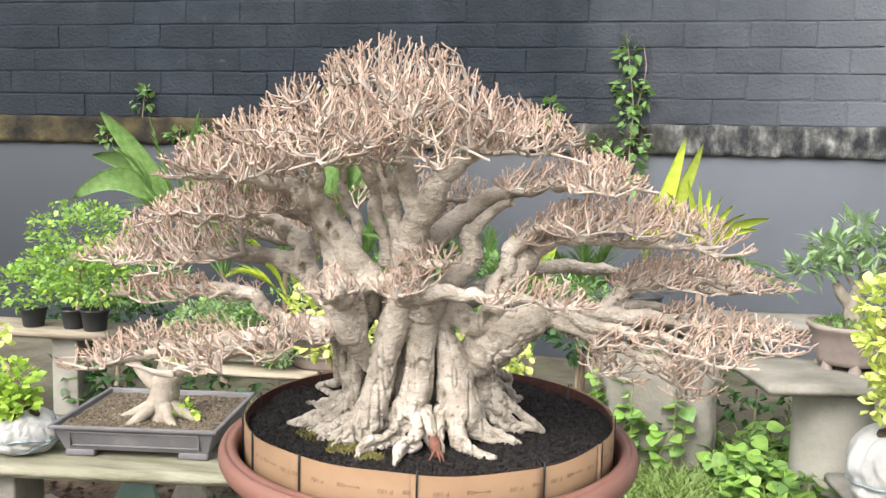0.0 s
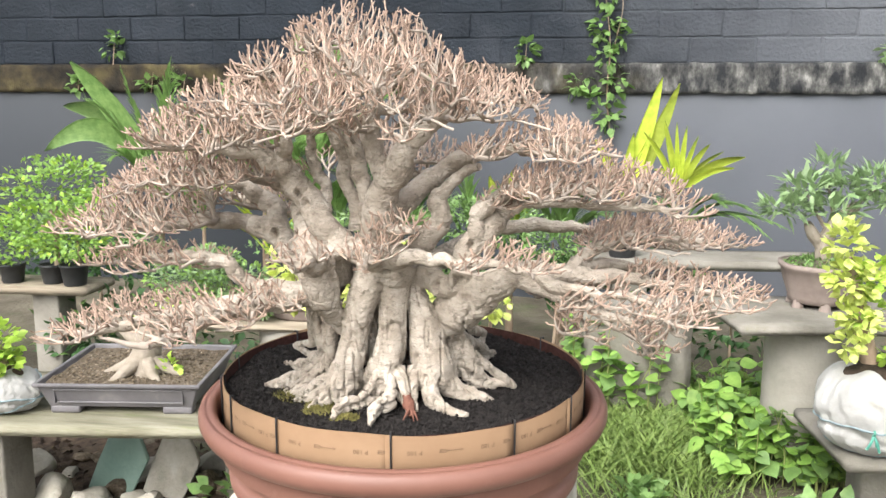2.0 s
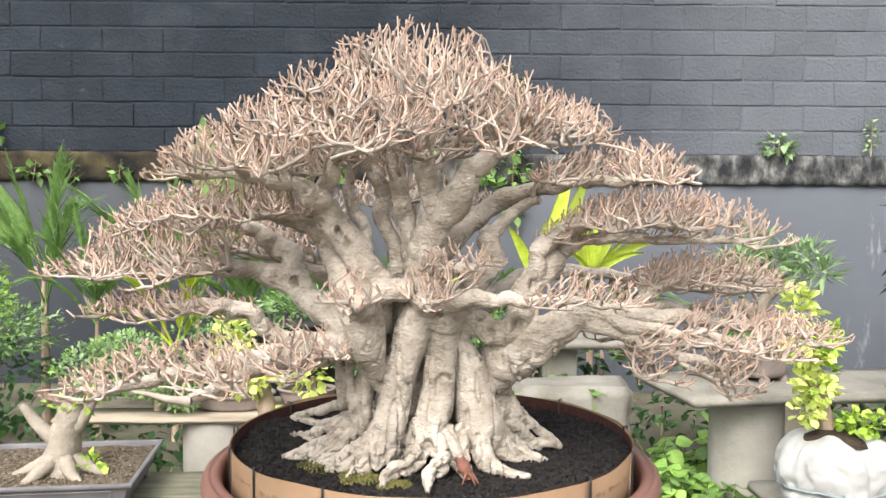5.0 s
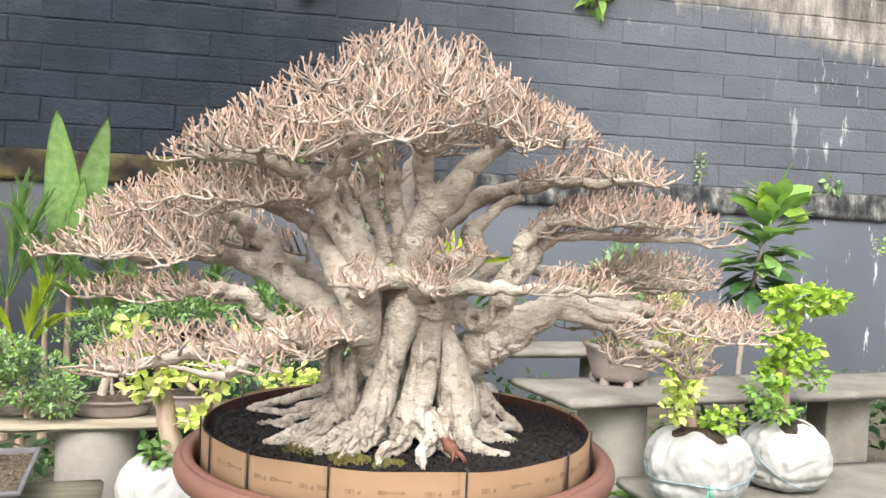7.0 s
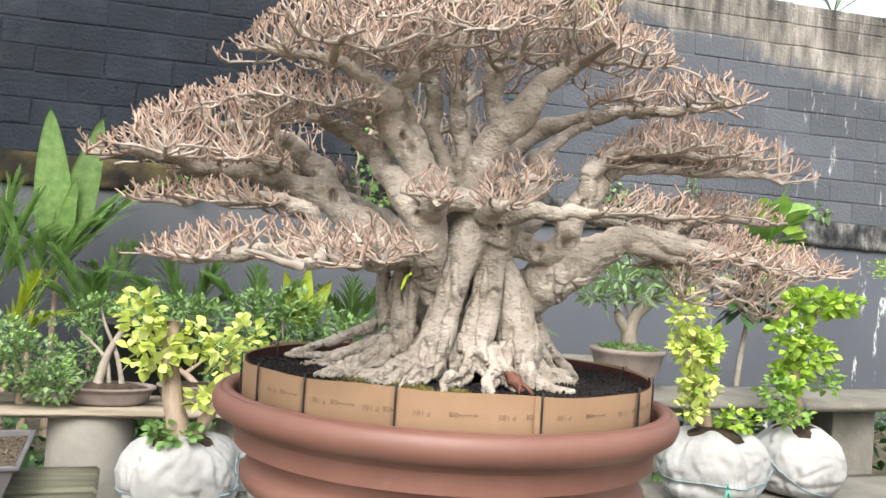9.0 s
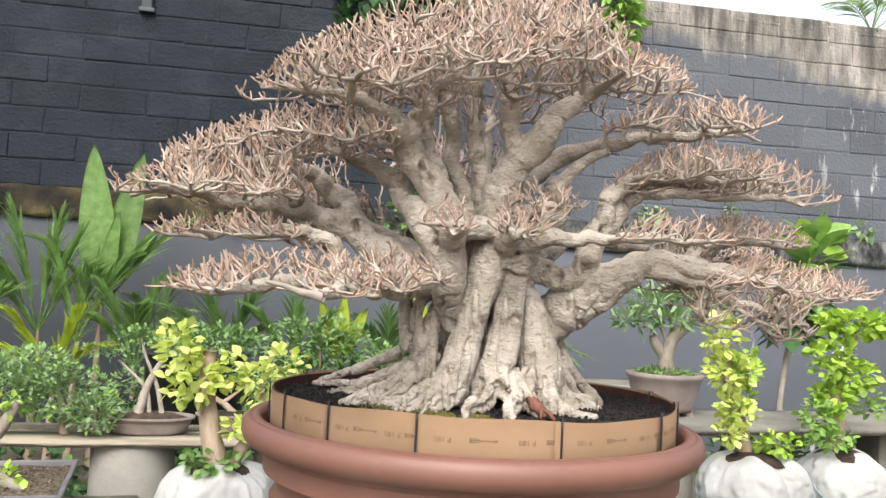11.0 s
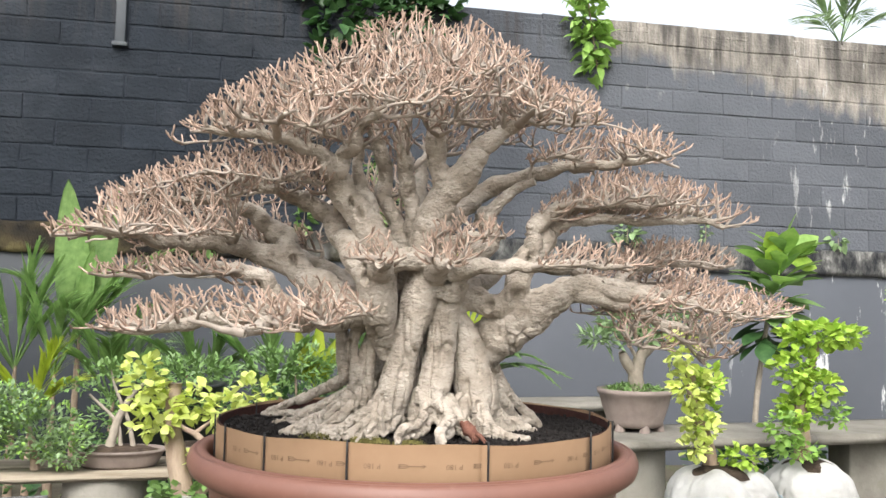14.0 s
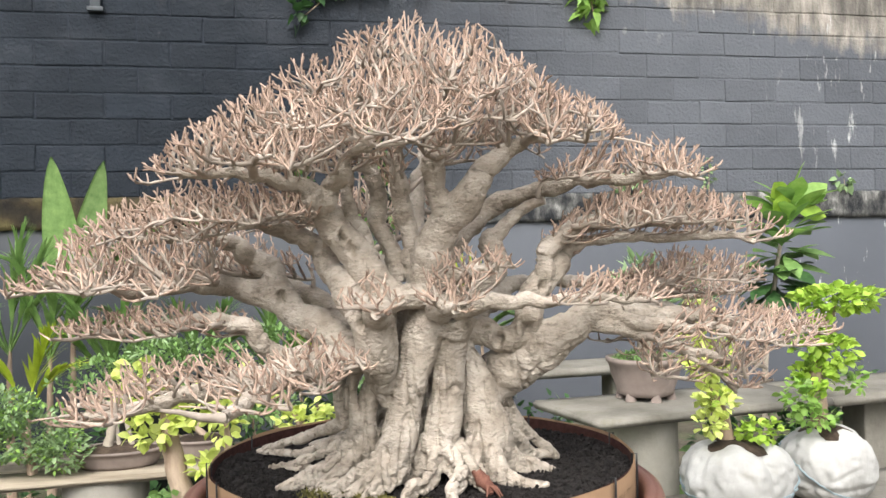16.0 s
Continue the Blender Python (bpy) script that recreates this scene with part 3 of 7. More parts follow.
def bough_path(key):
    """The limb's own line, with its small kinks and swellings."""
    q = smooth_path(BOUGHS[key], 7, 3)
    thin = np.clip(0.019 / q[:, 3:4], 0.45, 1.0)
    wave = np.array([noise.noise_vector(Vector(p[:3]) * 19) for p in q]) * 0.012 + np.array([noise.noise_vector(Vector(p[:3]) * 42) for p in q]) * 0.006
    q[2:, :3] += (wave * thin)[2:]
    q[:, 3] *= 1 + 0.26 * thin[:, 0] * np.array([noise.noise(Vector(p[:3]) * 40) for p in q])
    return q


def family(key):
    """Each storey of the tree keeps to its own limbs."""
    for k, names in enumerate((("left_low_back",), ("left_low",), ("right_low_up",), ("right_low", "right_drop"), ("left_mid", "left_upper"), ("right_mid_front",), ("right_mid",), ("front",), ("right_high", "right_loop")), 1):
        if key.startswith(names):
            return k
    return 0


KIN = {}
for one in PADS:
    KIN.setdefault(family(one[0]), []).append(one)
HEART = np.array([-0.37, 1.65, 1.24])
UP = np.array([0.0, 0.0, 1.0])


def unit(v):
    return v / (math.sqrt(v[0] * v[0] + v[1] * v[1] + v[2] * v[2]) + 1e-9)


def within(p, clan, spare):
    """Whether a place lies in one of the storey's pads."""
    for name, c, h, share in KIN.get(clan, ()):
        ax, ay = (p[0] - c[0]) / h[0], (p[1] - c[1]) / h[1]
        ph = math.atan2(ay, ax)
        rr = (ax * ax + ay * ay) / (1 + 0.10 * math.sin(3 * ph + c[0] * 40) + 0.07 * math.sin(7 * ph + c[1] * 50)) ** 2
        clump = noise.noise(Vector(p) * 13)
        top = h[2] * (1 - rr ** (0.88 if h[2] > 0.15 else 0.9))
        if rr < 1 and clump > -0.42 and c[2] + (0.52 * top if h[2] > 0.15 else 0.40 * top if h[2] > 0.12 else 0.0) - 0.020 - 0.050 * clump < p[2] < c[2] + 0.006 + top + spare + 0.012 * clump:
            return True
    return False


def grow(seed=3, step=0.0120, room=0.0132):
    """Branches fan out through the pads; twigs fork from them wherever there is room."""
    r = np.random.default_rng(seed)
    pos, par, fix, clan, own, way = [], [], [], [], [], []

    def node(p, parent, width, kin, mine, d):
        pos.append(p)
        par.append(parent)
        fix.append(width)
        clan.append(kin)
        own.append(mine)
        way.append(d)
        return len(pos) - 1

    for b, key in enumerate(BOUGHS):
        last, q = -1, bough_path(key)
        for p, d in zip(q, np.gradient(q[:, :3], axis=0)):
            last = node(p[:3], last, p[3], family(key), b, unit(d))
    # side branches fan out flat through each pad
    sprays = []
    for k, (name, c, h, share) in enumerate(PADS):
        mine = family(name)
        for m in range(int(7 + 19 * share)):
            a, rho = m * 2.399 + k, (r.uniform(0.15, 0.92) ** 0.75 if h[2] > 0.12 else r.uniform(0.5, 0.92))
            end = np.array([c[0] + h[0] * rho * math.cos(a), c[1] + h[1] * rho * math.sin(a), c[2] + h[2] * (0.2 + 0.8 * (1 - rho**2)) * (r.uniform(0.5, 0.8) if h[2] > 0.12 else r.uniform(0.3, 0.6))])
            P = np.array(pos)
            gap = end - P
            d = np.linalg.norm(gap, axis=1) + 2.5 * np.clip(-gap[:, 2] - 0.01, 0, None) + 5.0 * (np.array(clan) != mine)
            # branches run outwards: prefer starts nearer to the trunk
            d = d + 0.6 * np.clip(np.linalg.norm(P[:, :2] - HEART[:2], axis=1) - np.linalg.norm(end[:2] - HEART[:2]) + 0.05, 0, None)
            d[np.array(fix) > 0.024] += 5
            s0 = int(d.argmin())
            ln = np.linalg.norm(end - P[s0])
            if d[s0] > 4 or ln < 0.035:
                continue
            n = max(4, int(ln / step))
            t = np.linspace(0, 1, n + 1)[1:]
            bow = r.standard_normal(3) * (0.08, 0.08, 0.03) * ln
            line = P[s0] + (end - P[s0]) * t[:, None] + np.sin(np.pi * t)[:, None] * bow
            line += np.array([noise.noise_vector(Vector(p) * 30) for p in line]) * 0.005
            w0 = min(fix[s0] * 0.85, 0.0048 + 0.030 * ln)
            wid = w0 + (0.0022 - w0) * t**0.8
            whole = np.vstack([P[s0], line])
            last = s0
            for p, w, d in zip(line, wid, np.diff(whole, axis=0)):
                last = node(p, last, w, mine, len(BOUGHS) + len(sprays), unit(d))
            sprays.append((whole, np.r_[w0, wid]))
    free = len(pos)
    cells = collections.defaultdict(list)

    def cell(p):
        return int(p[0] // room), int(p[1] // room), int(p[2] // room)

    for i in range(free):
        cells[cell(pos[i])].append(i)

    def crowded(p, parent):
        ok = {parent, par[parent]}
        cx, cy, cz = cell(p)
        for x in (cx - 1, cx, cx + 1):
            for y in (cy - 1, cy, cy + 1):
                for z in (cz - 1, cz, cz + 1):
                    for j in cells.get((x, y, z), ()):
                        q = pos[j]
                        if j not in ok and par[j] != parent and (q[0] - p[0]) ** 2 + (q[1] - p[1]) ** 2 + (q[2] - p[2]) ** 2 < (0.62 if fix[j] > 0.004 else 1.0) * room * room:
                            return True
        return False

    buds = []
    for i in range(free):
        if fix[i] < 0.017 and within(pos[i], clan[i], 0.03):
            side = unit(np.cross(way[i], UP)) * (1 if i % 2 else -1)
            buds.append((i, unit(way[i] * 0.5 + side * 0.75 + UP * 0.35 + r.standard_normal(3) * 0.15)))
            buds.append((i, unit(way[i] * 0.4 - side * 0.15 + UP * 0.9 + r.standard_normal(3) * 0.25)))
    r.shuffle(buds)
    line = collections.deque((int(i), d, r.uniform(-0.008, 0.010), 0) for i, d in buds)
    while line and len(pos) < 100000:
        i, d, spare, age = line.popleft()
        p = pos[i]
        out = unit(p - HEART)
        if age > (9 if clan[i] == 0 else 8):
            continue
        for turn in range(3):
            e = unit(d + UP * (0.03 + 0.035 * age) + out * 0.11 + r.standard_normal(3) * (0.22 + 0.15 * turn))
            if e[2] < -0.28:
                e = unit(e * (1, 1, -0.4))
            q = p + e * step * r.uniform(0.8, 1.15)
            if not within(q, clan[i], spare):
                turn = 9
                break
            if not crowded(q, i):
                break
        else:
            continue
        if turn == 9:
            continue
        k = node(q, i, 0.0, clan[i], own[i], e)
        cells[cell(q)].append(k)
        # the shoot kinks away from each fork, and side twigs stay short
        if r.random() < 0.72:
            side = unit(np.cross(e, UP) + r.standard_normal(3) * 0.55) * (1 if r.random() < 0.5 else -1)
            line.append((k, unit(e * 0.92 - side * 0.30), spare, age + 1))
            line.append((k, unit(e * 0.6 + side * 0.80 + UP * 0.10), spare, age + (3 if r.random() < 0.6 else 1)))
        else:
            line.append((k, e, spare, age + 1))
    return np.array(pos), np.array(par), np.array(fix), np.array(own), np.array(way), free, sprays


def build_tree():
    tree = thing("bonsai_tree", (CX, CY - 0.1, RIM - 0.02), "large leafless bonsai with pale fluted trunk and dense twig pads", "bonsai tree")
    pos, par, fix, own, way, free, sprays = grow()
    n = len(pos)
    kids = [[] for _ in range(n)]
    for i, p in enumerate(par):
        if p >= 0:
            kids[p].append(i)
    e = 2.1
    load, reach = np.zeros(n), np.zeros(n, int)
    for i in range(n - 1, free - 1, -1):
        if not kids[i]:
            load[i] += 0.00135**e
        if par[i] >= free:
            load[par[i]] += load[i]
            reach[par[i]] = max(reach[par[i]], reach[i] + 1)
    rad = np.clip(load ** (1 / e), 0.00135, 0.0070)
    r = np.random.default_rng(11)
    limbs = [Geo() for _ in range(len(BOUGHS) + len(sprays))]
    for k, (line, wid) in enumerate(sprays):
        limbs[len(BOUGHS) + k].add(*tube_geo(line, wid, 8, wob=0.07))
    main = [max((k for k in ks if k >= free), key=lambda k: load[k], default=-1) for ks in kids]
    for s in range(free, n):
        if par[s] >= free and main[par[s]] == s:
            continue
        chain = [par[s], s]
        while main[chain[-1]] >= 0:
            chain.append(main[chain[-1]])
        pts, rr = pos[chain].copy(), rad[chain].copy()
        rr[0] = rr[1] * 1.1
        # each shoot ends in a blunt bud
        d = unit(way[chain[-1]] + UP * 0.40 + 0.20 * unit(pts[-1] - HEART) + r.standard_normal(3) * 0.18)
        tip = r.uniform(0.004, 0.011)
        pts = np.vstack([pts, pts[-1] + d * tip * 0.8, pts[-1] + d * tip])
        rr = np.r_[rr, rr[-1] * 0.98, rr[-1] * 0.6]
        if len(pts) > 4:
            pts[1:-2] = 0.2 * pts[:-3] + 0.6 * pts[1:-2] + 0.2 * pts[2:-1]
        old = max(0, len(chain) - 3)
        geo = limbs[own[s]]
        if old >= 1:
            geo.add(*tube_geo(pts[:old + 1], rr[:old + 1], 6, False, wob=0.08), 0)
        geo.add(*tube_geo(pts[old:], rr[old:], 5, wob=0.05), 1)
        # a second bud beside the last
        if r.random() < 0.75:
            f = unit(d + r.standard_normal(3) * 0.5 + UP * 0.25) * r.uniform(0.006, 0.012)
            b = pts[-3] if r.random() < 0.6 else 0.5 * (pts[-3] + pts[-4])
            geo.add(*tube_geo([b, b + f * 0.5, b + f * 0.85, b + f], np.array([1.0, 0.98, 0.92, 0.55]) * rr[-3], 5), 1)
    for key, geo in zip(BOUGHS, limbs):
        q = bough_path(key)
        q = q[q[:, 3] < 0.0225]
        if len(q) > 3:
            geo.add(*tube_geo(q[:, :3], q[:, 3], 14, wob=0.04), 2)
        part("limb", geo, [twig_bark, tip_bark, bark], tree)
    for geo in limbs[len(BOUGHS):]:
        part("branch", geo, [twig_bark, tip_bark], tree)
    return tree

# columns of the fluted trunk: points with radius, from above down
LOBES = []


def column(*pts):
    LOBES.append(pts)


column((-0.475, 1.555, 1.405, 0.030), (-0.461, 1.545, 1.383, 0.038), (-0.456, 1.550, 1.348, 0.037), (-0.447, 1.566, 1.308, 0.031), (-0.436, 1.595, 1.268, 0.021), (-0.431, 1.615, 1.235, 0.012))
column((-0.345, 1.610, 1.440, 0.038), (-0.352, 1.608, 1.385, 0.039), (-0.380, 1.602, 1.310, 0.032), (-0.398, 1.600, 1.257, 0.030), (-0.406, 1.602, 1.215, 0.029), (-0.412, 1.604, 1.175, 0.030), (-0.415, 1.612, 1.13, 0.028))
column((-0.303, 1.610, 1.385, 0.032), (-0.314, 1.612, 1.334, 0.031), (-0.322, 1.615, 1.290, 0.028), (-0.330, 1.616, 1.240, 0.029), (-0.335, 1.614, 1.195, 0.032), (-0.335, 1.618, 1.150, 0.031), (-0.335, 1.625, 1.12, 0.026))
column((-0.300, 1.650, 1.330, 0.022), (-0.278, 1.645, 1.280, 0.026), (-0.262, 1.640, 1.235, 0.036), (-0.250, 1.645, 1.190, 0.043), (-0.240, 1.650, 1.150, 0.042), (-0.235, 1.655, 1.12, 0.036))
column((-0.295, 1.69, 1.269, 0.016), (-0.26, 1.685, 1.243, 0.018), (-0.232, 1.69, 1.205, 0.018), (-0.215, 1.70, 1.165, 0.020))
column((-0.490, 1.64, 1.340, 0.019), (-0.516, 1.650, 1.312, 0.014), (-0.509, 1.655, 1.270, 0.013), (-0.501, 1.655, 1.230, 0.015), (-0.490, 1.655, 1.19, 0.017))
column((-0.474, 1.62, 1.300, 0.013), (-0.490, 1.625, 1.266, 0.010), (-0.495, 1.632, 1.238, 0.011), (-0.480, 1.63, 1.205, 0.013), (-0.472, 1.64, 1.165, 0.015))
column((-0.45, 1.635, 1.275, 0.018), (-0.462, 1.630, 1.235, 0.018), (-0.465, 1.635, 1.190, 0.019), (-0.462, 1.645, 1.15, 0.018))
column((-0.38, 1.67, 1.42, 0.032), (-0.385, 1.68, 1.38, 0.045), (-0.380, 1.695, 1.309, 0.046), (-0.370, 1.70, 1.222, 0.050), (-0.365, 1.70, 1.15, 0.055))
column((-0.405, 1.72, 1.36, 0.044), (-0.385, 1.75, 1.262, 0.050), (-0.39, 1.77, 1.158, 0.070))
column((-0.325, 1.73, 1.3, 0.045), (-0.295, 1.74, 1.215, 0.048), (-0.275, 1.75, 1.15, 0.055))
column((-0.345, 1.610, 1.51, 0.034), (-0.348, 1.615, 1.46, 0.038), (-0.352, 1.625, 1.41, 0.042), (-0.36, 1.635, 1.35, 0.038))
column((-0.452, 1.600, 1.455, 0.026), (-0.447, 1.605, 1.425, 0.030), (-0.445, 1.61, 1.390, 0.033), (-0.440, 1.63, 1.340, 0.032))
column((-0.300, 1.595, 1.425, 0.020), (-0.310, 1.590, 1.395, 0.030), (-0.325, 1.600, 1.35, 0.032))
column((-0.440, 1.575, 1.410, 0.024), (-0.405, 1.572, 1.418, 0.022), (-0.370, 1.575, 1.415, 0.022))
# surface roots: points with radius, from the foot of a column out to the tip
ROOTS = []


def root(*pts):
    ROOTS.append(pts)


root((-0.469, 1.655, 1.191, 0.0181), (-0.492, 1.657, 1.154, 0.0162), (-0.537, 1.66, 1.123, 0.012), (-0.583, 1.662, 1.102, 0.0089), (-0.618, 1.664, 1.092, 0.005))
root((-0.494, 1.665, 1.165, 0.0119), (-0.536, 1.719, 1.133, 0.009), (-0.583, 1.771, 1.109, 0.007), (-0.631, 1.823, 1.092, 0.0042))
root((-0.494, 1.72, 1.188, 0.0122), (-0.55, 1.808, 1.15, 0.0088), (-0.608, 1.892, 1.119, 0.0068), (-0.655, 1.958, 1.092, 0.0038))
root((-0.453, 1.645, 1.19, 0.0148), (-0.466, 1.642, 1.16, 0.0128), (-0.502, 1.638, 1.129, 0.0097), (-0.534, 1.634, 1.107, 0.0065), (-0.561, 1.632, 1.092, 0.0038))
root((-0.424, 1.6, 1.173, 0.0207), (-0.455, 1.605, 1.143, 0.0136), (-0.488, 1.61, 1.118, 0.0101), (-0.527, 1.615, 1.098, 0.007), (-0.553, 1.618, 1.092, 0.0038))
root((-0.421, 1.598, 1.169, 0.0176), (-0.446, 1.595, 1.134, 0.0104), (-0.477, 1.592, 1.109, 0.0079), (-0.506, 1.589, 1.098, 0.0053), (-0.526, 1.587, 1.092, 0.0032))
root((-0.415, 1.596, 1.164, 0.0155), (-0.437, 1.582, 1.136, 0.0093), (-0.464, 1.567, 1.111, 0.0062), (-0.482, 1.557, 1.097, 0.0041), (-0.49, 1.554, 1.092, 0.0026))
root((-0.408, 1.596, 1.16, 0.0144), (-0.423, 1.586, 1.136, 0.0083), (-0.446, 1.575, 1.112, 0.0057), (-0.457, 1.568, 1.098, 0.0041), (-0.465, 1.565, 1.092, 0.0026))
root((-0.406, 1.6, 1.159, 0.0176), (-0.419, 1.61, 1.128, 0.0115), (-0.44, 1.619, 1.105, 0.0079), (-0.452, 1.624, 1.092, 0.0043))
root((-0.357, 1.612, 1.169, 0.0175), (-0.38, 1.621, 1.138, 0.0125), (-0.403, 1.63, 1.112, 0.0085), (-0.426, 1.637, 1.092, 0.0053))
root((-0.348, 1.605, 1.161, 0.0175), (-0.357, 1.581, 1.137, 0.0112), (-0.383, 1.551, 1.117, 0.0091), (-0.409, 1.527, 1.116, 0.0075), (-0.418, 1.515, 1.107, 0.0055), (-0.419, 1.5, 1.092, 0.0035))
root((-0.331, 1.6, 1.159, 0.0164), (-0.321, 1.576, 1.141, 0.0111), (-0.314, 1.56, 1.129, 0.009), (-0.333, 1.532, 1.12, 0.0084), (-0.344, 1.51, 1.109, 0.0074), (-0.34, 1.484, 1.092, 0.0054))
root((-0.316, 1.612, 1.166, 0.0154), (-0.301, 1.592, 1.142, 0.0127), (-0.29, 1.576, 1.123, 0.0101), (-0.282, 1.561, 1.103, 0.007), (-0.277, 1.551, 1.092, 0.004))
root((-0.287, 1.625, 1.164, 0.0134), (-0.279, 1.603, 1.136, 0.0077), (-0.273, 1.583, 1.112, 0.0056), (-0.267, 1.567, 1.092, 0.0035))
root((-0.259, 1.625, 1.171, 0.0226), (-0.251, 1.61, 1.14, 0.0174), (-0.238, 1.595, 1.11, 0.0143), (-0.213, 1.582, 1.096, 0.0101), (-0.186, 1.57, 1.09, 0.007), (-0.166, 1.562, 1.092, 0.004))
root((-0.239, 1.64, 1.184, 0.0227), (-0.218, 1.642, 1.148, 0.0166), (-0.197, 1.645, 1.117, 0.013), (-0.161, 1.647, 1.106, 0.0104), (-0.136, 1.649, 1.099, 0.0073), (-0.121, 1.65, 1.092, 0.0042))
root((-0.245, 1.675, 1.242, 0.0177), (-0.221, 1.691, 1.197, 0.0158), (-0.195, 1.705, 1.157, 0.0134), (-0.165, 1.72, 1.122, 0.0103), (-0.141, 1.729, 1.104, 0.0087), (-0.125, 1.735, 1.092, 0.0055))
root((-0.205, 1.69, 1.22, 0.0137), (-0.18, 1.705, 1.179, 0.0128), (-0.149, 1.72, 1.147, 0.0097), (-0.118, 1.733, 1.121, 0.0082), (-0.092, 1.744, 1.1, 0.0055), (-0.082, 1.748, 1.092, 0.0033))
root((-0.198, 1.72, 1.207, 0.0128), (-0.183, 1.829, 1.155, 0.0125), (-0.169, 1.915, 1.114, 0.0096), (-0.153, 1.976, 1.092, 0.0055))
root((-0.186, 1.8, 1.197, 0.01), (-0.189, 1.962, 1.151, 0.0097), (-0.192, 2.147, 1.092, 0.0067))
root((-0.42, 1.76, 1.17, 0.022), (-0.47, 1.86, 1.13, 0.016), (-0.52, 1.95, 1.10, 0.010), (-0.55, 1.99, 1.09, 0.006))
root((-0.39, 1.78, 1.17, 0.024), (-0.40, 1.88, 1.13, 0.018), (-0.41, 1.96, 1.10, 0.012), (-0.42, 2.02, 1.09, 0.006))
root((-0.28, 1.76, 1.17, 0.022), (-0.26, 1.87, 1.13, 0.017), (-0.26, 1.96, 1.10, 0.012), (-0.27, 2.02, 1.09, 0.006))


def build_trunk(tree):
    r = np.random.default_rng(5)
    g = Geo()
    for lobe in LOBES:
        q = smooth_path(lobe, 6)
        q[:, :3] += 0.003 * np.sin(np.arange(len(q))[:, None] * (0.28, 0.36, 0.2) + r.random(3) * 6)
        g.add(*tube_geo(q[:, :3], q[:, 3] * 0.97, 18))
    for key in BOUGHS:
        q = bough_path(key)
        q = q[q[:, 3] > 0.0115]
        if len(q) > 2:
            g.add(*tube_geo(q[:, :3], q[:, 3], 14))
    for line in ROOTS:
        q = smooth_path(line, 7, 4)
        q[:, 3] *= 0.98
        q[:, :3] += np.array([noise.noise_vector(Vector(p[:3]) * 30) for p in q]) * 0.003
        q[:, 3] *= 1 + 0.14 * np.array([noise.noise(Vector(p[:3]) * 55) for p in q])
        g.add(*tube_geo(q[:, :3], q[:, 3], 10))
        # each root stands on its own ridge
        for k in (0.6,):
            p = q[:, :3].copy()
            p[:, 2] -= k * np.clip(p[:, 2] - 1.09, 0, 0.05)
            g.add(*tube_geo(p, q[:, 3] * 0.85, 10))
    rough = new("trunk_rough", g.mesh("trunk_rough"))
    m = rough.modifiers.new("merge", "REMESH")
    m.mode, m.voxel_size, m.use_smooth_shade = "VOXEL", 0.0026, True
    s = rough.modifiers.new("soften", "SMOOTH")
    s.factor, s.iterations = 0.4, 1
    dg = bpy.context.evaluated_depsgraph_get()
    me = bpy.data.meshes.new_from_object(rough.evaluated_get(dg))
    bpy.data.objects.remove(rough)
    me.name = "trunk"
    me.materials.clear()
    nv = len(me.vertices)
    co = np.empty(nv * 3, np.float32)
    no = np.empty(nv * 3, np.float32)
    me.vertices.foreach_get("co", co)
    me.vertices.foreach_get("normal", no)
    co, no = co.reshape(-1, 3), no.reshape(-1, 3)
    # wrinkled bark: rings across the grain, soft lumps and deep flutes low down
    lump = np.array([noise.fractal(Vector((c[0] * 24, c[1] * 24, c[2] * 12)), 0.9, 2.0, 3) for c in co])
    ring = np.array([noise.noise(Vector((c[0] * 26, c[1] * 26, c[2] * 150))) for c in co])
    grit = np.array([noise.noise(Vector((c[0] * 90, c[1] * 90, c[2] * 150))) for c in co])
    flute = np.array([abs(noise.noise(Vector((c[0] * 48, c[1] * 48, c[2] * 8 + 3 * c[0])))) for c in co])
    low = np.clip((1.36 - co[:, 2]) / 0.10, 0, 1)
    co += no * (0.0015 - 0.065 * np.clip(0.14 - flute, 0, None))[:, None] * low[:, None]
    co += no * (0.0036 * lump + 0.0007 * grit + 0.0006 * ring * (co[:, 2] > 1.14))[:, None]
    # old cuts and knot holes
    wav = np.array([noise.noise(Vector(c) * 70) for c in co])
    for kx, ky, kz, kr in ((-0.503, 1.572, 1.519, 0.007), (-0.486, 1.580, 1.500, 0.007), (-0.603, 1.700, 1.417, 0.008), (-0.163, 1.575, 1.425, 0.007), (-0.235, 1.60, 1.345, 0.010), (-0.190, 1.575, 1.352, 0.012), (-0.462, 1.515, 1.392, 0.009), (-0.478, 1.520, 1.383, 0.007), (-0.450, 1.520, 1.415, 0.008), (-0.40, 1.545, 1.45, 0.006), (-0.315, 1.575, 1.39, 0.006)):
        dist = np.linalg.norm(co - np.array((kx, ky, kz)), axis=1)
        near = co[dist.argmin()].copy()
        dist = np.linalg.norm((co - near) * (1.0, 1.0, 0.7), axis=1) / kr + 0.5 * wav
        co += no * (-0.016 * np.exp(-np.abs(dist) ** 4) + 0.0022 * np.exp(-((dist - 1.5) / 0.5) ** 2))[:, None]
    me.vertices.foreach_set("co", co.ravel())
    me.polygons.foreach_set("use_smooth", [True] * len(me.polygons))
    me.update()
    part("trunk", me, bark, tree, "pale fluted trunk flaring into gnarled surface roots")


tree = build_tree()
build_trunk(tree)
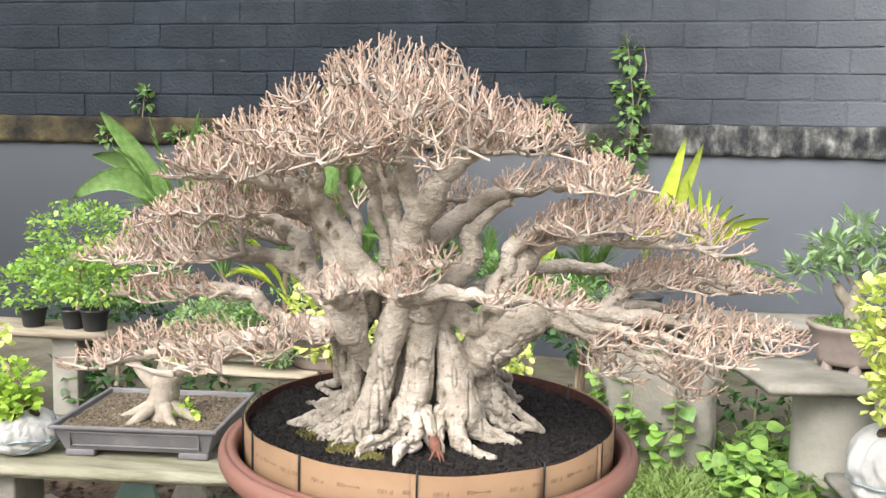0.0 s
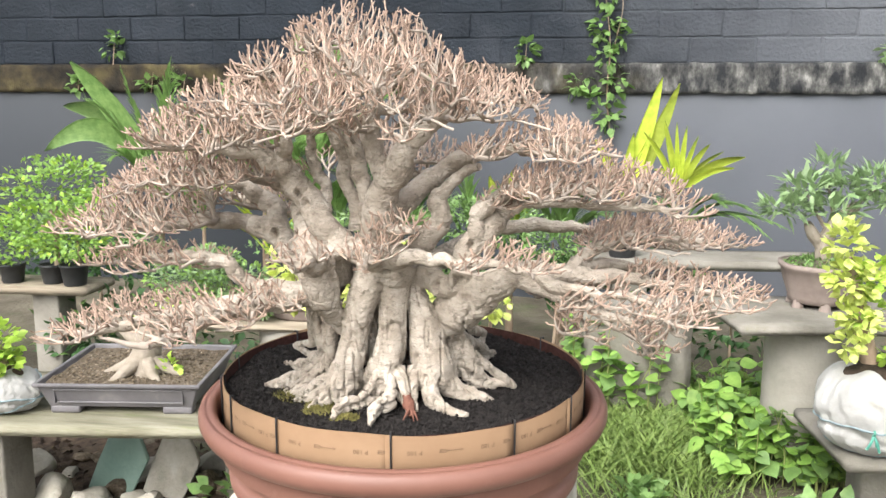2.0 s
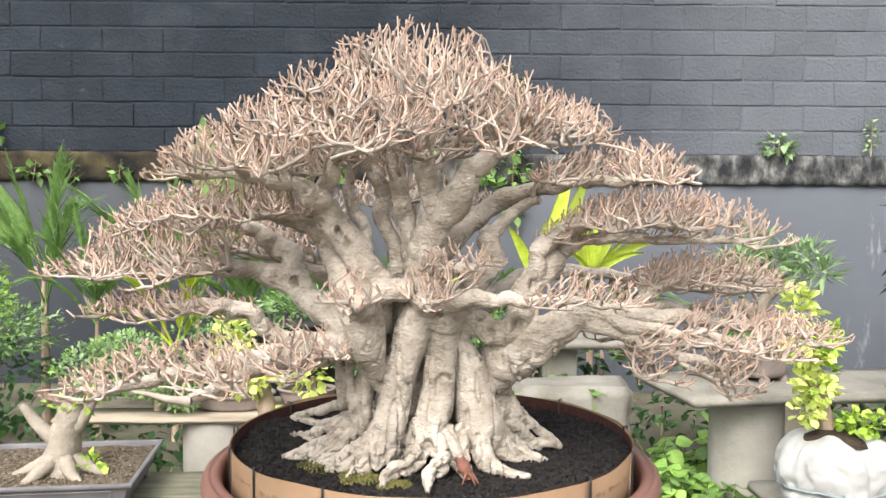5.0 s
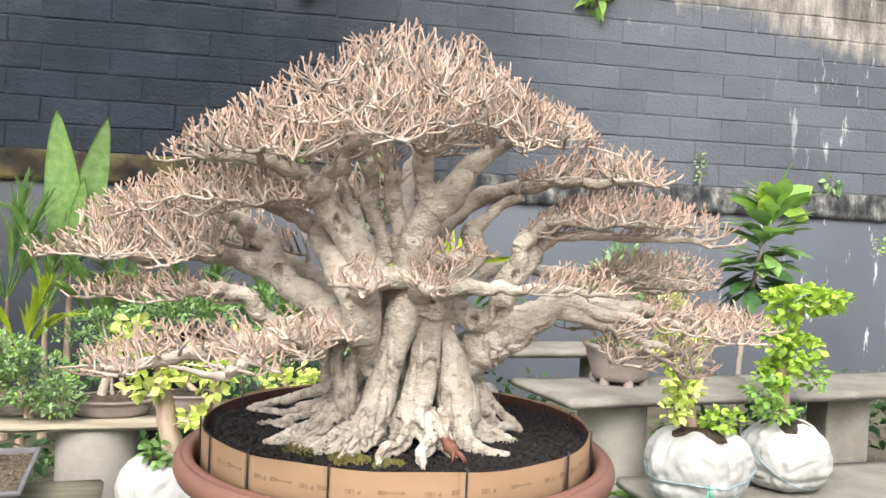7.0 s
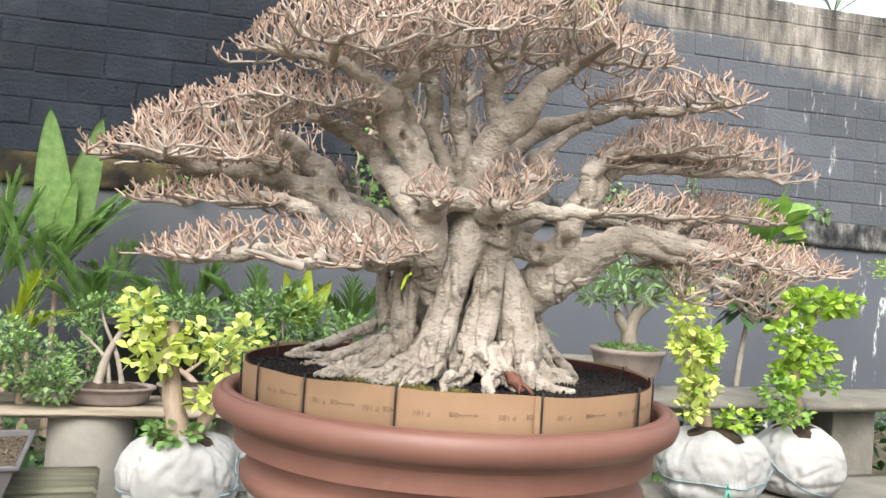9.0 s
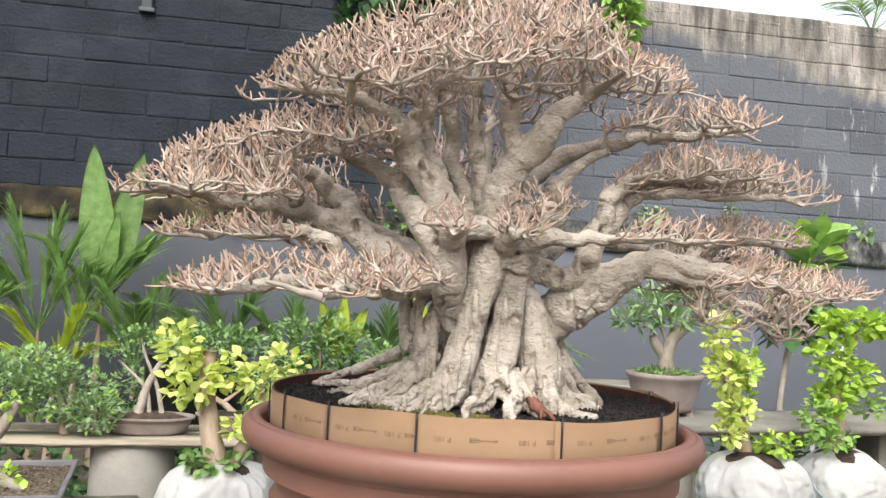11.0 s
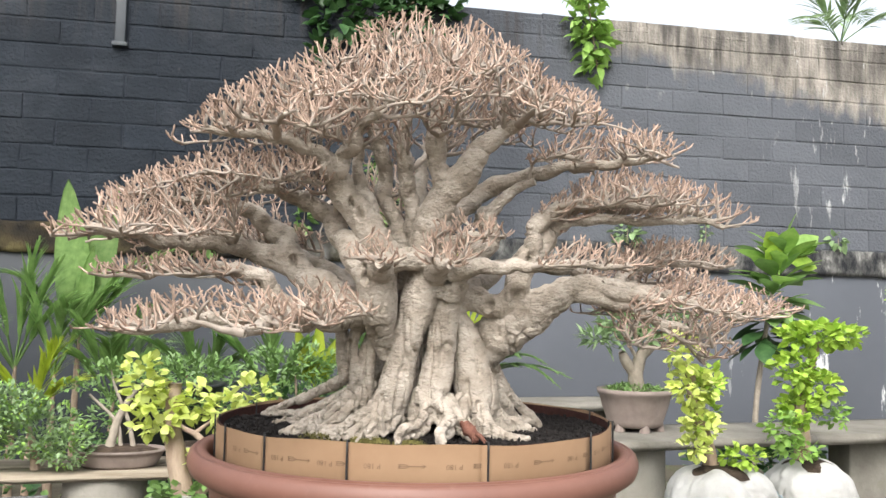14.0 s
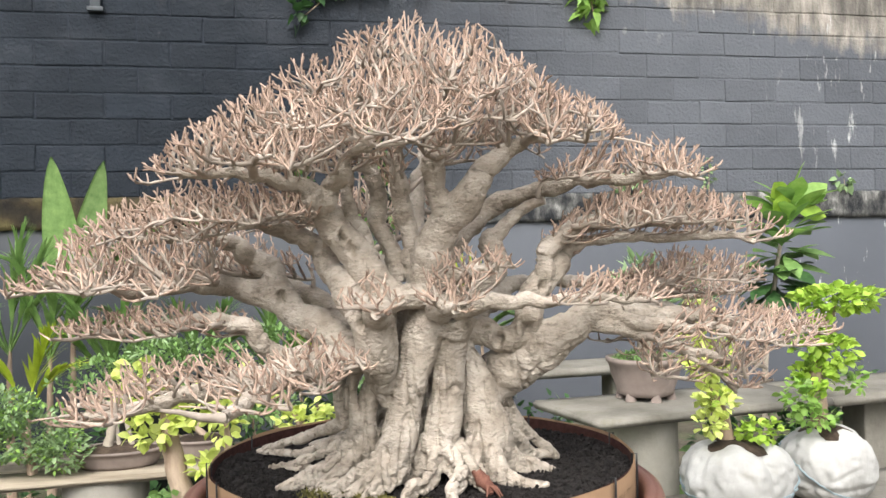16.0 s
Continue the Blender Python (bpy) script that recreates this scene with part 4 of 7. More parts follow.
# one root broken open, with red fibres
red_bark = surface("raw red root bark", [(0.3, (0.10, 0.042, 0.03)), (0.7, (0.20, 0.095, 0.068))], scale=60, rough=0.85, bump=0.6, fine=200, bump_size=0.003)
g = Geo().add(*tube_geo(smooth_path([(-0.288, 1.574, 1.122, 0.008), (-0.282, 1.560, 1.112, 0.0115), (-0.275, 1.545, 1.104, 0.010), (-0.272, 1.535, 1.092, 0.005)], 5, 2)[:, :3], smooth_path([(0.008,), (0.0115,), (0.010,), (0.005,)], 5, 2)[:, 0], 10, wob=0.10))
for x, y in ((-0.262, 1.512), (-0.256, 1.520), (-0.284, 1.516)):
    g.add(*tube_geo([(-0.276, 1.545, 1.106), ((x - 0.273) / 2, (y + 1.545) / 2, 1.103), (x, y, 1.092)], [0.004, 0.003, 0.0012], 6, wob=0.1))
part("root_stub", g, red_bark, tree, "raw reddish-brown root end")

# ---- ground ----
WALL = 7.179  # face of the block wall
LEDGE0, LEDGE1, COURSE, TOP = 1.725, 1.965, 0.2045, 3.96


def build_ground():
    g = Geo()
    xs = np.concatenate([[-600, -60, -20], np.linspace(-8, 10, 90), [25, 70, 600]])
    ys = np.concatenate([[-600, -60, -15], np.linspace(-4, 7.3, 70), [20, 80, 900]])
    X, Y = np.meshgrid(xs, ys)
    Z = np.array([[0.03 * noise.noise(Vector((x * 0.9, y * 0.9, 0))) + 0.012 * noise.noise(Vector((x * 4, y * 4, 3))) for x in xs] for y in ys])
    v = np.c_[X.ravel(), Y.ravel(), Z.ravel()]
    nx = len(xs)
    f = [(j * nx + i, j * nx + i + 1, (j + 1) * nx + i + 1, (j + 1) * nx + i) for j in range(len(ys) - 1) for i in range(nx - 1)]
    ob = part("ground", g.add(v, f), earth)
    return tagged(ob, "bare damp earth with thin moss and weeds", "ground", kind="structure")


build_ground()


# ---- wall: smooth base, rough concrete band, courses of blocks above ----
def rough_beam(x0, x1, y0, y1, z0, z1, step, amount):
    """A cast beam with a lumpy front and top."""
    g = Geo()
    xs = np.arange(x0, x1 + step, step)
    prof = [(y1, z0)] + [(y0, z) for z in np.linspace(z0, z1, 7)] + [(y0 + 0.25 * (y1 - y0), z1 + 0.005), (y1, z1)]
    v = []
    for x in xs:
        for k, (y, z) in enumerate(prof):
            d = noise.fractal(Vector((x * 8, z * 12, k * 0.2)), 0.8, 2.0, 4)
            w = 0 if k in (0, len(prof) - 1) else 1
            v.append((x, y - amount * d * w, z + 0.6 * amount * noise.fractal(Vector((x * 7, z * 4, 9)), 0.9, 2.0, 3) * w))
    n = len(prof)
    f = [(i * n + j, (i + 1) * n + j, (i + 1) * n + j + 1, i * n + j + 1) for i in range(len(xs) - 1) for j in range(n - 1)]
    return g.add(v, f)


wall = thing("wall_north", (1, WALL, 0), "tall block wall painted dark grey, upper corner bare and streaked", "wall", kind="structure")
part("plinth", bevel_box(-9, 12, WALL, WALL + 0.24, -0.2, LEDGE0 + 0.03, 0.01), render_paint, wall, "smooth dark grey rendered base")
part("ledge", rough_beam(-9, 12, WALL - 0.035, WALL + 0.2, LEDGE0, LEDGE1, 0.03, 0.016), ledge_mat, wall, "rough concrete band with moss and white flaking")
part("backing", bevel_box(-9, 12, WALL + 0.008, WALL + 0.2, LEDGE1 - 0.02, TOP - 0.01, 0.004), block_paint, wall)
part("coping", rough_beam(-9, 12, WALL + 0.002, WALL + 0.21, TOP - 0.05, TOP, 0.06, 0.010), block_paint, wall, "thin cement coping")

# ---- pot ----
pot = thing("bonsai_pot", (CX, CY, 0.855), "large round reddish-brown clay pot with a thick rolled rim", "plant pot")
body = [(0.0, 0.855), (0.355, 0.855), (0.374, 0.860), (0.387, 0.870), (0.394, 0.882), (0.395, 0.895), (0.388, 0.905), (0.381, 0.909), (0.386, 0.928), (0.400, 0.962), (0.415, 0.990), (0.426, 1.002)]
rim = [(0.422, 0.996), (0.438, 1.001), (0.449, 1.009), (0.4545, 1.022), (0.4545, 1.034), (0.450, 1.045), (0.4435, 1.050), (0.4390, 1.0505), (0.4365, 1.0485), (0.434, 1.0508), (0.427, 1.0525), (0.420, 1.0505), (0.415, 1.041), (0.413, 1.0), (0.41, 0.95)]
part("body", Geo().add(*lathe_geo(body, 128, CX, CY)), terracotta, pot)
part("rim", Geo().add(*lathe_geo(rim, 128, CX, CY)), terracotta, pot)
tagged(part("pedestal", bevel_box(CX - 0.353, CX + 0.393, CY - 0.365, CY + 0.365, -0.02, 0.853, 0.012, rough=0.002), cream), "square cream-painted concrete pedestal under the bonsai pot", "pedestal")

# paper ring of overlapping strips, tied with wire
RING = 0.40
collar = thing("paper_collar", (CX, CY, 1.0), "ring of brown sandpaper strips tied upright round the soil", "paper collar")
JOINTS = [-159, -139.1, -115.3, -82.1, -47.7, -21.8, 4, 42, 78, 112, 146, 180]  # degrees round the ring


def ring_strip(a0, a1, r, z0, z1, thick=0.0016):
    n = max(6, int((a1 - a0) / 2.5))
    an = np.radians(np.linspace(a0, a1, n))
    v, f = [], []
    for a in an:
        for rr, z in ((r, z0), (r, z1), (r - thick, z1), (r - thick, z0)):
            wz = 0.003 * math.sin(3 * a + 1) + 0.0015 * math.sin(11 * a)
            v.append((CX + rr * math.cos(a), CY + rr * math.sin(a), z + (wz if z > z0 else 0)))
    for i in range(n - 1):
        for k in range(4):
            f.append((i * 4 + k, (i + 1) * 4 + k, (i + 1) * 4 + (k + 1) % 4, i * 4 + (k + 1) % 4))
    f += [(0, 1, 2, 3), tuple((n - 1) * 4 + k for k in (3, 2, 1, 0))]
    return v, f


def letters(text, size, r, ang, z, mat, parent, flip=True):
    """Printed characters bent round the ring, standing on their heads."""
    cu = bpy.data.curves.new("print", "FONT")
    cu.body, cu.size, cu.align_x, cu.align_y, cu.resolution_u = text, size, "CENTER", "CENTER", 2
    tmp = new("print", cu)
    me = bpy.data.meshes.new_from_object(tmp.evaluated_get(bpy.context.evaluated_depsgraph_get()))
    bpy.data.objects.remove(tmp)
    for w in me.vertices:
        x, y = (-w.co.x, -w.co.y) if flip else (w.co.x, w.co.y)
        a = radians(ang) + x / r
        w.co = (CX + r * math.cos(a), CY + r * math.sin(a), z + y)
    me.materials.clear()
    me.update()
    return part("print", me, mat, parent, "printed grit mark")


def arrow(r, ang, z, ln, mat, parent):
    """A printed arrow: a thin line with a small feathered end."""
    g = Geo()
    def strip(x0, z0, x1, z1, w):
        n = 6
        v = []
        for i in range(n + 1):
            x, zz = x0 + (x1 - x0) * i / n, z0 + (z1 - z0) * i / n
            a = radians(ang) + x / r
            for s in (-w, w):
                v.append((CX + r * math.cos(a), CY + r * math.sin(a), z + zz + s))
        g.add(v, [(2 * i, 2 * i + 2, 2 * i + 3, 2 * i + 1) for i in range(n)])
    strip(-ln / 2, 0, ln / 2, 0, 0.0006)
    for s in (-1, 1):
        strip(-ln / 2, s * 0.003, -ln / 2 + 0.012, s * 0.003, 0.0006)
        strip(-ln / 2 + 0.012, s * 0.003, -ln / 2 + 0.018, 0, 0.0005)
        strip(ln / 2, 0, ln / 2 - 0.006, s * 0.003, 0.0005)
    strip(-ln / 2, -0.003, -ln / 2 + 0.004, 0, 0.0006)
    strip(-ln / 2, 0.003, -ln / 2 + 0.004, 0, 0.0006)
    return part("print", g, mat, parent, "printed arrow")


for i, a in enumerate(JOINTS):
    b = JOINTS[i + 1] if i + 1 < len(JOINTS) else JOINTS[0] + 360
    strip = part("strip", Geo().add(*ring_strip(a - 1.5, b, RING + 0.0012 * (i % 2), 0.985, RIM)), kraft, collar)
    rr = RING + 0.0012 * (i % 2) + 0.0008
    if -160 < a < -10:
        span = b - a
        marks = [(0.18, "t"), (0.46, "a"), (0.76, "t"), (0.93, "s")] if span > 20 else [(0.35, "t"), (0.7, "a")]
        for k, kind in marks:
            if kind == "t":
                letters("P 180", 0.0125, rr, a + span * k, 1.072, ink, strip)
            else:
                arrow(rr, a + span * k, 1.073, 0.045 if kind == "a" else 0.016, ink, strip)
    aa = radians(a)
    w = [(CX + (RING + 0.004) * math.cos(aa), CY + (RING + 0.004) * math.sin(aa), z) for z in np.linspace(1.0, RIM + 0.006, 8)]
    w += [(CX + (RING - 0.004) * math.cos(aa), CY + (RING - 0.004) * math.sin(aa), z) for z in (RIM + 0.006, RIM - 0.03)]
    part("tie_wire", Geo().add(*tube_geo(w, 0.0019, 6)), wire_black, collar, "black tie wire")
part("lining", Geo().add(*lathe_geo([(RING - 0.0035, 0.99), (RING - 0.0035, RIM - 0.002)], 128, CX, CY)), ring_inside, collar, "dark abrasive face inside")

# soil: a rough bed with loose grains
g = Geo()
nr, na = 46, 128


def soil_z(x, y):
    return RIM - 0.014 - 0.010 * (math.hypot(x - CX, y - CY) / RING) ** 4 + 0.010 * noise.noise(Vector((x * 7, y * 7, 0))) + 0.006 * noise.noise(Vector((x * 45, y * 45, 0)))


v, f = [(CX, CY, RIM - 0.01)], []
for i in range(1, nr + 1):
    for j in range(na):
        a, q = 2 * math.pi * j / na, (RING - 0.004) * i / nr
        x, y = CX + q * math.cos(a), CY + q * math.sin(a)
        v.append((x, y, soil_z(x, y)))
f += [(0, 1 + j, 1 + (j + 1) % na) for j in range(na)]
for i in range(nr - 1):
    for j in range(na):
        a, b = 1 + i * na + j, 1 + i * na + (j + 1) % na
        f.append((a, a + na, b + na, b))
g.add(v, f)
gr = np.random.default_rng(21)
for _ in range(9000):
    a, q = gr.random() * 2 * math.pi, (RING - 0.008) * math.sqrt(gr.random())
    x, y = CX + q * math.cos(a), CY + q * math.sin(a)
    s = gr.uniform(0.0018, 0.0045)
    p = np.array([x, y, soil_z(x, y) + s * 0.4])
    k = gr.standard_normal((6, 3)) * 0.25
    o = np.array([(1, 0, 0), (-1, 0, 0), (0, 1, 0), (0, -1, 0), (0, 0, 1), (0, 0, -1)]) + k
    g.add(p + o * s, [(0, 2, 4), (2, 1, 4), (1, 3, 4), (3, 0, 4), (2, 0, 5), (1, 2, 5), (3, 1, 5), (0, 3, 5)])
tagged(part("soil", g.mesh("soil", smooth=False), soil), "coarse black volcanic potting soil inside the paper collar", "soil", kind="stuff")
# yellowish moss between the roots
for mx, my, sx, sy in ((-0.53, 1.62, 0.055, 0.035), (-0.46, 1.55, 0.035, 0.022), (-0.40, 1.515, 0.028, 0.018), (-0.47, 1.58, 0.03, 0.02)):
    g = Geo()
    for _ in range(420):
        a, q = gr.random() * 2 * math.pi, math.sqrt(gr.random())
        x, y = mx + sx * q * math.cos(a), my + sy * q * math.sin(a)
        z = soil_z(x, y) + 0.006 * (1 - q * q)
        h = gr.uniform(0.004, 0.009)
        d = gr.standard_normal(2) * 0.004
        g.add([(x - 0.0016, y, z), (x + 0.0016, y, z), (x + d[0], y + d[1], z + h), (x, y + 0.0016, z)], [(0, 1, 2), (1, 3, 2), (3, 0, 2)])
    tagged(part("moss_patch", g, moss), "small patch of yellow-green moss between roots", "moss", kind="stuff")


# ---- benches ----
def slab_bm(corners, z0, z1, r=0.008, rough=0.003, cuts=6):
    """A flat slab from its plan's four corners, with worn edges."""
    bm = bmesh.new()
    lo = [bm.verts.new((x, y, z0)) for x, y in corners]
    hi = [bm.verts.new((x, y, z1)) for x, y in corners]
    bm.faces.new(lo[::-1])
    bm.faces.new(hi)
    for i in range(4):
        k = (i + 1) % 4
        bm.faces.new((lo[i], lo[k], hi[k], hi[i]))
    bmesh.ops.subdivide_edges(bm, edges=[e for e in bm.edges if e.calc_length() > 0.2], cuts=cuts, use_grid_fill=True)
    sharp = [e for e in bm.edges if e.is_manifold and e.calc_face_angle(0) > 0.5]
    bmesh.ops.bevel(bm, geom=sharp, offset=r, segments=2, affect="EDGES")
    for w in bm.verts:
        w.co += Vector(noise.noise_vector(w.co * 6)) * rough
    return bm


def drum(name, x, y, r, z1, mat, label, parent=None, z0=-0.02):
    prof = [(r * 1.0, z0), (r * 1.01, z0 + 0.05), (r, z1 * 0.5), (r * 0.995, z1 - 0.012), (r * 0.98, z1), (r * 0.8, z1), (r * 0.79, z1 - 0.2)]
    return part(name, Geo().add(*lathe_geo(prof, 40, x, y)), mat, parent, label)


def bench(at, label, boards, legs):
    th = thing("bench", at, label, "bench")
    for name, mat, corners, z0, z1 in boards:
        part(name, slab_bm(corners, z0, z1), mat, th)
    for x, y, r, z in legs:
        if r > 0:
            drum("leg", x, y, r, z, drum_mat, "round concrete drum leg", th)
        else:
            part("leg", bevel_box(x + r, x - r, y - 0.09, y + 0.09, -0.02, z, 0.01, rough=0.004), concrete, th, "square concrete block leg")
    return th


bench((1.9, 3.95, 0), "weathered concrete slab bench on round and square legs", [("slab", concrete, [(0.74, 3.62), (2.0, 3.80), (1.93, 4.33), (0.62, 4.20)], 0.71, 0.75), ("slab", concrete, [(2.01, 3.80), (4.1, 4.12), (4.0, 4.6), (1.94, 4.34)], 0.705, 0.748)], [(1.07, 3.93, 0.165, 0.71), (2.45, 4.10, -0.13, 0.705), (3.4, 4.3, -0.13, 0.705)])
bench((0.9, 5.0, 0), "low rear concrete slab bench behind the potted shrub", [("slab", concrete, [(0.05, 4.75), (1.72, 4.88), (1.62, 5.25), (0.02, 5.15)], 0.75, 0.80)], [(0.35, 5.0, -0.1, 0.75), (1.45, 5.05, -0.1, 0.75)])
bench((1.9, 3.4, 0), "low concrete slab carrying white root-ball bags", [("slab", concrete, [(1.04, 3.10), (3.0, 3.36), (2.94, 3.9), (0.98, 3.66)], 0.35, 0.395)], [(1.30, 3.40, -0.14, 0.35), (2.6, 3.6, -0.14, 0.35)])
bench((-1.2, 3.8, 0), "grey weathered plank bench on a concrete drum", [("plank", old_wood, [(-1.95, 3.58), (-0.50, 3.64), (-0.50, 3.83), (-1.95, 3.77)], 0.632, 0.66), ("plank", old_wood, [(-1.95, 3.785), (-0.50, 3.845), (-0.50, 4.05), (-1.95, 3.99)], 0.632, 0.66)], [(-1.29, 3.79, 0.165, 0.632), (-0.66, 3.85, 0.15, 0.632)])
bench((-3.3, 4.4, 0), "old brown plank bench with small nursery pots", [("plank", old_wood, [(-4.3, 4.12), (-2.62, 4.18), (-2.62, 4.5), (-4.3, 4.44)], 0.61, 0.655)], [(-2.9, 4.32, -0.08, 0.61), (-3.9, 4.3, -0.08, 0.61)])
bench((-1.8, 3.0, 0), "low mossy plank bench under the shallow grey tray", [("plank", mossy_wood, [(-2.75, 2.58), (-1.12, 2.78), (-1.16, 3.08), (-2.79, 2.88)], 0.462, 0.50), ("plank", mossy_wood, [(-2.79, 2.895), (-1.16, 3.095), (-1.20, 3.42), (-2.83, 3.22)], 0.462, 0.50)], [(-2.14, 2.82, -0.05, 0.462), (-1.28, 3.15, -0.07, 0.462), (-2.6, 2.9, -0.07, 0.462)])

# broken concrete block behind the grass
tagged(part("concrete_block", slab_bm([(0.06, 4.28), (0.64, 4.34), (0.66, 4.66), (0.04, 4.62)], -0.02, 0.64, 0.02, 0.018, 9), concrete), "rough stained concrete block standing on the ground", "concrete block")


# ---- shallow tray pot ----
def build_tray(cx, cy, turn, z0, w, d, h):
    tray = thing("tray_pot", (cx, cy, z0), "shallow rectangular dark grey bonsai tray with feet", "plant pot")
    tray.rotation_euler.z = turn
    def quad_ring(prof):
        v, f = [], []
        for hw, hd, z in prof:
            v += [(-hw, -hd, z), (hw, -hd, z), (hw, hd, z), (-hw, hd, z)]
        for i in range(len(prof) - 1):
            for k in range(4):
                f.append((i * 4 + k, i * 4 + (k + 1) % 4, (i + 1) * 4 + (k + 1) % 4, (i + 1) * 4 + k))
        return v, f
    def put(name, shape, mat, label=""):
        ob = part(name, shape, mat, None, label)
        bv = ob.modifiers.new("worn", "BEVEL")
        bv.width, bv.segments, bv.limit_method = 0.004, 2, "ANGLE"
        ob.parent = tray
        return ob
    hw, hd = w / 2, d / 2
    shell = [(hw * 0.86, hd * 0.84, 0.028), (hw * 0.87, hd * 0.85, 0.034), (hw * 0.955, hd * 0.945, h - 0.018), (hw, hd, h - 0.014), (hw * 1.005, hd * 1.006, h), (hw * 0.955, hd * 0.945, h), (hw * 0.94, hd * 0.93, h - 0.02), (hw * 0.9, hd * 0.88, h - 0.05)]
    put("body", Geo().add(*quad_ring(shell)).mesh("body", smooth=False), tray_clay)
    # raised frame on the front face
    g = Geo()
    for x0, x1, za, zb in ((-0.76, 0.76, 0.045, 0.051), (-0.78, 0.78, h - 0.030, h - 0.024)):
        g.add(*box_geo(hw * x0, hw * x1, -hd * (0.862 + 0.09 * (za - 0.03) / (h - 0.05)) - 0.004, -hd * 0.84, za, zb))
    for s in (-1, 1):
        g.add(*box_geo(hw * 0.77 * s - 0.003, hw * 0.77 * s + 0.003, -hd * 0.915 - 0.004, -hd * 0.8, 0.045, h - 0.024))
    put("front_frame", g.mesh("front_frame", smooth=False), tray_clay, "raised moulding")
    for sx in (-1, 1):
        for sy in (-1, 1):
            fx0, fx1 = sorted((sx * hw * 0.50, sx * hw * 0.86))
            fy0, fy1 = sorted((sy * hd * 0.66, sy * hd * 0.85))
            put("foot", bevel_box(fx0, fx1, fy0, fy1, 0.0, 0.03, 0.006), tray_clay)
    g = Geo()
    r = np.random.default_rng(4)
    n = 26
    xs, ys = np.linspace(-hw * 0.93, hw * 0.93, n), np.linspace(-hd * 0.92, hd * 0.92, n)
    v = [(x, y, h - 0.018 + 0.014 * noise.noise(Vector((x * 9, y * 9, 2)))) for y in ys for x in xs]
    g.add(v, [(j * n + i, j * n + i + 1, (j + 1) * n + i + 1, (j + 1) * n + i) for j in range(n - 1) for i in range(n - 1)])
    for _ in range(1100):
        x, y = r.uniform(-hw, hw) * 0.9, r.uniform(-hd, hd) * 0.88
        s = r.uniform(0.003, 0.008)
        o = np.array([(1, 0, 0), (-1, 0, 0), (0, 1, 0), (0, -1, 0), (0, 0, 0.8), (0, 0, -0.8)]) + r.standard_normal((6, 3)) * 0.22
        g.add(np.array([x, y, h - 0.016 + 0.014 * noise.noise(Vector((x * 9, y * 9, 2)))]) + o * s, [(0, 2, 4), (2, 1, 4), (1, 3, 4), (3, 0, 4), (2, 0, 5), (1, 2, 5), (3, 1, 5), (0, 3, 5)])
    put("gravel_soil", g.mesh("gravel_soil", smooth=False), gravel, "brown gravelly soil")
    return tray


build_tray(-1.70, 3.09, radians(7.5), 0.50, 0.64, 0.54, 0.13)


# ---- foliage tools ----
def leaf_shape(ln, wd, bend=0.25, fold=0.15, n=5, tip=1.6, base=0.6, scallop=0.0):
    """One blade along +x: a spine with two edges, folded at the rib and curved down."""
    t = np.linspace(0, 1, n)
    w = wd * 0.5 * np.clip(np.sin(np.pi * t**base) ** 0.8, 0, 1) * (1 - t**6) ** (1 / tip)
    w[0] = wd * 0.04
    w[-1] = 0.0
    if scallop:
        w = w * (1 + scallop * np.cos(t * 9))
    x, z = ln * t, -bend * ln * t**2
    v = np.concatenate([np.c_[x, np.zeros(n), z], np.c_[x, w, z + fold * w], np.c_[x, -w, z + fold * w]])
    f = []
    for i in range(n - 1):
        f.append((i, i + 1, n + i + 1, n + i))
        f.append((i + 1, i, 2 * n + i, 2 * n + i + 1))
    return v, f


def place(shape, at, d, roll=0.0, size=1.0):
    v, f = shape
    d = np.asarray(d, float) / (np.linalg.norm(d) + 1e-9)
    s = np.cross((0, 0, 1), d)
    s = s / (np.linalg.norm(s) + 1e-9) if np.linalg.norm(s) > 1e-4 else np.array([0.0, 1.0, 0.0])
    u = np.cross(d, s)
    c, k = math.cos(roll), math.sin(roll)
    s, u = s * c + u * k, u * c - s * k
    return np.asarray(v) @ np.stack([d, s, u]) * size + at, f


def leafy(blobs, count, shape, size=(0.8, 1.2), seed=1, up=0.35, shell=0.5, gaps=0.25):
    """Leaves scattered through rounded clumps, denser to the outside, with gaps."""
    r = np.random.default_rng(seed)
    g = Geo()
    wt = np.array([b[1][0] * b[1][1] + b[1][0] * b[1][2] for b in blobs])
    wt = wt / wt.sum()
    for _ in range(count):
        c, h = blobs[r.choice(len(blobs), p=wt)]
        d = r.standard_normal(3)
        d /= np.linalg.norm(d)
        if gaps and noise.noise(Vector(d) * 2.6 + Vector(c) * 5) < -0.35 + gaps * 0.4 and r.random() < 0.75:
            continue
        p = np.array(c) + d * np.array(h) * (shell + (1 - shell) * r.random() ** 0.5) * (1 + 0.16 * noise.noise(Vector(d * 4) + Vector(c)))
        o = d * 0.8 + r.standard_normal(3) * 0.5 + (0, 0, up)
        g.add(*place(shape, p, o, r.uniform(-0.8, 0.8), r.uniform(*size)))
    return g


def stems(lines, sides=7):
    g = Geo()
    for ln in lines:
        q = smooth_path(ln, 5, 3)
        g.add(*tube_geo(q[:, :3], q[:, 3], sides, wob=0.05))
    return g


def potted(name, at, label, category, trunk, crowns, mats, group=""):
    """A plant with its stem and one or more crowns of leaves."""
    th = thing(name, at, label, category, group)
    if trunk:
        part("trunk", stems(trunk), mats[0], th)
    for k, c in enumerate(crowns):
        part("crown", c, mats[1] if len(mats) == 2 else mats[1 + k], th)
    return th


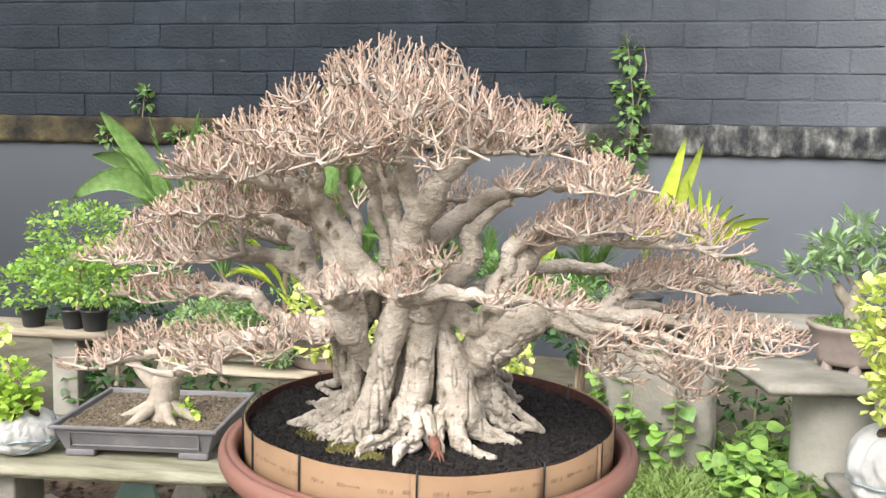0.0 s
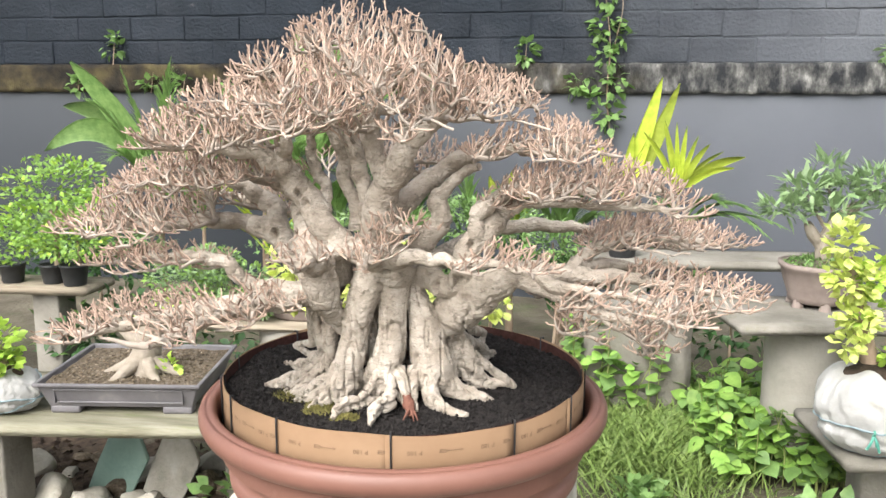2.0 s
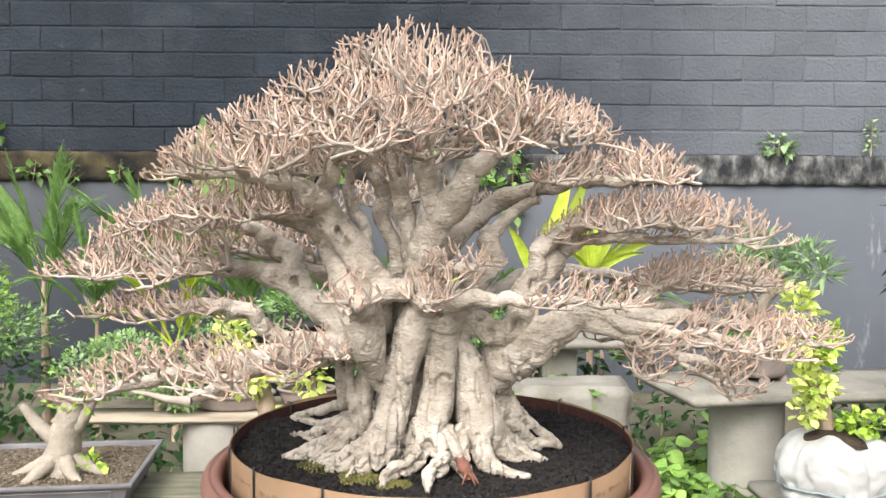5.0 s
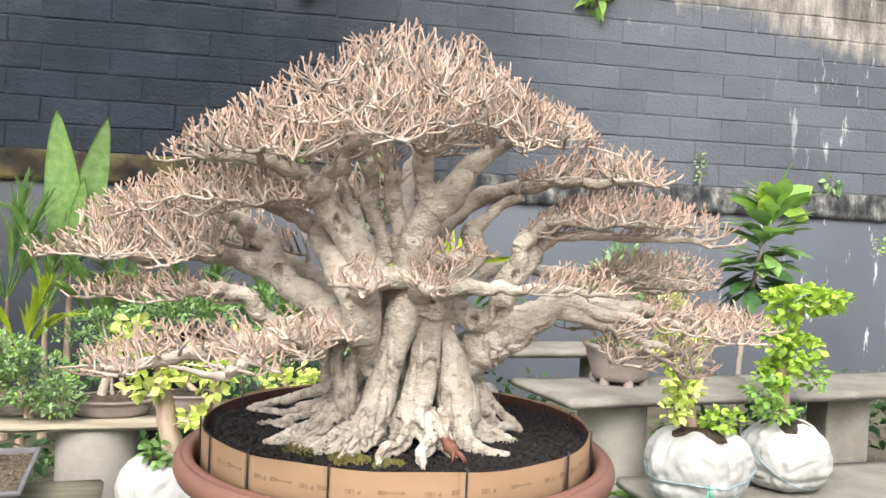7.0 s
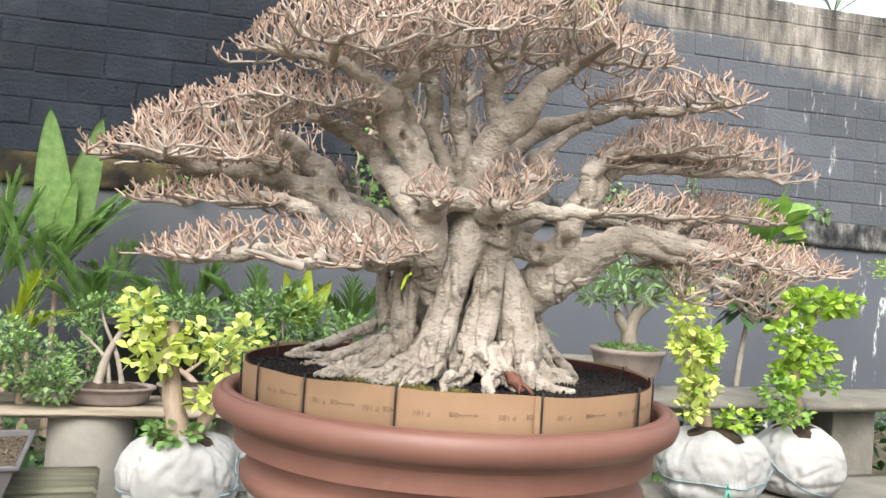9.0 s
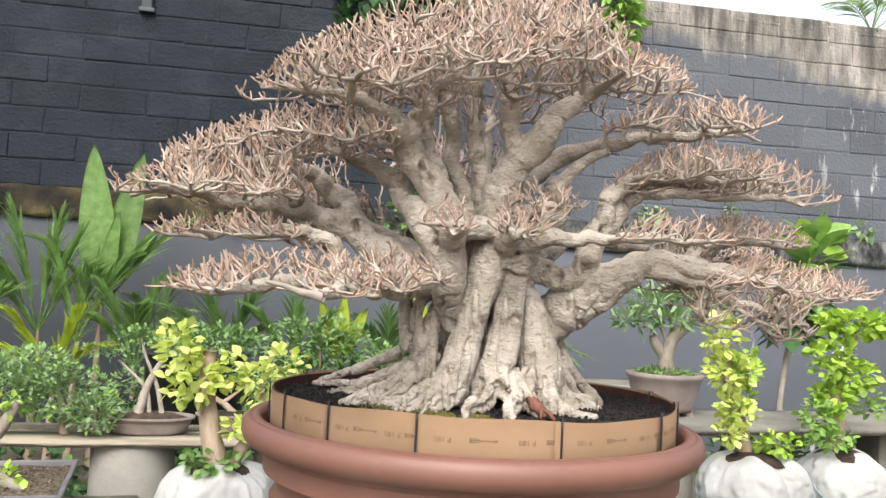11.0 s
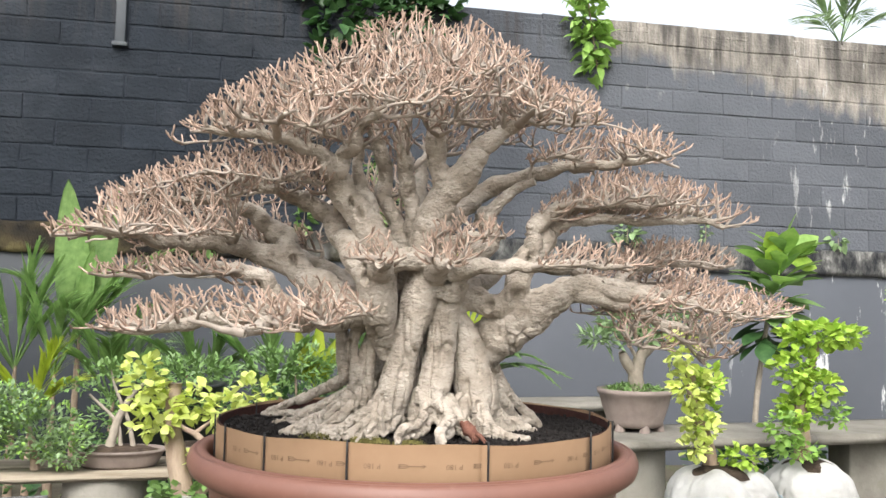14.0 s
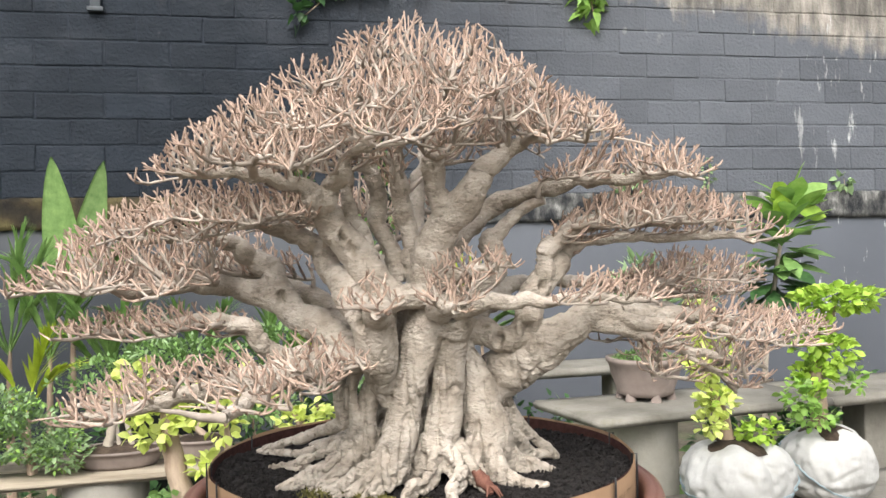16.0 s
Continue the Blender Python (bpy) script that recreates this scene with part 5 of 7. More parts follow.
round_leaf = leaf_shape(0.032, 0.024, 0.25, 0.2, 4)
small_leaf = leaf_shape(0.022, 0.013, 0.2, 0.2, 4)
long_leaf = leaf_shape(0.085, 0.022, 0.18, 0.2, 5)
weed_leaf = leaf_shape(0.098, 0.092, 0.35, 0.12, 9, base=0.85, tip=2.6)


# ---- root-ball bags ----
def bag(at, r, h, label, seed, cord=None, group="root-ball bags"):
    rr = np.random.default_rng(seed)
    th = thing("root_ball_bag", at, label, "plant bag", group)
    n, m = 120, 46
    v, f = [], []
    ph = rr.random(6) * 6.28
    for i in range(m):
        t = i / (m - 1)
        ang = math.pi * (0.04 + 0.90 * t)
        rad = r * math.sin(ang) ** 0.55
        z = h * (0.5 - 0.5 * math.cos(ang))
        for j in range(n):
            a = 2 * math.pi * j / n
            lump = 1 + 0.05 * math.sin(3 * a + ph[0]) + 0.035 * math.sin(5 * a + ph[1] + 3 * t) + 0.05 * noise.noise(Vector((math.cos(a) * 2.2 + seed, math.sin(a) * 2.2, t * 4)))
            crease = -0.08 * math.exp(-((math.sin(a * 1.5 + ph[2]) / 0.14) ** 2)) * math.sin(math.pi * t) - 0.06 * math.exp(-(((t - 0.36 - 0.06 * math.sin(2 * a + ph[3])) / 0.035) ** 2))
            fine = 0.018 * noise.noise(Vector((a * 3 + t * 9, t * 9 - a * 4, seed + 4))) + 0.016 * noise.noise(Vector((a * 7, t * 22, seed)))
            pleat = 0.035 * noise.noise(Vector((math.cos(a) * 7 + seed, math.sin(a) * 7, 0.6 * t))) * min(1, max(0, (t - 0.45) / 0.3))
            fold = noise.noise(Vector((math.cos(a) * 2.6 + seed * 3, math.sin(a) * 2.6, t * 3.2))), noise.noise(Vector((math.cos(a) * 4.5 + t * 3, math.sin(a) * 4.5 - t * 4, seed)))
            tuck = 0.05 * max(0, 1 - abs(fold[0]) * 7) + 0.035 * max(0, 1 - abs(fold[1]) * 6)
            q = rad * (lump + crease + fine + pleat - tuck)
            v.append((at[0] + q * math.cos(a), at[1] + q * math.sin(a) * 0.92, at[2] + z + 0.012 * math.sin(4 * a + ph[4]) * t))
    for i in range(m - 1):
        for j in range(n):
            k = (j + 1) % n
            f.append((i * n + j, i * n + k, (i + 1) * n + k, (i + 1) * n + j))
    f.append(tuple((m - 1) * n + j for j in range(n)))
    f.append(tuple(reversed(range(n))))
    part("sack", Geo().add(v, f), sack, th)
    if cord:
        mat, lines = cord
        for tilt, turn in lines:
            pts = []
            for j in range(n + 1):
                a = 2 * math.pi * j / n
                t = min(max(0.46 + tilt * math.cos(a - turn), 0.06), 0.97)
                i = int(t * (m - 1))
                p = np.array(v[i * n + j % n])
                c = np.array([at[0], at[1], p[2]])
                pts.append(c + (p - c) * 1.012 + (0, 0, 0.002))
            part("cord", Geo().add(*tube_geo(pts, 0.0038, 5, cap=False)), mat, th, "thin plastic cord")
    r2 = 0.5 * r
    d = lathe_geo([(0.0, 0.02), (r2 * 0.6, 0.016), (r2, 0.0), (r2 * 1.2, -0.02)], 24, at[0], at[1])
    part("root_soil", Geo().add(np.array(d[0]) + (0, 0, at[2] + h - 0.008), d[1]), dark_soil, th, "dark soil in the open top")
    return th


bag((1.17, 3.27, 0.393), 0.225, 0.315, "full white woven root-ball bag tied with cord", 2, (rope_blue, [(0.38, 1.0), (0.0, 0.0)]))
bag((1.70, 3.45, 0.395), 0.20, 0.30, "lumpy white woven root-ball bag on a slab", 5, (rope_blue, [(0.3, 2.2)]))
bag((-2.12, 2.84, 0.50), 0.13, 0.16, "small white bag bound with blue cord", 8, (rope_blue, [(0.0, 0.0), (0.35, 1.4)]))
bag((-0.91, 3.12, 0.38), 0.20, 0.30, "white root-ball bag bound with cord beside the pot", 11, (rope_blue, [(0.02, 0.4), (0.40, 1.2)]))
bag((-0.62, 3.30, 0.38), 0.16, 0.28, "white root-ball bag half behind the pot", 13, (rope_blue, [(0.05, 0.4)]))
bench((-0.8, 3.2, 0), "low concrete slab under two root-ball bags", [("slab", concrete, [(-1.15, 2.92), (-0.40, 2.98), (-0.40, 3.46), (-1.15, 3.42)], 0.34, 0.382)], [(-0.95, 3.2, -0.1, 0.34), (-0.58, 3.25, -0.1, 0.34)])
# green knot on the front bag
g = Geo()
for d in ((-0.02, -0.05), (0.022, -0.06), (0.0, 0.02), (0.012, -0.04)):
    g.add(*tube_geo(smooth_path([(1.10, 3.045, 0.525), (1.10 + d[0] * 0.5, 3.03, 0.525 + d[1] * 0.4), (1.10 + d[0], 3.04, 0.525 + d[1])], 4, 2), 0.005, 5))
knot = part("cord_knot", g, rope_green)
tagged(knot, "knotted green plastic cord on a white bag", "cord")

# ---- yellow-leaved shrubs in the bags ----
bloom = leaf_shape(0.048, 0.040, 0.25, 0.14, 7, base=1.2, tip=2.2)


def shrub(at, label, trunk, blobs, count, mat, seed, shape=bloom, second=None):
    th = thing("shrub", at, label, "shrub")
    part("trunk", stems(trunk, 9), stem_brown, th)
    part("crown", leafy(blobs, int(count * 3.0), shape, (0.6, 1.0), seed, up=0.3, shell=0.35), mat, th)
    if second:
        part("crown", leafy(second[0], int(second[1] * 2.2), shape, (0.5, 0.85), seed + 1, up=0.3, shell=0.35), second[2], th)
    return th


shrub((-0.92, 3.1, 0.67), "stubby trunk with bright yellow leaves in a white bag", [[(-0.91, 3.1, 0.66, 0.042), (-0.94, 3.1, 0.78, 0.036), (-0.965, 3.1, 0.92, 0.030), (-0.96, 3.1, 1.06, 0.022)], [(-0.87, 3.1, 0.68, 0.024), (-0.82, 3.09, 0.76, 0.02), (-0.77, 3.08, 0.84, 0.014), (-0.78, 3.08, 0.95, 0.008)]],
      [((-1.06, 3.08, 1.07), (0.07, 0.07, 0.09)), ((-1.01, 3.06, 0.96), (0.09, 0.07, 0.07)), ((-0.88, 3.08, 1.0), (0.06, 0.06, 0.06)), ((-0.79, 3.07, 0.96), (0.06, 0.06, 0.07)), ((-0.84, 3.07, 0.80), (0.05, 0.05, 0.04))], 150, leaf_yellow, 31, second=([((-0.93, 3.06, 0.70), (0.09, 0.08, 0.03))], 60, leaf_mid))
lime_shrub = shrub((1.11, 3.3, 0.70), "stubby trunk with yellow and lime leaves in a white bag", [[(1.12, 3.3, 0.70, 0.034), (1.10, 3.3, 0.80, 0.030), (1.05, 3.3, 0.95, 0.026), (1.02, 3.3, 1.12, 0.018)]],
      [((0.99, 3.27, 1.18), (0.07, 0.07, 0.075)), ((1.03, 3.27, 1.04), (0.10, 0.07, 0.07)), ((1.05, 3.25, 0.89), (0.075, 0.06, 0.06)), ((1.02, 3.25, 0.80), (0.05, 0.05, 0.04))], 170, leaf_yellow, 33, second=([((1.10, 3.28, 1.06), (0.06, 0.06, 0.07)), ((1.22, 3.22, 0.76), (0.09, 0.07, 0.04)), ((1.09, 3.28, 0.93), (0.05, 0.05, 0.06))], 120, leaf_bright))
lime_shrub.location.x += 0.03
shrub((1.67, 3.45, 0.69), "stubby trunk with bright green leaves in a white bag", [[(1.67, 3.46, 0.69, 0.036), (1.68, 3.46, 0.82, 0.032), (1.66, 3.46, 0.97, 0.026), (1.72, 3.46, 1.12, 0.022), (1.76, 3.46, 1.22, 0.014)]],
      [((1.76, 3.44, 1.25), (0.20, 0.12, 0.05)), ((1.62, 3.42, 1.10), (0.10, 0.08, 0.08)), ((1.73, 3.42, 1.02), (0.10, 0.08, 0.07)), ((1.63, 3.42, 0.92), (0.09, 0.07, 0.06))], 330, leaf_bright, 35, second=([((1.52, 3.36, 0.85), (0.08, 0.07, 0.07)), ((1.60, 3.38, 0.76), (0.10, 0.07, 0.04)), ((1.80, 3.40, 0.90), (0.05, 0.05, 0.06))], 130, leaf_lime))
shrub((-2.15, 2.86, 0.65), "young shrub with yellow-green leaves in a white bag", [[(-2.13, 2.85, 0.65, 0.016), (-2.16, 2.85, 0.75, 0.012), (-2.2, 2.85, 0.85, 0.007)]],
      [((-2.18, 2.84, 0.76), (0.10, 0.09, 0.09)), ((-2.14, 2.80, 0.70), (0.09, 0.07, 0.05))], 110, leaf_bright, 37, second=([((-2.28, 2.9, 0.93), (0.07, 0.06, 0.04))], 26, leaf_yellow))
# yellow leaves glimpsed behind the tree
shrub((-0.50, 3.35, 0.0), "small yellow-leaved shrub behind the bonsai", [[(-0.50, 3.72, 0.66, 0.016), (-0.52, 3.70, 0.80, 0.012), (-0.60, 3.70, 0.95, 0.008)]],
      [((-0.70, 3.70, 0.97), (0.09, 0.07, 0.07)), ((-0.50, 3.70, 0.82), (0.12, 0.08, 0.06)), ((-0.32, 3.72, 0.78), (0.08, 0.06, 0.06))], 110, leaf_yellow, 39)


# ---- pots on the benches ----
def petal_pot(at, r0, r1, h, label):
    th = thing("flower_pot", at, label, "plant pot")
    n = 96
    prof = [(r0 * 0.82, 0.018), (r0, 0.03), (r0 * 0.98 + r1 * 0.02, 0.05), (r0 * 0.4 + r1 * 0.6, h * 0.6), (r1 * 0.97, h - 0.03), (r1 * 1.03, h - 0.022), (r1 * 1.04, h), (r1 * 0.93, h), (r1 * 0.9, h - 0.02), (0.0, h - 0.02)]
    v, f = [], []
    for r, z in prof:
        for j in range(n):
            a = 2 * math.pi * j / n
            k = 1 + 0.045 * abs(math.sin(3 * a)) - 0.02
            v.append((at[0] + r * k * math.cos(a), at[1] + r * k * math.sin(a), at[2] + z))
    for i in range(len(prof) - 1):
        f += [(i * n + j, i * n + (j + 1) % n, (i + 1) * n + (j + 1) % n, (i + 1) * n + j) for j in range(n)]
    part("body", Geo().add(v, f), brown_clay, th)
    for k in range(6):
        a = math.pi / 6 + k * math.pi / 3
        c = (at[0] + r0 * 0.88 * math.cos(a), at[1] + r0 * 0.88 * math.sin(a))
        part("foot", Geo().add(*lathe_geo([(0.028, at[2]), (0.024, at[2] + 0.02), (0.02, at[2] + 0.04)], 10, *c)), brown_clay, th)
    return th


def tufts(at, r, h, count, mat, seed, label, ln=0.05, wd=0.006):
    """Short grass and moss growing over a surface."""
    rr = np.random.default_rng(seed)
    g = Geo()
    sh = leaf_shape(ln, wd, 0.5, 0.1, 4)
    for _ in range(count):
        a, q = rr.random() * 6.283, math.sqrt(rr.random())
        p = (at[0] + r * q * math.cos(a), at[1] + r * q * math.sin(a), at[2] + h * (1 - q * q))
        g.add(*place(sh, p, (rr.standard_normal() * 0.7, rr.standard_normal() * 0.7, 1.0), rr.uniform(-1, 1), rr.uniform(0.5, 1.2)))
    return tagged(part("grass_tuft", g, mat), label, "grass", kind="stuff")


petal_pot((1.16, 4.08, 0.75), 0.135, 0.178, 0.205, "brown petal-shaped clay pot on the concrete bench")
tufts((1.16, 4.08, 0.935), 0.16, 0.03, 620, leaf_mid, 3, "low green weeds and moss filling a clay pot", 0.035, 0.008)
oleander = [((0.92, 3.92, 1.24), (0.12, 0.10, 0.04)), ((1.12, 3.90, 1.24), (0.12, 0.10, 0.03)), ((1.00, 3.92, 1.33), (0.11, 0.10, 0.05)), ((1.17, 3.95, 1.33), (0.10, 0.09, 0.05)), ((1.32, 3.95, 1.36), (0.11, 0.10, 0.06)), ((1.10, 4.0, 1.42), (0.07, 0.07, 0.05)), ((1.38, 3.9, 1.29), (0.06, 0.06, 0.05))]
stump = potted("potted_shrub", (1.12, 3.95, 0.95), "gnarled pale stump with narrow grey-green leaves in a clay pot", "shrub",
       [[(1.12, 3.95, 0.94, 0.045), (1.10, 3.95, 1.06, 0.038), (1.13, 3.95, 1.15, 0.030), (1.20, 3.95, 1.22, 0.034), (1.24, 3.95, 1.26, 0.02)], [(1.09, 3.95, 1.06, 0.025), (1.04, 3.94, 1.13, 0.028), (1.02, 3.93, 1.17, 0.016)], [(1.10, 3.95, 1.15, 0.010), (1.03, 3.93, 1.26, 0.006), (1.0, 3.92, 1.32, 0.004)], [(1.2, 3.95, 1.22, 0.012), (1.28, 3.95, 1.30, 0.006), (1.34, 3.95, 1.36, 0.004)], [(1.14, 3.95, 1.18, 0.010), (1.12, 3.98, 1.3, 0.006), (1.1, 4.0, 1.40, 0.004)]],
       [leafy(oleander, 620, long_leaf, (0.6, 1.15), 41, up=0.5, shell=0.2, gaps=0.1)], (stem_pale, leaf_grey))
stump.location += Vector((0.06, 0.13, -0.03))


def dish(at, rx, ry, h, label):
    th = thing("dish_pot", at, label, "plant pot")
    prof = [(0.0, 0.012), (0.72, 0.012), (0.80, 0.0), (0.84, 0.012), (0.93, h * 0.6), (0.97, h - 0.012), (1.03, h - 0.010), (1.03, h), (0.94, h), (0.9, h - 0.015), (0.0, h - 0.01)]
    v, f = lathe_geo(prof, 56, 0, 0)
    v = np.array(v) * (rx, ry, 1) + at
    part("body", Geo().add(v, f), brown_clay, th)
    d = lathe_geo([(0.93, h - 0.012), (0.6, h + 0.006), (0.0, h + 0.012)], 40)
    part("soil", Geo().add(np.array(d[0]) * (rx, ry, 1) + at, d[1]), dark_soil, th, "dark mossy soil")
    return th


dish((-1.24, 3.80, 0.66), 0.18, 0.12, 0.072, "oval brown bonsai dish on the plank bench")
dish((-0.93, 3.88, 0.66), 0.13, 0.09, 0.075, "small oval brown bonsai dish on the plank bench")
pad_green = [((-1.30, 3.85, 1.06), (0.16, 0.12, 0.035)), ((-1.12, 3.85, 1.0), (0.14, 0.11, 0.03)), ((-1.42, 3.86, 0.98), (0.12, 0.1, 0.03))]
potted("small_bonsai", (-1.24, 3.8, 0.74), "small multi-stemmed bonsai with flat green leaf pads", "bonsai tree",
       [[(-1.28, 3.79, 0.74, 0.020), (-1.26, 3.80, 0.84, 0.017), (-1.21, 3.82, 0.95, 0.012), (-1.16, 3.85, 1.0, 0.006)], [(-1.19, 3.80, 0.74, 0.012), (-1.215, 3.81, 0.85, 0.009), (-1.28, 3.84, 0.98, 0.006), (-1.3, 3.85, 1.05, 0.004)], [(-1.24, 3.80, 0.74, 0.009), (-1.25, 3.80, 0.84, 0.008), (-1.38, 3.84, 0.95, 0.005)]],
       [leafy(pad_green, 420, small_leaf, (0.8, 1.3), 51, up=0.6, shell=0.1)], (stem_pale, leaf_mid))
potted("small_bonsai", (-0.93, 3.88, 0.73), "low bonsai with a creeping trunk and sparse leaves", "bonsai tree",
       [[(-0.90, 3.88, 0.73, 0.016), (-0.95, 3.88, 0.78, 0.014), (-1.0, 3.88, 0.80, 0.010), (-1.05, 3.88, 0.86, 0.005)], [(-0.95, 3.88, 0.78, 0.010), (-0.86, 3.9, 0.85, 0.005)]],
       [leafy([((-1.0, 3.9, 0.90), (0.12, 0.1, 0.05)), ((-0.84, 3.9, 0.90), (0.10, 0.09, 0.04))], 240, small_leaf, (0.8, 1.3), 53, up=0.6, shell=0.1)], (stem_brown, leaf_mid))
bush_l = [((-1.55, 3.72, 0.82), (0.19, 0.15, 0.11)), ((-1.42, 3.68, 0.76), (0.10, 0.10, 0.08)), ((-1.66, 3.7, 0.92), (0.15, 0.13, 0.09)), ((-1.80, 3.72, 0.84), (0.18, 0.15, 0.13))]
potted("bush", (-1.55, 3.74, 0.66), "dense small-leaved green bush on the plank bench", "bush", [[(-1.55, 3.74, 0.66, 0.02), (-1.56, 3.74, 0.76, 0.014), (-1.6, 3.74, 0.86, 0.008)]],
       [leafy(bush_l, 3000, small_leaf, (0.8, 1.4), 55, up=0.4, shell=0.3), leafy(bush_l, 1100, small_leaf, (0.8, 1.3), 56, up=0.5, shell=0.8)], (stem_brown, leaf_grey, leaf_lime))

# light green bush and nursery pots on the far bench
bush_far = [((-2.83, 4.32, 1.20), (0.30, 0.24, 0.17)), ((-2.95, 4.30, 0.98), (0.24, 0.22, 0.14)), ((-2.72, 4.25, 0.92), (0.20, 0.18, 0.12)), ((-3.15, 4.30, 0.88), (0.20, 0.2, 0.14)), ((-2.62, 4.3, 1.08), (0.16, 0.16, 0.12))]
potted("bush", (-2.85, 4.34, 0.72), "rounded bush of small light green leaves in nursery pots", "bush", [[(-2.88, 4.34, 0.74, 0.016), (-2.87, 4.34, 0.95, 0.012), (-2.85, 4.33, 1.15, 0.006)], [(-2.72, 4.32, 0.74, 0.012), (-2.72, 4.3, 0.9, 0.006)]],
       [leafy(bush_far, 2200, round_leaf, (0.7, 1.25), 61, up=0.4, shell=0.45), leafy(bush_far, 700, round_leaf, (0.7, 1.2), 62, up=0.5, shell=0.85)], (stem_brown, leaf_lime, leaf_bright))


def nursery_pot(at, r, h):
    prof = [(0.0, 0.004), (r * 0.78, 0.0), (r * 0.82, 0.01), (r, h - 0.015), (r * 1.07, h - 0.013), (r * 1.07, h), (r * 0.96, h), (r * 0.92, h - 0.02), (0.0, h - 0.018)]
    ob = part("nursery_pot", Geo().add(np.array(lathe_geo(prof, 32)[0]) + at, lathe_geo(prof, 32)[1]), black_plastic)
    return tagged(ob, "black plastic nursery pot on an old bench", "plant pot", "nursery pots")


nursery_pot((-2.88, 4.30, 0.655), 0.07, 0.11)
nursery_pot((-2.73, 4.27, 0.655), 0.075, 0.12)
nursery_pot((-3.12, 4.28, 0.655), 0.07, 0.11)
nursery_pot((-1.15, 4.75, 0.0), 0.26, 0.92)
nursery_pot((0.30, 4.9, 0.80), 0.09, 0.11)


# ---- palms along the wall ----
def broad_frond(base, tip, sag, width, pleats=7):
    """An undivided pleated seedling leaf."""
    b, t = np.array(base, float), np.array(tip, float)
    n = 16
    s = np.linspace(0, 1, n)
    mid = b + (t - b) * s[:, None] + np.outer(np.sin(np.pi * s) * sag, (0, 0, 1))
    d = np.gradient(mid, axis=0)
    d /= np.linalg.norm(d, axis=1)[:, None]
    side = np.cross(d, (0.25, 1.0, 0.15))
    side /= np.linalg.norm(side, axis=1)[:, None]
    up = np.cross(side, d)
    w = width * 0.5 * np.clip(np.sin(np.pi * np.clip(s, 0, 1) ** 0.75), 0, 1) ** 0.7
    w[:3] = width * 0.04
    k = np.linspace(-1, 1, 2 * pleats + 1)
    v = (mid[:, None] + side[:, None] * (w[:, None] * k)[..., None] + up[:, None] * ((np.arange(len(k)) % 2) * 0.012 - 0.25 * k**2 * 0.06)[None, :, None])
    m = len(k)
    return v.reshape(-1, 3), [(i * m + j, i * m + j + 1, (i + 1) * m + j + 1, (i + 1) * m + j) for i in range(n - 1) for j in range(m - 1)]


def feather_frond(g, base, tip, sag, ln, seed, width=0.02):
    r = np.random.default_rng(seed)
    b, t = np.array(base, float), np.array(tip, float)
    n = 26
    s = np.linspace(0, 1, n)
    mid = b + (t - b) * s[:, None] + np.outer(np.sin(np.pi * s * 0.9) * sag, (0, 0, 1))
    g.add(*tube_geo(mid, 0.008 * (1 - 0.8 * s) + 0.001, 5))
    d = np.gradient(mid, axis=0)
    d /= np.linalg.norm(d, axis=1)[:, None]
    sh = leaf_shape(1.0, width / ln, 0.25, 0.15, 5)
    for i in range(5, n):
        for k in (-1, 1):
            side = np.cross(d[i], (0, 0, 1)) * k
            o = side * 0.75 + d[i] * 0.85 + (0, 0, 0.12) + r.standard_normal(3) * 0.07
            g.add(*place(sh, mid[i], o, 0.0, ln * math.sin(math.pi * min(1, 0.25 + 0.7 * s[i]))))


def palm(at, label, broad, feather, mat, seed):
    th = thing("palm_seedling", at, label, "palm", "palm seedlings")
    part("stem", stems([[(at[0], at[1], -0.02, 0.030), (at[0], at[1], at[2] + 0.1, 0.020), (at[0] + 0.01, at[1], at[2] + 0.38, 0.008)]], 9), stem_brown, th)
    for tip, sag, w in broad:
        part("frond", Geo().add(*broad_frond((at[0], at[1], at[2] + 0.35), tip, sag, w)), mat, th)
    for k, (tip, sag, ln) in enumerate(feather):
        g = Geo()
        feather_frond(g, (at[0], at[1], at[2] + 0.3), tip, sag, ln, seed + k, 0.030)
        part("frond", g, mat, th)
    return th


palm((-3.20, 6.2, 0.75), "young coconut palm with broad green fronds by the wall", [((-4.05, 6.05, 1.27), 0.25, 0.20), ((-3.75, 6.0, 1.95), 0.06, 0.22), ((-3.9, 6.1, 1.62), 0.15, 0.18)], [((-3.0, 6.1, 1.95), 0.05, 0.20), ((-3.35, 6.0, 1.9), 0.0, 0.16)], frond_green, 3)
palm((-1.93, 6.18, 0.75), "young coconut palm with two upright broad fronds", [((-2.03, 6.16, 2.17), 0.0, 0.26), ((-1.70, 6.14, 2.14), -0.03, 0.24), ((-1.83, 6.1, 1.72), 0.02, 0.12)], [((-1.25, 6.0, 1.70), 0.12, 0.30), ((-2.5, 6.0, 1.45), 0.2, 0.26)], frond_green, 13)
palm((-2.27, 6.0, 0.60), "young palm with feathered green fronds", [], [((-2.46, 5.9, 1.74), 0.04, 0.34), ((-2.15, 5.95, 1.72), 0.03, 0.32), ((-2.66, 5.9, 1.45), 0.12, 0.34), ((-1.98, 5.9, 1.60), 0.06, 0.32), ((-1.82, 5.9, 1.35), 0.14, 0.30), ((-2.85, 5.8, 1.65), 0.10, 0.34), ((-2.7, 5.7, 1.15), 0.18, 0.30)], frond_green, 23)
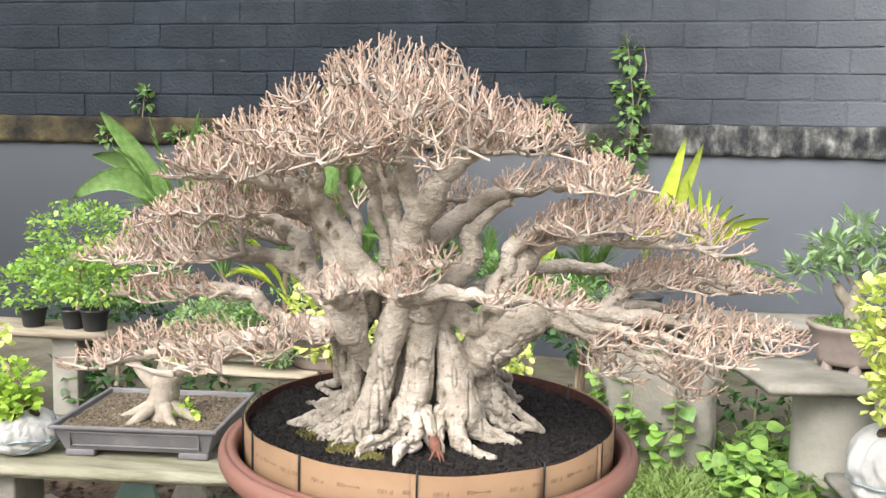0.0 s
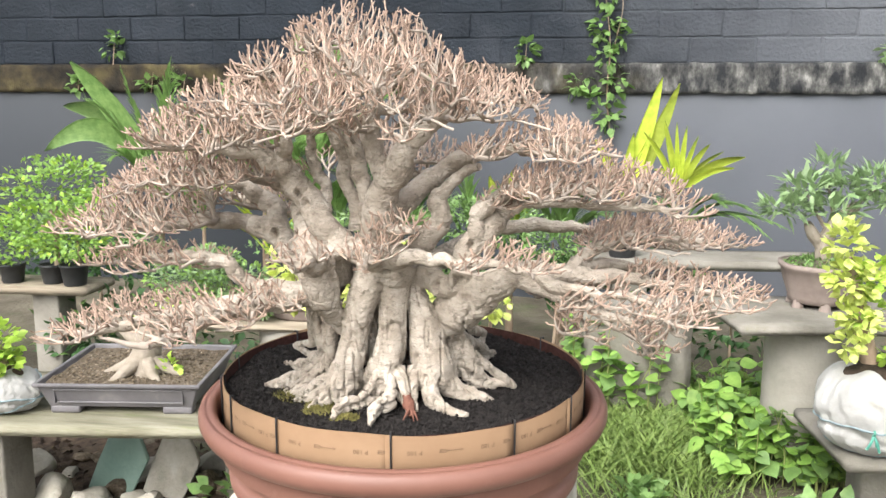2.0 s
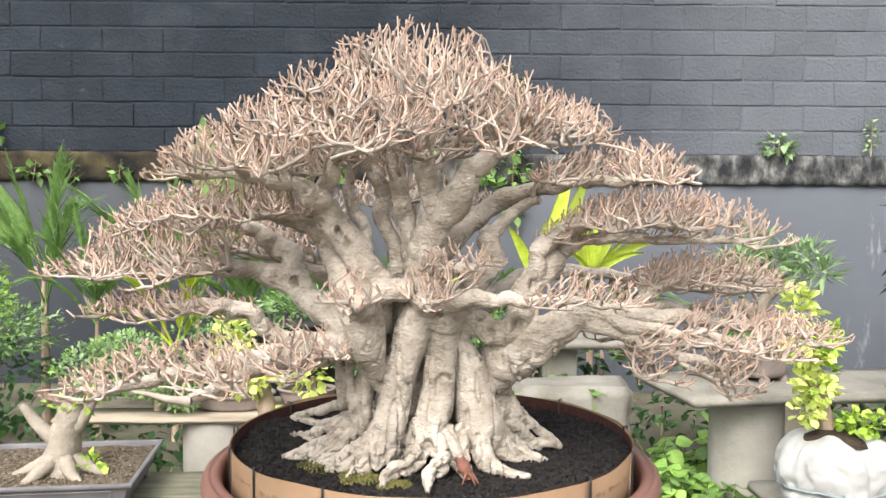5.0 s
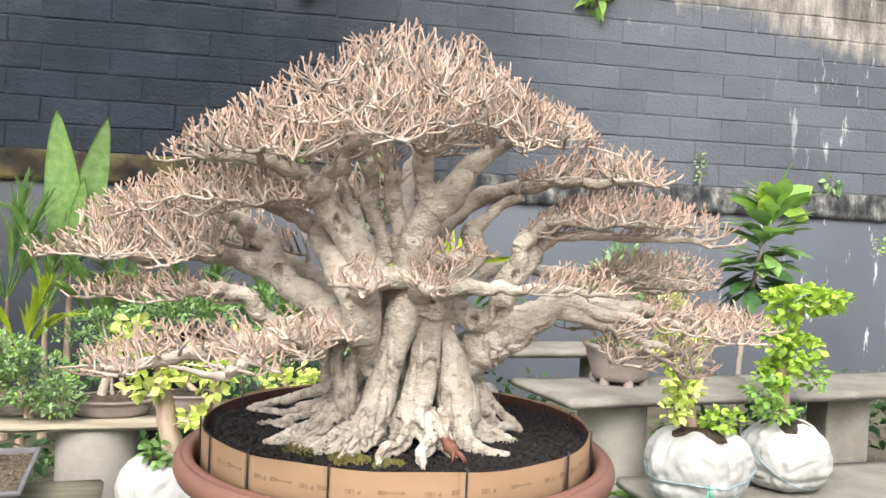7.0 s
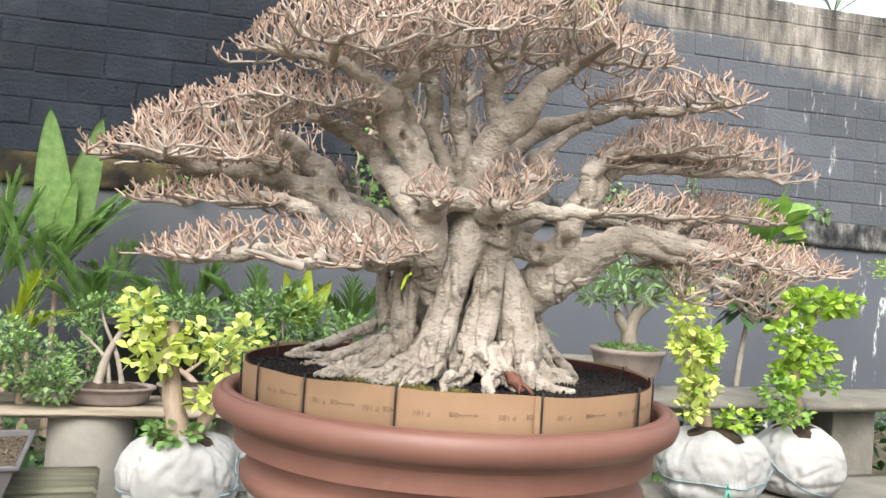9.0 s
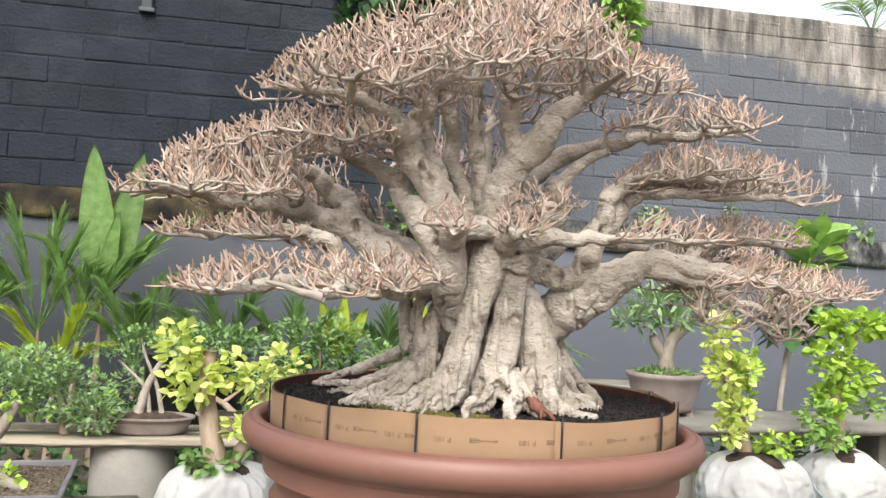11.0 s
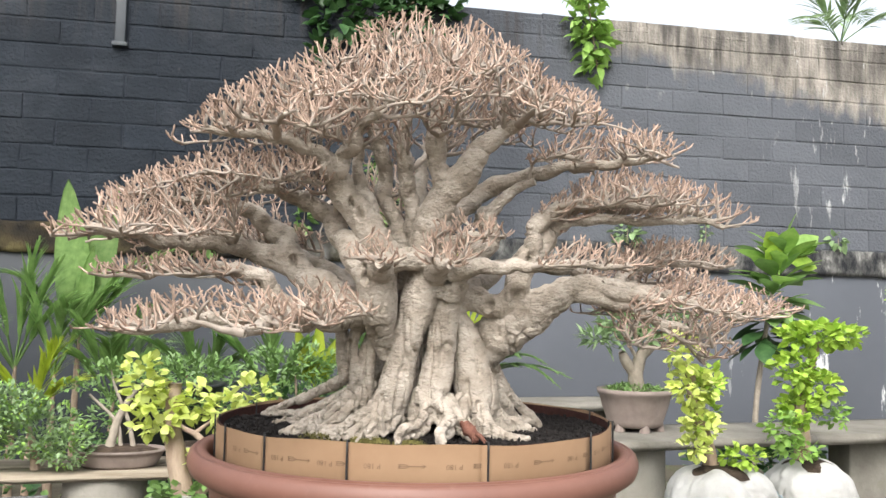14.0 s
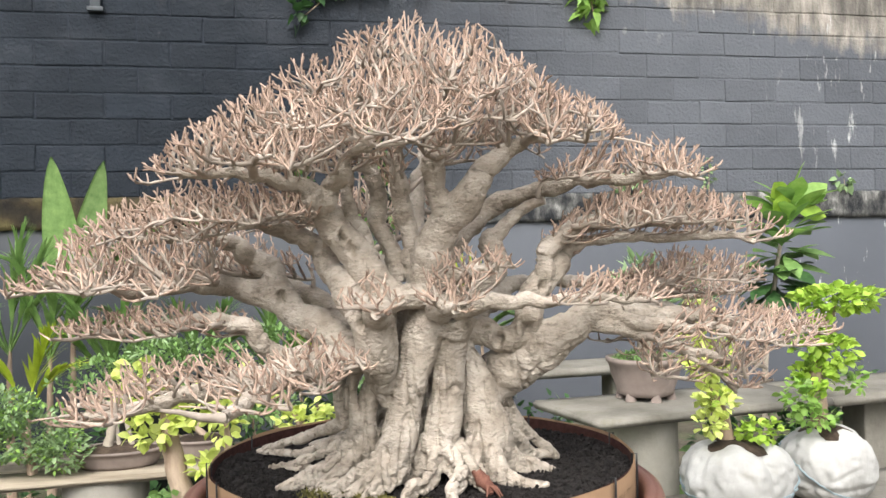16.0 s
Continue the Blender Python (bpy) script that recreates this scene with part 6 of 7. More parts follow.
palm((-2.02, 5.95, 0.55), "young palm with long narrow leaflets", [], [((-1.50, 5.9, 1.62), 0.10, 0.34), ((-1.62, 5.9, 1.40), 0.14, 0.30), ((-2.2, 5.9, 1.50), 0.05, 0.30), ((-1.9, 5.8, 1.30), 0.10, 0.26)], frond_green, 25)
palm((-2.62, 5.7, 0.45), "young palm with a spray of narrow leaflets", [], [((-2.95, 5.6, 1.30), 0.12, 0.30), ((-2.45, 5.6, 1.45), 0.06, 0.30), ((-2.70, 5.55, 1.55), 0.03, 0.28), ((-2.25, 5.6, 1.15), 0.14, 0.28), ((-3.05, 5.5, 1.0), 0.14, 0.26), ((-2.5, 5.4, 1.0), 0.15, 0.26)], frond_green, 83)
palm((-1.62, 5.75, 0.40), "young palm with a spray of narrow leaflets", [], [((-1.85, 5.6, 1.25), 0.08, 0.26), ((-1.45, 5.6, 1.30), 0.05, 0.26), ((-1.25, 5.6, 1.0), 0.12, 0.24), ((-1.95, 5.6, 1.0), 0.12, 0.24), ((-1.6, 5.5, 1.1), 0.1, 0.24)], frond_green, 93)
palm((-2.05, 5.55, 0.30), "low young palm among the shrubs", [], [((-2.3, 5.4, 1.05), 0.08, 0.26), ((-1.85, 5.4, 1.10), 0.06, 0.26), ((-2.45, 5.4, 0.8), 0.12, 0.24), ((-1.7, 5.4, 0.85), 0.1, 0.24)], frond_yellow, 95)
palm((-3.0, 5.8, 0.55), "young palm with arching feathered fronds", [], [((-2.6, 5.6, 1.5), 0.2, 0.32), ((-3.4, 5.6, 1.6), 0.2, 0.3), ((-2.75, 5.6, 1.85), 0.08, 0.3), ((-3.2, 5.5, 1.2), 0.2, 0.28)], frond_green, 63)
palm((-1.55, 6.1, 0.50), "young palm with dull grey-green leaflets", [], [((-1.40, 5.9, 1.3), 0.1, 0.2), ((-1.72, 5.9, 1.15), 0.1, 0.2), ((-1.25, 5.9, 1.05), 0.12, 0.18)], leaf_grey, 33)
palm((-1.05, 5.5, 0.45), "young palm with soft sweeping green fronds", [], [((-1.45, 5.3, 1.12), 0.10, 0.26), ((-0.85, 5.3, 1.22), 0.06, 0.26), ((-1.20, 5.3, 1.24), 0.04, 0.26), ((-0.70, 5.3, 0.98), 0.12, 0.24), ((-1.40, 5.3, 0.90), 0.12, 0.24)], leaf_mid, 131)
palm((-0.62, 5.35, 0.42), "young palm with soft sweeping green fronds", [], [((-0.95, 5.2, 1.15), 0.08, 0.26), ((-0.40, 5.2, 1.14), 0.06, 0.24), ((-0.66, 5.2, 1.22), 0.03, 0.24), ((-0.25, 5.2, 0.95), 0.12, 0.24)], frond_green, 137)
palm((-0.37, 5.25, 0.48), "small yellow-green palm seedling behind the bench", [((-0.50, 5.2, 1.22), 0.0, 0.10), ((-0.36, 5.2, 1.26), 0.0, 0.10), ((-0.22, 5.2, 1.18), 0.02, 0.09)], [], frond_yellow, 141)
palm((-0.05, 5.5, 0.42), "young palm with soft sweeping green fronds", [], [((-0.30, 5.3, 1.12), 0.06, 0.24), ((0.12, 5.3, 1.14), 0.05, 0.24), ((-0.08, 5.3, 1.20), 0.02, 0.22), ((0.25, 5.3, 0.95), 0.10, 0.22)], leaf_mid, 149)
palm((0.735, 6.15, 0.68), "yellow-green young palm against the grey wall", [((0.48, 6.1, 1.46), 0.05, 0.042), ((0.62, 6.12, 1.54), 0.02, 0.048), ((0.70, 6.1, 1.53), 0.01, 0.036), ((0.77, 6.1, 1.50), 0.02, 0.042), ((0.85, 6.1, 1.44), 0.03, 0.036), ((0.93, 6.1, 1.385), 0.04, 0.048), ((1.02, 6.1, 1.33), 0.05, 0.030), ((1.16, 6.05, 1.30), 0.06, 0.072), ((1.09, 6.05, 1.225), 0.05, 0.048), ((0.56, 6.1, 1.20), 0.06, 0.036)], [], frond_yellow, 43)
palm((0.36, 6.25, 0.62), "yellow-green young palm with a tall split frond", [((0.60, 6.2, 1.84), -0.03, 0.120), ((0.72, 6.2, 1.80), -0.06, 0.120), ((0.42, 6.2, 1.45), 0.0, 0.075), ((0.15, 6.2, 1.4), 0.04, 0.075)], [], frond_yellow, 45)
# a drooping fern frond over the bench
g = Geo()
for tip, sag in (((1.34, 5.5, 0.86), 0.10), ((1.15, 5.45, 0.95), 0.12), ((1.22, 5.4, 0.80), 0.14), ((0.5, 5.45, 0.98), 0.1), ((0.95, 5.4, 1.0), 0.12)):
    feather_frond(g, (0.70, 5.55, 0.9), tip, sag, 0.14, 77, 0.034)
th = thing("fern", (0.72, 5.55, 0.80), "green fern with drooping fronds", "fern")
part("frond", g, leaf_mid, th)
part("stem", stems([[(0.71, 5.52, -0.02, 0.02), (0.71, 5.53, 0.5, 0.015), (0.70, 5.55, 0.9, 0.01)]]), stem_brown, th)

# low mixed greenery behind the left bench
belt = [((-1.1, 5.0, 0.95), (0.35, 0.25, 0.10)), ((-0.5, 5.1, 0.95), (0.35, 0.25, 0.16)), ((-0.1, 5.0, 0.85), (0.25, 0.2, 0.14)), ((-1.3, 5.3, 0.66), (0.4, 0.25, 0.2)), ((-0.75, 4.8, 0.70), (0.3, 0.2, 0.10)), ((-3.3, 5.4, 0.75), (0.6, 0.3, 0.2))]
th = thing("hedge", (-1.0, 5.0, 0), "loose mixed green shrubs behind the bench", "bush")
part("crown", leafy(belt, 5600, leaf_shape(0.042, 0.019, 0.3, 0.2, 4), (0.6, 1.3), 71, up=0.35, shell=0.2), leaf_mid, th)
part("crown", leafy(belt, 1800, leaf_shape(0.042, 0.019, 0.3, 0.2, 4), (0.6, 1.2), 72, up=0.5, shell=0.5), leaf_grey, th)
# the same clumps lower down, in darker leaves that paint the shade underneath
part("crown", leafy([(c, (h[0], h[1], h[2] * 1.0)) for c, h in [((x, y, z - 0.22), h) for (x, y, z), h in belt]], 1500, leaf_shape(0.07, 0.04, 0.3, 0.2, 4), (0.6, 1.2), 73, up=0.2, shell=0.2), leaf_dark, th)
for c, h in belt:
    part("trunk", stems([[(c[0], c[1], -0.02, 0.014), (c[0] + 0.04, c[1], c[2] * 0.5, 0.012), (c[0], c[1], c[2], 0.006)]]), stem_brown, th)

# growth under and behind the right benches, its leaves coloured dark for the shade there
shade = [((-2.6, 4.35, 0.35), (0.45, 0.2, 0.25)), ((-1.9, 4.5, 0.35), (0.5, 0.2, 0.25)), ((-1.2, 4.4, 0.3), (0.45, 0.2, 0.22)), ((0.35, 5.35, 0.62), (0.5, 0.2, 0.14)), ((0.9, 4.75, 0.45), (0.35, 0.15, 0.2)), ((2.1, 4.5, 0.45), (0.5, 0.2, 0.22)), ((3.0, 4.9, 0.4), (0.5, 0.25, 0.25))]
th = thing("undergrowth", (1.0, 5.0, 0), "green undergrowth below the benches, darkened as shade", "bush")
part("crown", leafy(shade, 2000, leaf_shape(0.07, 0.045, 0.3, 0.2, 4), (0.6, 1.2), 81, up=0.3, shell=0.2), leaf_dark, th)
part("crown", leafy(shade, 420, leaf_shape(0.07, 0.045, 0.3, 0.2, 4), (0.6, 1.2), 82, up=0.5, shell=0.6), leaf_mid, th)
for c, h in shade:
    part("trunk", stems([[(c[0], c[1], -0.02, 0.01), (c[0], c[1], c[2], 0.006)]]), stem_brown, th)

# big-leaved plant by the wall
th = thing("broadleaf_plant", (2.55, 5.2, 0), "tall plant with large glossy leaves, yellow-green on top", "plant")
part("trunk", stems([[(2.50, 5.2, -0.02, 0.022), (2.50, 5.2, 0.7, 0.020), (2.58, 5.2, 1.2, 0.016), (2.66, 5.2, 1.6, 0.012), (2.70, 5.2, 1.76, 0.008)]]), stem_pale, th)
br = np.random.default_rng(6)
big = leaf_shape(0.30, 0.15, 0.2, 0.12, 9, base=1.35, tip=2.2)
for k in range(78):
    t = k / 77
    c = np.array((2.57, 5.2, 1.15)) * (1 - t) + np.array((2.72, 5.2, 1.74)) * t
    a = k * 2.399
    d = (math.cos(a), math.sin(a) * 0.8, -0.35 + 1.25 * t + 0.25 * br.standard_normal())
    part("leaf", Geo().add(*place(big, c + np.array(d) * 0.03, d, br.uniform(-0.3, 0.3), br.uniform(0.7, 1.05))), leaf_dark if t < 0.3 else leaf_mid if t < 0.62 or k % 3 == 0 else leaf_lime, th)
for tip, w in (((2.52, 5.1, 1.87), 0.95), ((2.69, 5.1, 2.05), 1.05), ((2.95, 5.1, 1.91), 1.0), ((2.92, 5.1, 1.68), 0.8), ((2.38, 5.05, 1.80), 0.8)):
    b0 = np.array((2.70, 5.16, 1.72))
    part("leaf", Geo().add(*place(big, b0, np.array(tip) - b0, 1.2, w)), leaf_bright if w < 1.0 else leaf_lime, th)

# clipped tree at the far right
potted("small_tree", (4.05, 5.5, 0), "small tree with a flat clipped green crown", "tree", [[(4.1, 5.5, -0.02, 0.03), (4.12, 5.5, 0.8, 0.025), (4.05, 5.5, 1.4, 0.015)]],
       [leafy([((3.98, 5.5, 1.50), (0.22, 0.18, 0.09)), ((4.25, 5.5, 1.58), (0.2, 0.18, 0.1)), ((4.05, 5.45, 1.36), (0.16, 0.14, 0.06))], 900, small_leaf, (1.0, 1.6), 91, up=0.5, shell=0.3)], (stem_brown, leaf_bright))


# ---- creepers and weeds on the wall ----
def creeper(at, label, lines, blobs, count, shape, mat, seed):
    th = thing("creeper", at, label, "creeper")
    part("stem", stems(lines, 5), stem_brown, th)
    part("leaves", leafy(blobs, count, shape, (0.7, 1.25), seed, up=0.0, shell=0.2), mat, th)
    return th


WY = WALL - 0.05
vine_leaf = leaf_shape(0.075, 0.055, 0.3, 0.15, 4)
creeper((0.27, WY, 1.3), "green creeper climbing the wall from the ledge", [[(0.30, WY, 1.30, 0.008), (0.24, WY, 1.7, 0.007), (0.27, WY, 2.1, 0.006), (0.18, WY, 2.7, 0.004)], [(0.27, WY, 2.0, 0.004), (0.36, WY, 2.4, 0.004), (0.32, WY, 2.6, 0.003)]],
        [((0.27, WY, 1.55), (0.12, 0.05, 0.12)), ((0.27, WY, 1.80), (0.14, 0.05, 0.14)), ((0.24, WY, 2.02), (0.11, 0.04, 0.12)), ((0.22, WY, 2.25), (0.11, 0.03, 0.13)), ((0.34, WY, 2.2), (0.05, 0.03, 0.15)), ((0.19, WY, 2.50), (0.10, 0.03, 0.14)), ((0.02, WY, 1.80), (0.10, 0.04, 0.10)), ((0.1, WY, 1.70), (0.12, 0.04, 0.06))], 300, vine_leaf, leaf_mid, 101)
creeper((-4.05, WY, 1.96), "small weed growing on the wall ledge", [[(-4.05, WY - 0.01, 1.96, 0.004), (-4.03, WY, 2.15, 0.003)]], [((-4.05, WY, 2.12), (0.10, 0.04, 0.09)), ((-4.02, WY, 2.2), (0.05, 0.03, 0.05))], 36, vine_leaf, leaf_mid, 103)
creeper((-0.42, WY, 1.96), "small weed growing on the wall ledge", [[(-0.42, WY - 0.01, 1.96, 0.004), (-0.41, WY, 2.12, 0.003)]], [((-0.42, WY, 2.06), (0.08, 0.04, 0.10))], 34, vine_leaf, leaf_mid, 104)
creeper((2.43, WY, 1.96), "fern-like weed growing on the wall ledge", [[(2.43, WY - 0.01, 1.96, 0.004), (2.44, WY, 2.1, 0.003)]], [((2.43, WY, 2.05), (0.13, 0.05, 0.09))], 60, vine_leaf, leaf_grey, 105)
creeper((3.19, WY, 1.96), "thin weed growing up the wall", [[(3.19, WY - 0.01, 1.96, 0.004), (3.2, WY, 2.25, 0.003)]], [((3.19, WY, 2.12), (0.05, 0.03, 0.14))], 40, leaf_shape(0.045, 0.03, 0.3, 0.1, 4), leaf_grey, 106)
creeper((4.55, WY, 1.96), "small weed growing on the wall ledge", [[(4.55, WY - 0.01, 1.96, 0.004), (4.55, WY, 2.08, 0.003)]], [((4.55, WY, 2.06), (0.09, 0.03, 0.06))], 24, vine_leaf, leaf_grey, 107)
for wx in (-4.4, -3.7, -3.4, -3.0, -1.2):
    creeper((wx, WY, 1.75), "weeds sprouting from the mossy ledge", [[(wx, WY - 0.02, 1.72, 0.004), (wx + 0.03, WY - 0.02, 1.9, 0.003)]], [((wx, WY - 0.02, 1.80), (0.10, 0.04, 0.07))], 26, vine_leaf, leaf_mid, int(wx * -40))
creeper((0.2, WY, 3.9), "dark creeper hanging over the top of the wall", [[(0.5, WY, 4.0, 0.01), (0.1, WY, 3.8, 0.008), (-0.35, WY, 3.4, 0.004)]],
        [((0.55, WY, 3.92), (0.35, 0.08, 0.18)), ((0.15, WY, 3.85), (0.35, 0.08, 0.2)), ((-0.2, WY, 3.78), (0.25, 0.06, 0.25)), ((-0.38, WY, 3.45), (0.10, 0.04, 0.16)), ((0.35, WY, 4.15), (0.6, 0.15, 0.15)), ((-0.4, WY, 4.1), (0.3, 0.1, 0.15))], 620, leaf_shape(0.11, 0.085, 0.3, 0.15, 5), leaf_dark, 109)
creeper((2.08, WY, 3.9), "bright green creeper tuft hanging over the wall", [[(2.05, WY + 0.03, 4.25, 0.008), (2.08, WY - 0.02, 3.9, 0.007), (2.14, WY - 0.02, 3.5, 0.004)]],
        [((2.04, WY, 3.98), (0.18, 0.09, 0.16)), ((2.10, WY, 3.75), (0.18, 0.08, 0.18)), ((2.15, WY, 3.54), (0.10, 0.06, 0.10)), ((2.03, WY, 4.2), (0.14, 0.1, 0.12))], 230, leaf_shape(0.13, 0.075, 0.35, 0.15, 5), leaf_lime, 111)

# conduit on the wall
th = thing("conduit", (-1.92, WALL, 3.42), "grey square conduit fixed to the block wall", "pipe")
part("channel", bevel_box(-1.965, -1.885, WALL - 0.045, WALL + 0.004, 3.43, 4.0, 0.006), pipe_grey, th)
part("bracket", bevel_box(-1.985, -1.865, WALL - 0.05, WALL + 0.004, 3.41, 3.445, 0.004), pipe_grey, th)

# palm tops beyond the wall
th = thing("palm_tree", (6.3, 9.6, 0), "tall palm standing beyond the wall", "palm")
g = stems([[(6.6, 9.8, -0.1, 0.14), (6.55, 9.8, 2.5, 0.11), (6.5, 9.7, 4.9, 0.09)]], 12)
part("trunk", g, stem_brown, th)
for k, (tip, sag) in enumerate((((5.3, 8.9, 4.72), 0.25), ((5.6, 9.6, 5.5), 0.3), ((7.6, 9.2, 5.0), 0.3), ((6.9, 9.0, 5.7), 0.3), ((7.4, 10.4, 5.4), 0.3), ((6.2, 8.8, 5.35), 0.3))):
    g = Geo()
    feather_frond(g, (6.5, 9.7, 4.9), tip, sag, 0.42, 200 + k, 0.05)
    part("frond", g, leaf_grey, th)

# ---- ground plants ----
gr2 = np.random.default_rng(9)
th = thing("weeds", (0.8, 4.0, 0), "leafy green weeds growing beside the bench", "weed", kind="stuff")
g, g2, st = Geo(), Geo(), []
for _ in range(380):
    x, y = (gr2.uniform(0.62, 1.36), gr2.uniform(3.62, 4.6)) if gr2.random() < 0.78 else (gr2.uniform(0.02, 0.5), gr2.uniform(4.2, 4.9))
    h = gr2.uniform(0.10, 0.38) if x > 0.55 else gr2.uniform(0.25, 0.65)
    top = np.array([x + gr2.normal(0, 0.03), y + gr2.normal(0, 0.03), h])
    st.append([(x, y, -0.02, 0.004), (x, y, h * 0.5, 0.003), (*top, 0.0025)])
    for k in range(9):
        a = gr2.random() * 6.28
        zz = h * gr2.uniform(0.45, 1.0)
        (g if gr2.random() < 0.6 else g2).add(*place(weed_leaf, (x, y, zz), (math.cos(a), math.sin(a), gr2.uniform(-0.5, 0.7)), gr2.uniform(-0.6, 0.6), gr2.uniform(0.45, 1.0)))
part("leaves", g, leaf_lime, th)
part("leaves", g2, leaf_mid, th)
part("stalk", stems(st, 4), stem_green, th)
for cx, cy, sx, sy, n, hh, seed in ((0.42, 4.2, 0.36, 0.65, 6500, 0.20, 1), (0.5, 3.6, 0.5, 0.35, 500, 0.08, 2), (-0.6, 4.5, 0.8, 0.4, 700, 0.14, 3), (1.0, 3.3, 0.3, 0.3, 400, 0.08, 4), (2.2, 4.4, 1.2, 0.4, 900, 0.18, 5)):
    g = Geo()
    rr = np.random.default_rng(seed)
    for _ in range(n):
        x, y = rr.normal(cx, sx * 0.55), rr.normal(cy, sy * 0.55)
        a = rr.random() * 6.28
        sh = leaf_shape(1.0, 0.045, rr.uniform(0.2, 0.7), 0.1, 4)
        g.add(*place(sh, (x, y, -0.01), (math.cos(a) * 0.5, math.sin(a) * 0.5, 1.0), rr.uniform(-1, 1), hh * rr.uniform(0.5, 1.3)))
    tagged(part("grass", g, grass_green), "thin green grass growing on the bare earth", "grass", kind="stuff")
for x, y, s, seed in ((0.98, 3.12, 0.16, 1), (0.32, 3.35, 0.09, 2), (-1.25, 3.0, 0.16, 3), (-1.12, 3.25, 0.14, 4), (1.1, 3.78, 0.16, 5)):
    potted("weed", (x, y, 0), "low leafy weed rooted in the earth", "weed", [[(x, y, -0.02, 0.005), (x, y, s * 1.2, 0.003)]],
           [leafy([((x, y, s * 0.8), (s, s * 0.9, s * 0.6))], 70, leaf_shape(0.075, 0.055, 0.3, 0.15, 4), (0.6, 1.2), 300 + seed, up=0.4, shell=0.1, gaps=0)], (stem_green, leaf_mid))

# ---- rubble under the left bench ----
def rock(at, s, seed, mat, label, flat=1.0):
    bm = bmesh.new()
    bmesh.ops.create_icosphere(bm, subdivisions=3, radius=1)
    r = np.random.default_rng(seed)
    cuts = [(r.standard_normal(3), r.uniform(0.55, 0.85)) for _ in range(9)]
    for w in bm.verts:
        p = np.array(w.co)
        for nrm, d in cuts:
            nrm = nrm / np.linalg.norm(nrm)
            k = p @ nrm
            if k > d:
                p = p - nrm * (k - d)
        p = p * (1 + 0.04 * noise.noise(Vector(p * 4)))
        w.co = Vector(p * np.array(s) * (1, 1, flat))
    ob = part("stone", jagged_smooth(mesh_of("stone", bm)), mat)
    ob.matrix_basis = pose(*at, *(r.uniform(-20, 20, 2)), r.uniform(0, 360))
    return tagged(ob, label, "stone", "rubble stones")


rr = np.random.default_rng(12)
for k in range(26):
    x, y = rr.uniform(-2.5, -1.15), rr.uniform(2.85, 3.5)
    s = rr.uniform(0.035, 0.11)
    rock((x, y, s * 0.35), (s, s * rr.uniform(0.6, 0.9), s * rr.uniform(0.5, 0.9)), 400 + k, stone if k % 3 else gravel, "pale angular stone lying in dark litter")
for k, (x, y, s) in enumerate(((-2.05, 2.95, 0.13), (-1.85, 2.88, 0.12), (-1.62, 2.92, 0.11), (-1.5, 2.96, 0.10), (-2.3, 2.9, 0.12), (-1.72, 3.0, 0.10), (-1.38, 2.95, 0.07))):
    rock((x, y, s * 0.45), (s, s * 0.7, s * 0.95), 500 + k, stone, "large pale angular stone under the bench")
for cs, mat in ((((-2.02, 3.20), (-1.78, 3.16)), slate), (((-1.77, 3.20), (-1.55, 3.17)), stone)):
    (ax, ay), (bx, by) = cs
    bm = bmesh.new()
    q = [(ax, ay - 0.05, 0.03), (bx - 0.02, by - 0.06, 0.02), (bx + 0.03, by + 0.02, 0.16), (bx - 0.05, by + 0.08, 0.27), (ax + 0.06, ay + 0.10, 0.28), (ax + 0.01, ay + 0.02, 0.12)]
    lo, hi = [bm.verts.new(p) for p in q], [bm.verts.new((p[0], p[1] + 0.022, p[2] + 0.006)) for p in q]
    bm.faces.new(lo)
    bm.faces.new(hi[::-1])
    for i in range(6):
        bm.faces.new((lo[i], hi[i], hi[(i + 1) % 6], lo[(i + 1) % 6]))
    bmesh.ops.recalc_face_normals(bm, faces=bm.faces)
    bmesh.ops.bevel(bm, geom=list(bm.edges), offset=0.003, segments=1, affect="EDGES")
    tagged(part("shard", jagged_smooth(mesh_of("shard", bm)), mat), "broken flat board leaning in the rubble", "board")
g = Geo()
for _ in range(2600):
    x, y = rr.uniform(-2.8, -0.9), rr.uniform(2.9, 4.6)
    a = rr.random() * 6.28
    g.add(*place(leaf_shape(0.04, 0.025, 0.3, 0.2, 3), (x, y, rr.uniform(0.0, 0.03)), (math.cos(a), math.sin(a), rr.uniform(-0.2, 0.4)), rr.uniform(-1.5, 1.5), rr.uniform(0.5, 1.3)))
v = [(x, y, 0.012 + 0.02 * noise.noise(Vector((x * 6, y * 6, 1)))) for y in np.linspace(2.75, 4.7, 40) for x in np.linspace(-3.0, -0.8, 40)]
g.add(v, [(j * 40 + i, j * 40 + i + 1, (j + 1) * 40 + i + 1, (j + 1) * 40 + i) for j in range(39) for i in range(39)])
tagged(part("leaf_litter", g, dark_soil), "dark leaf litter and soil under the benches", "litter", kind="stuff")

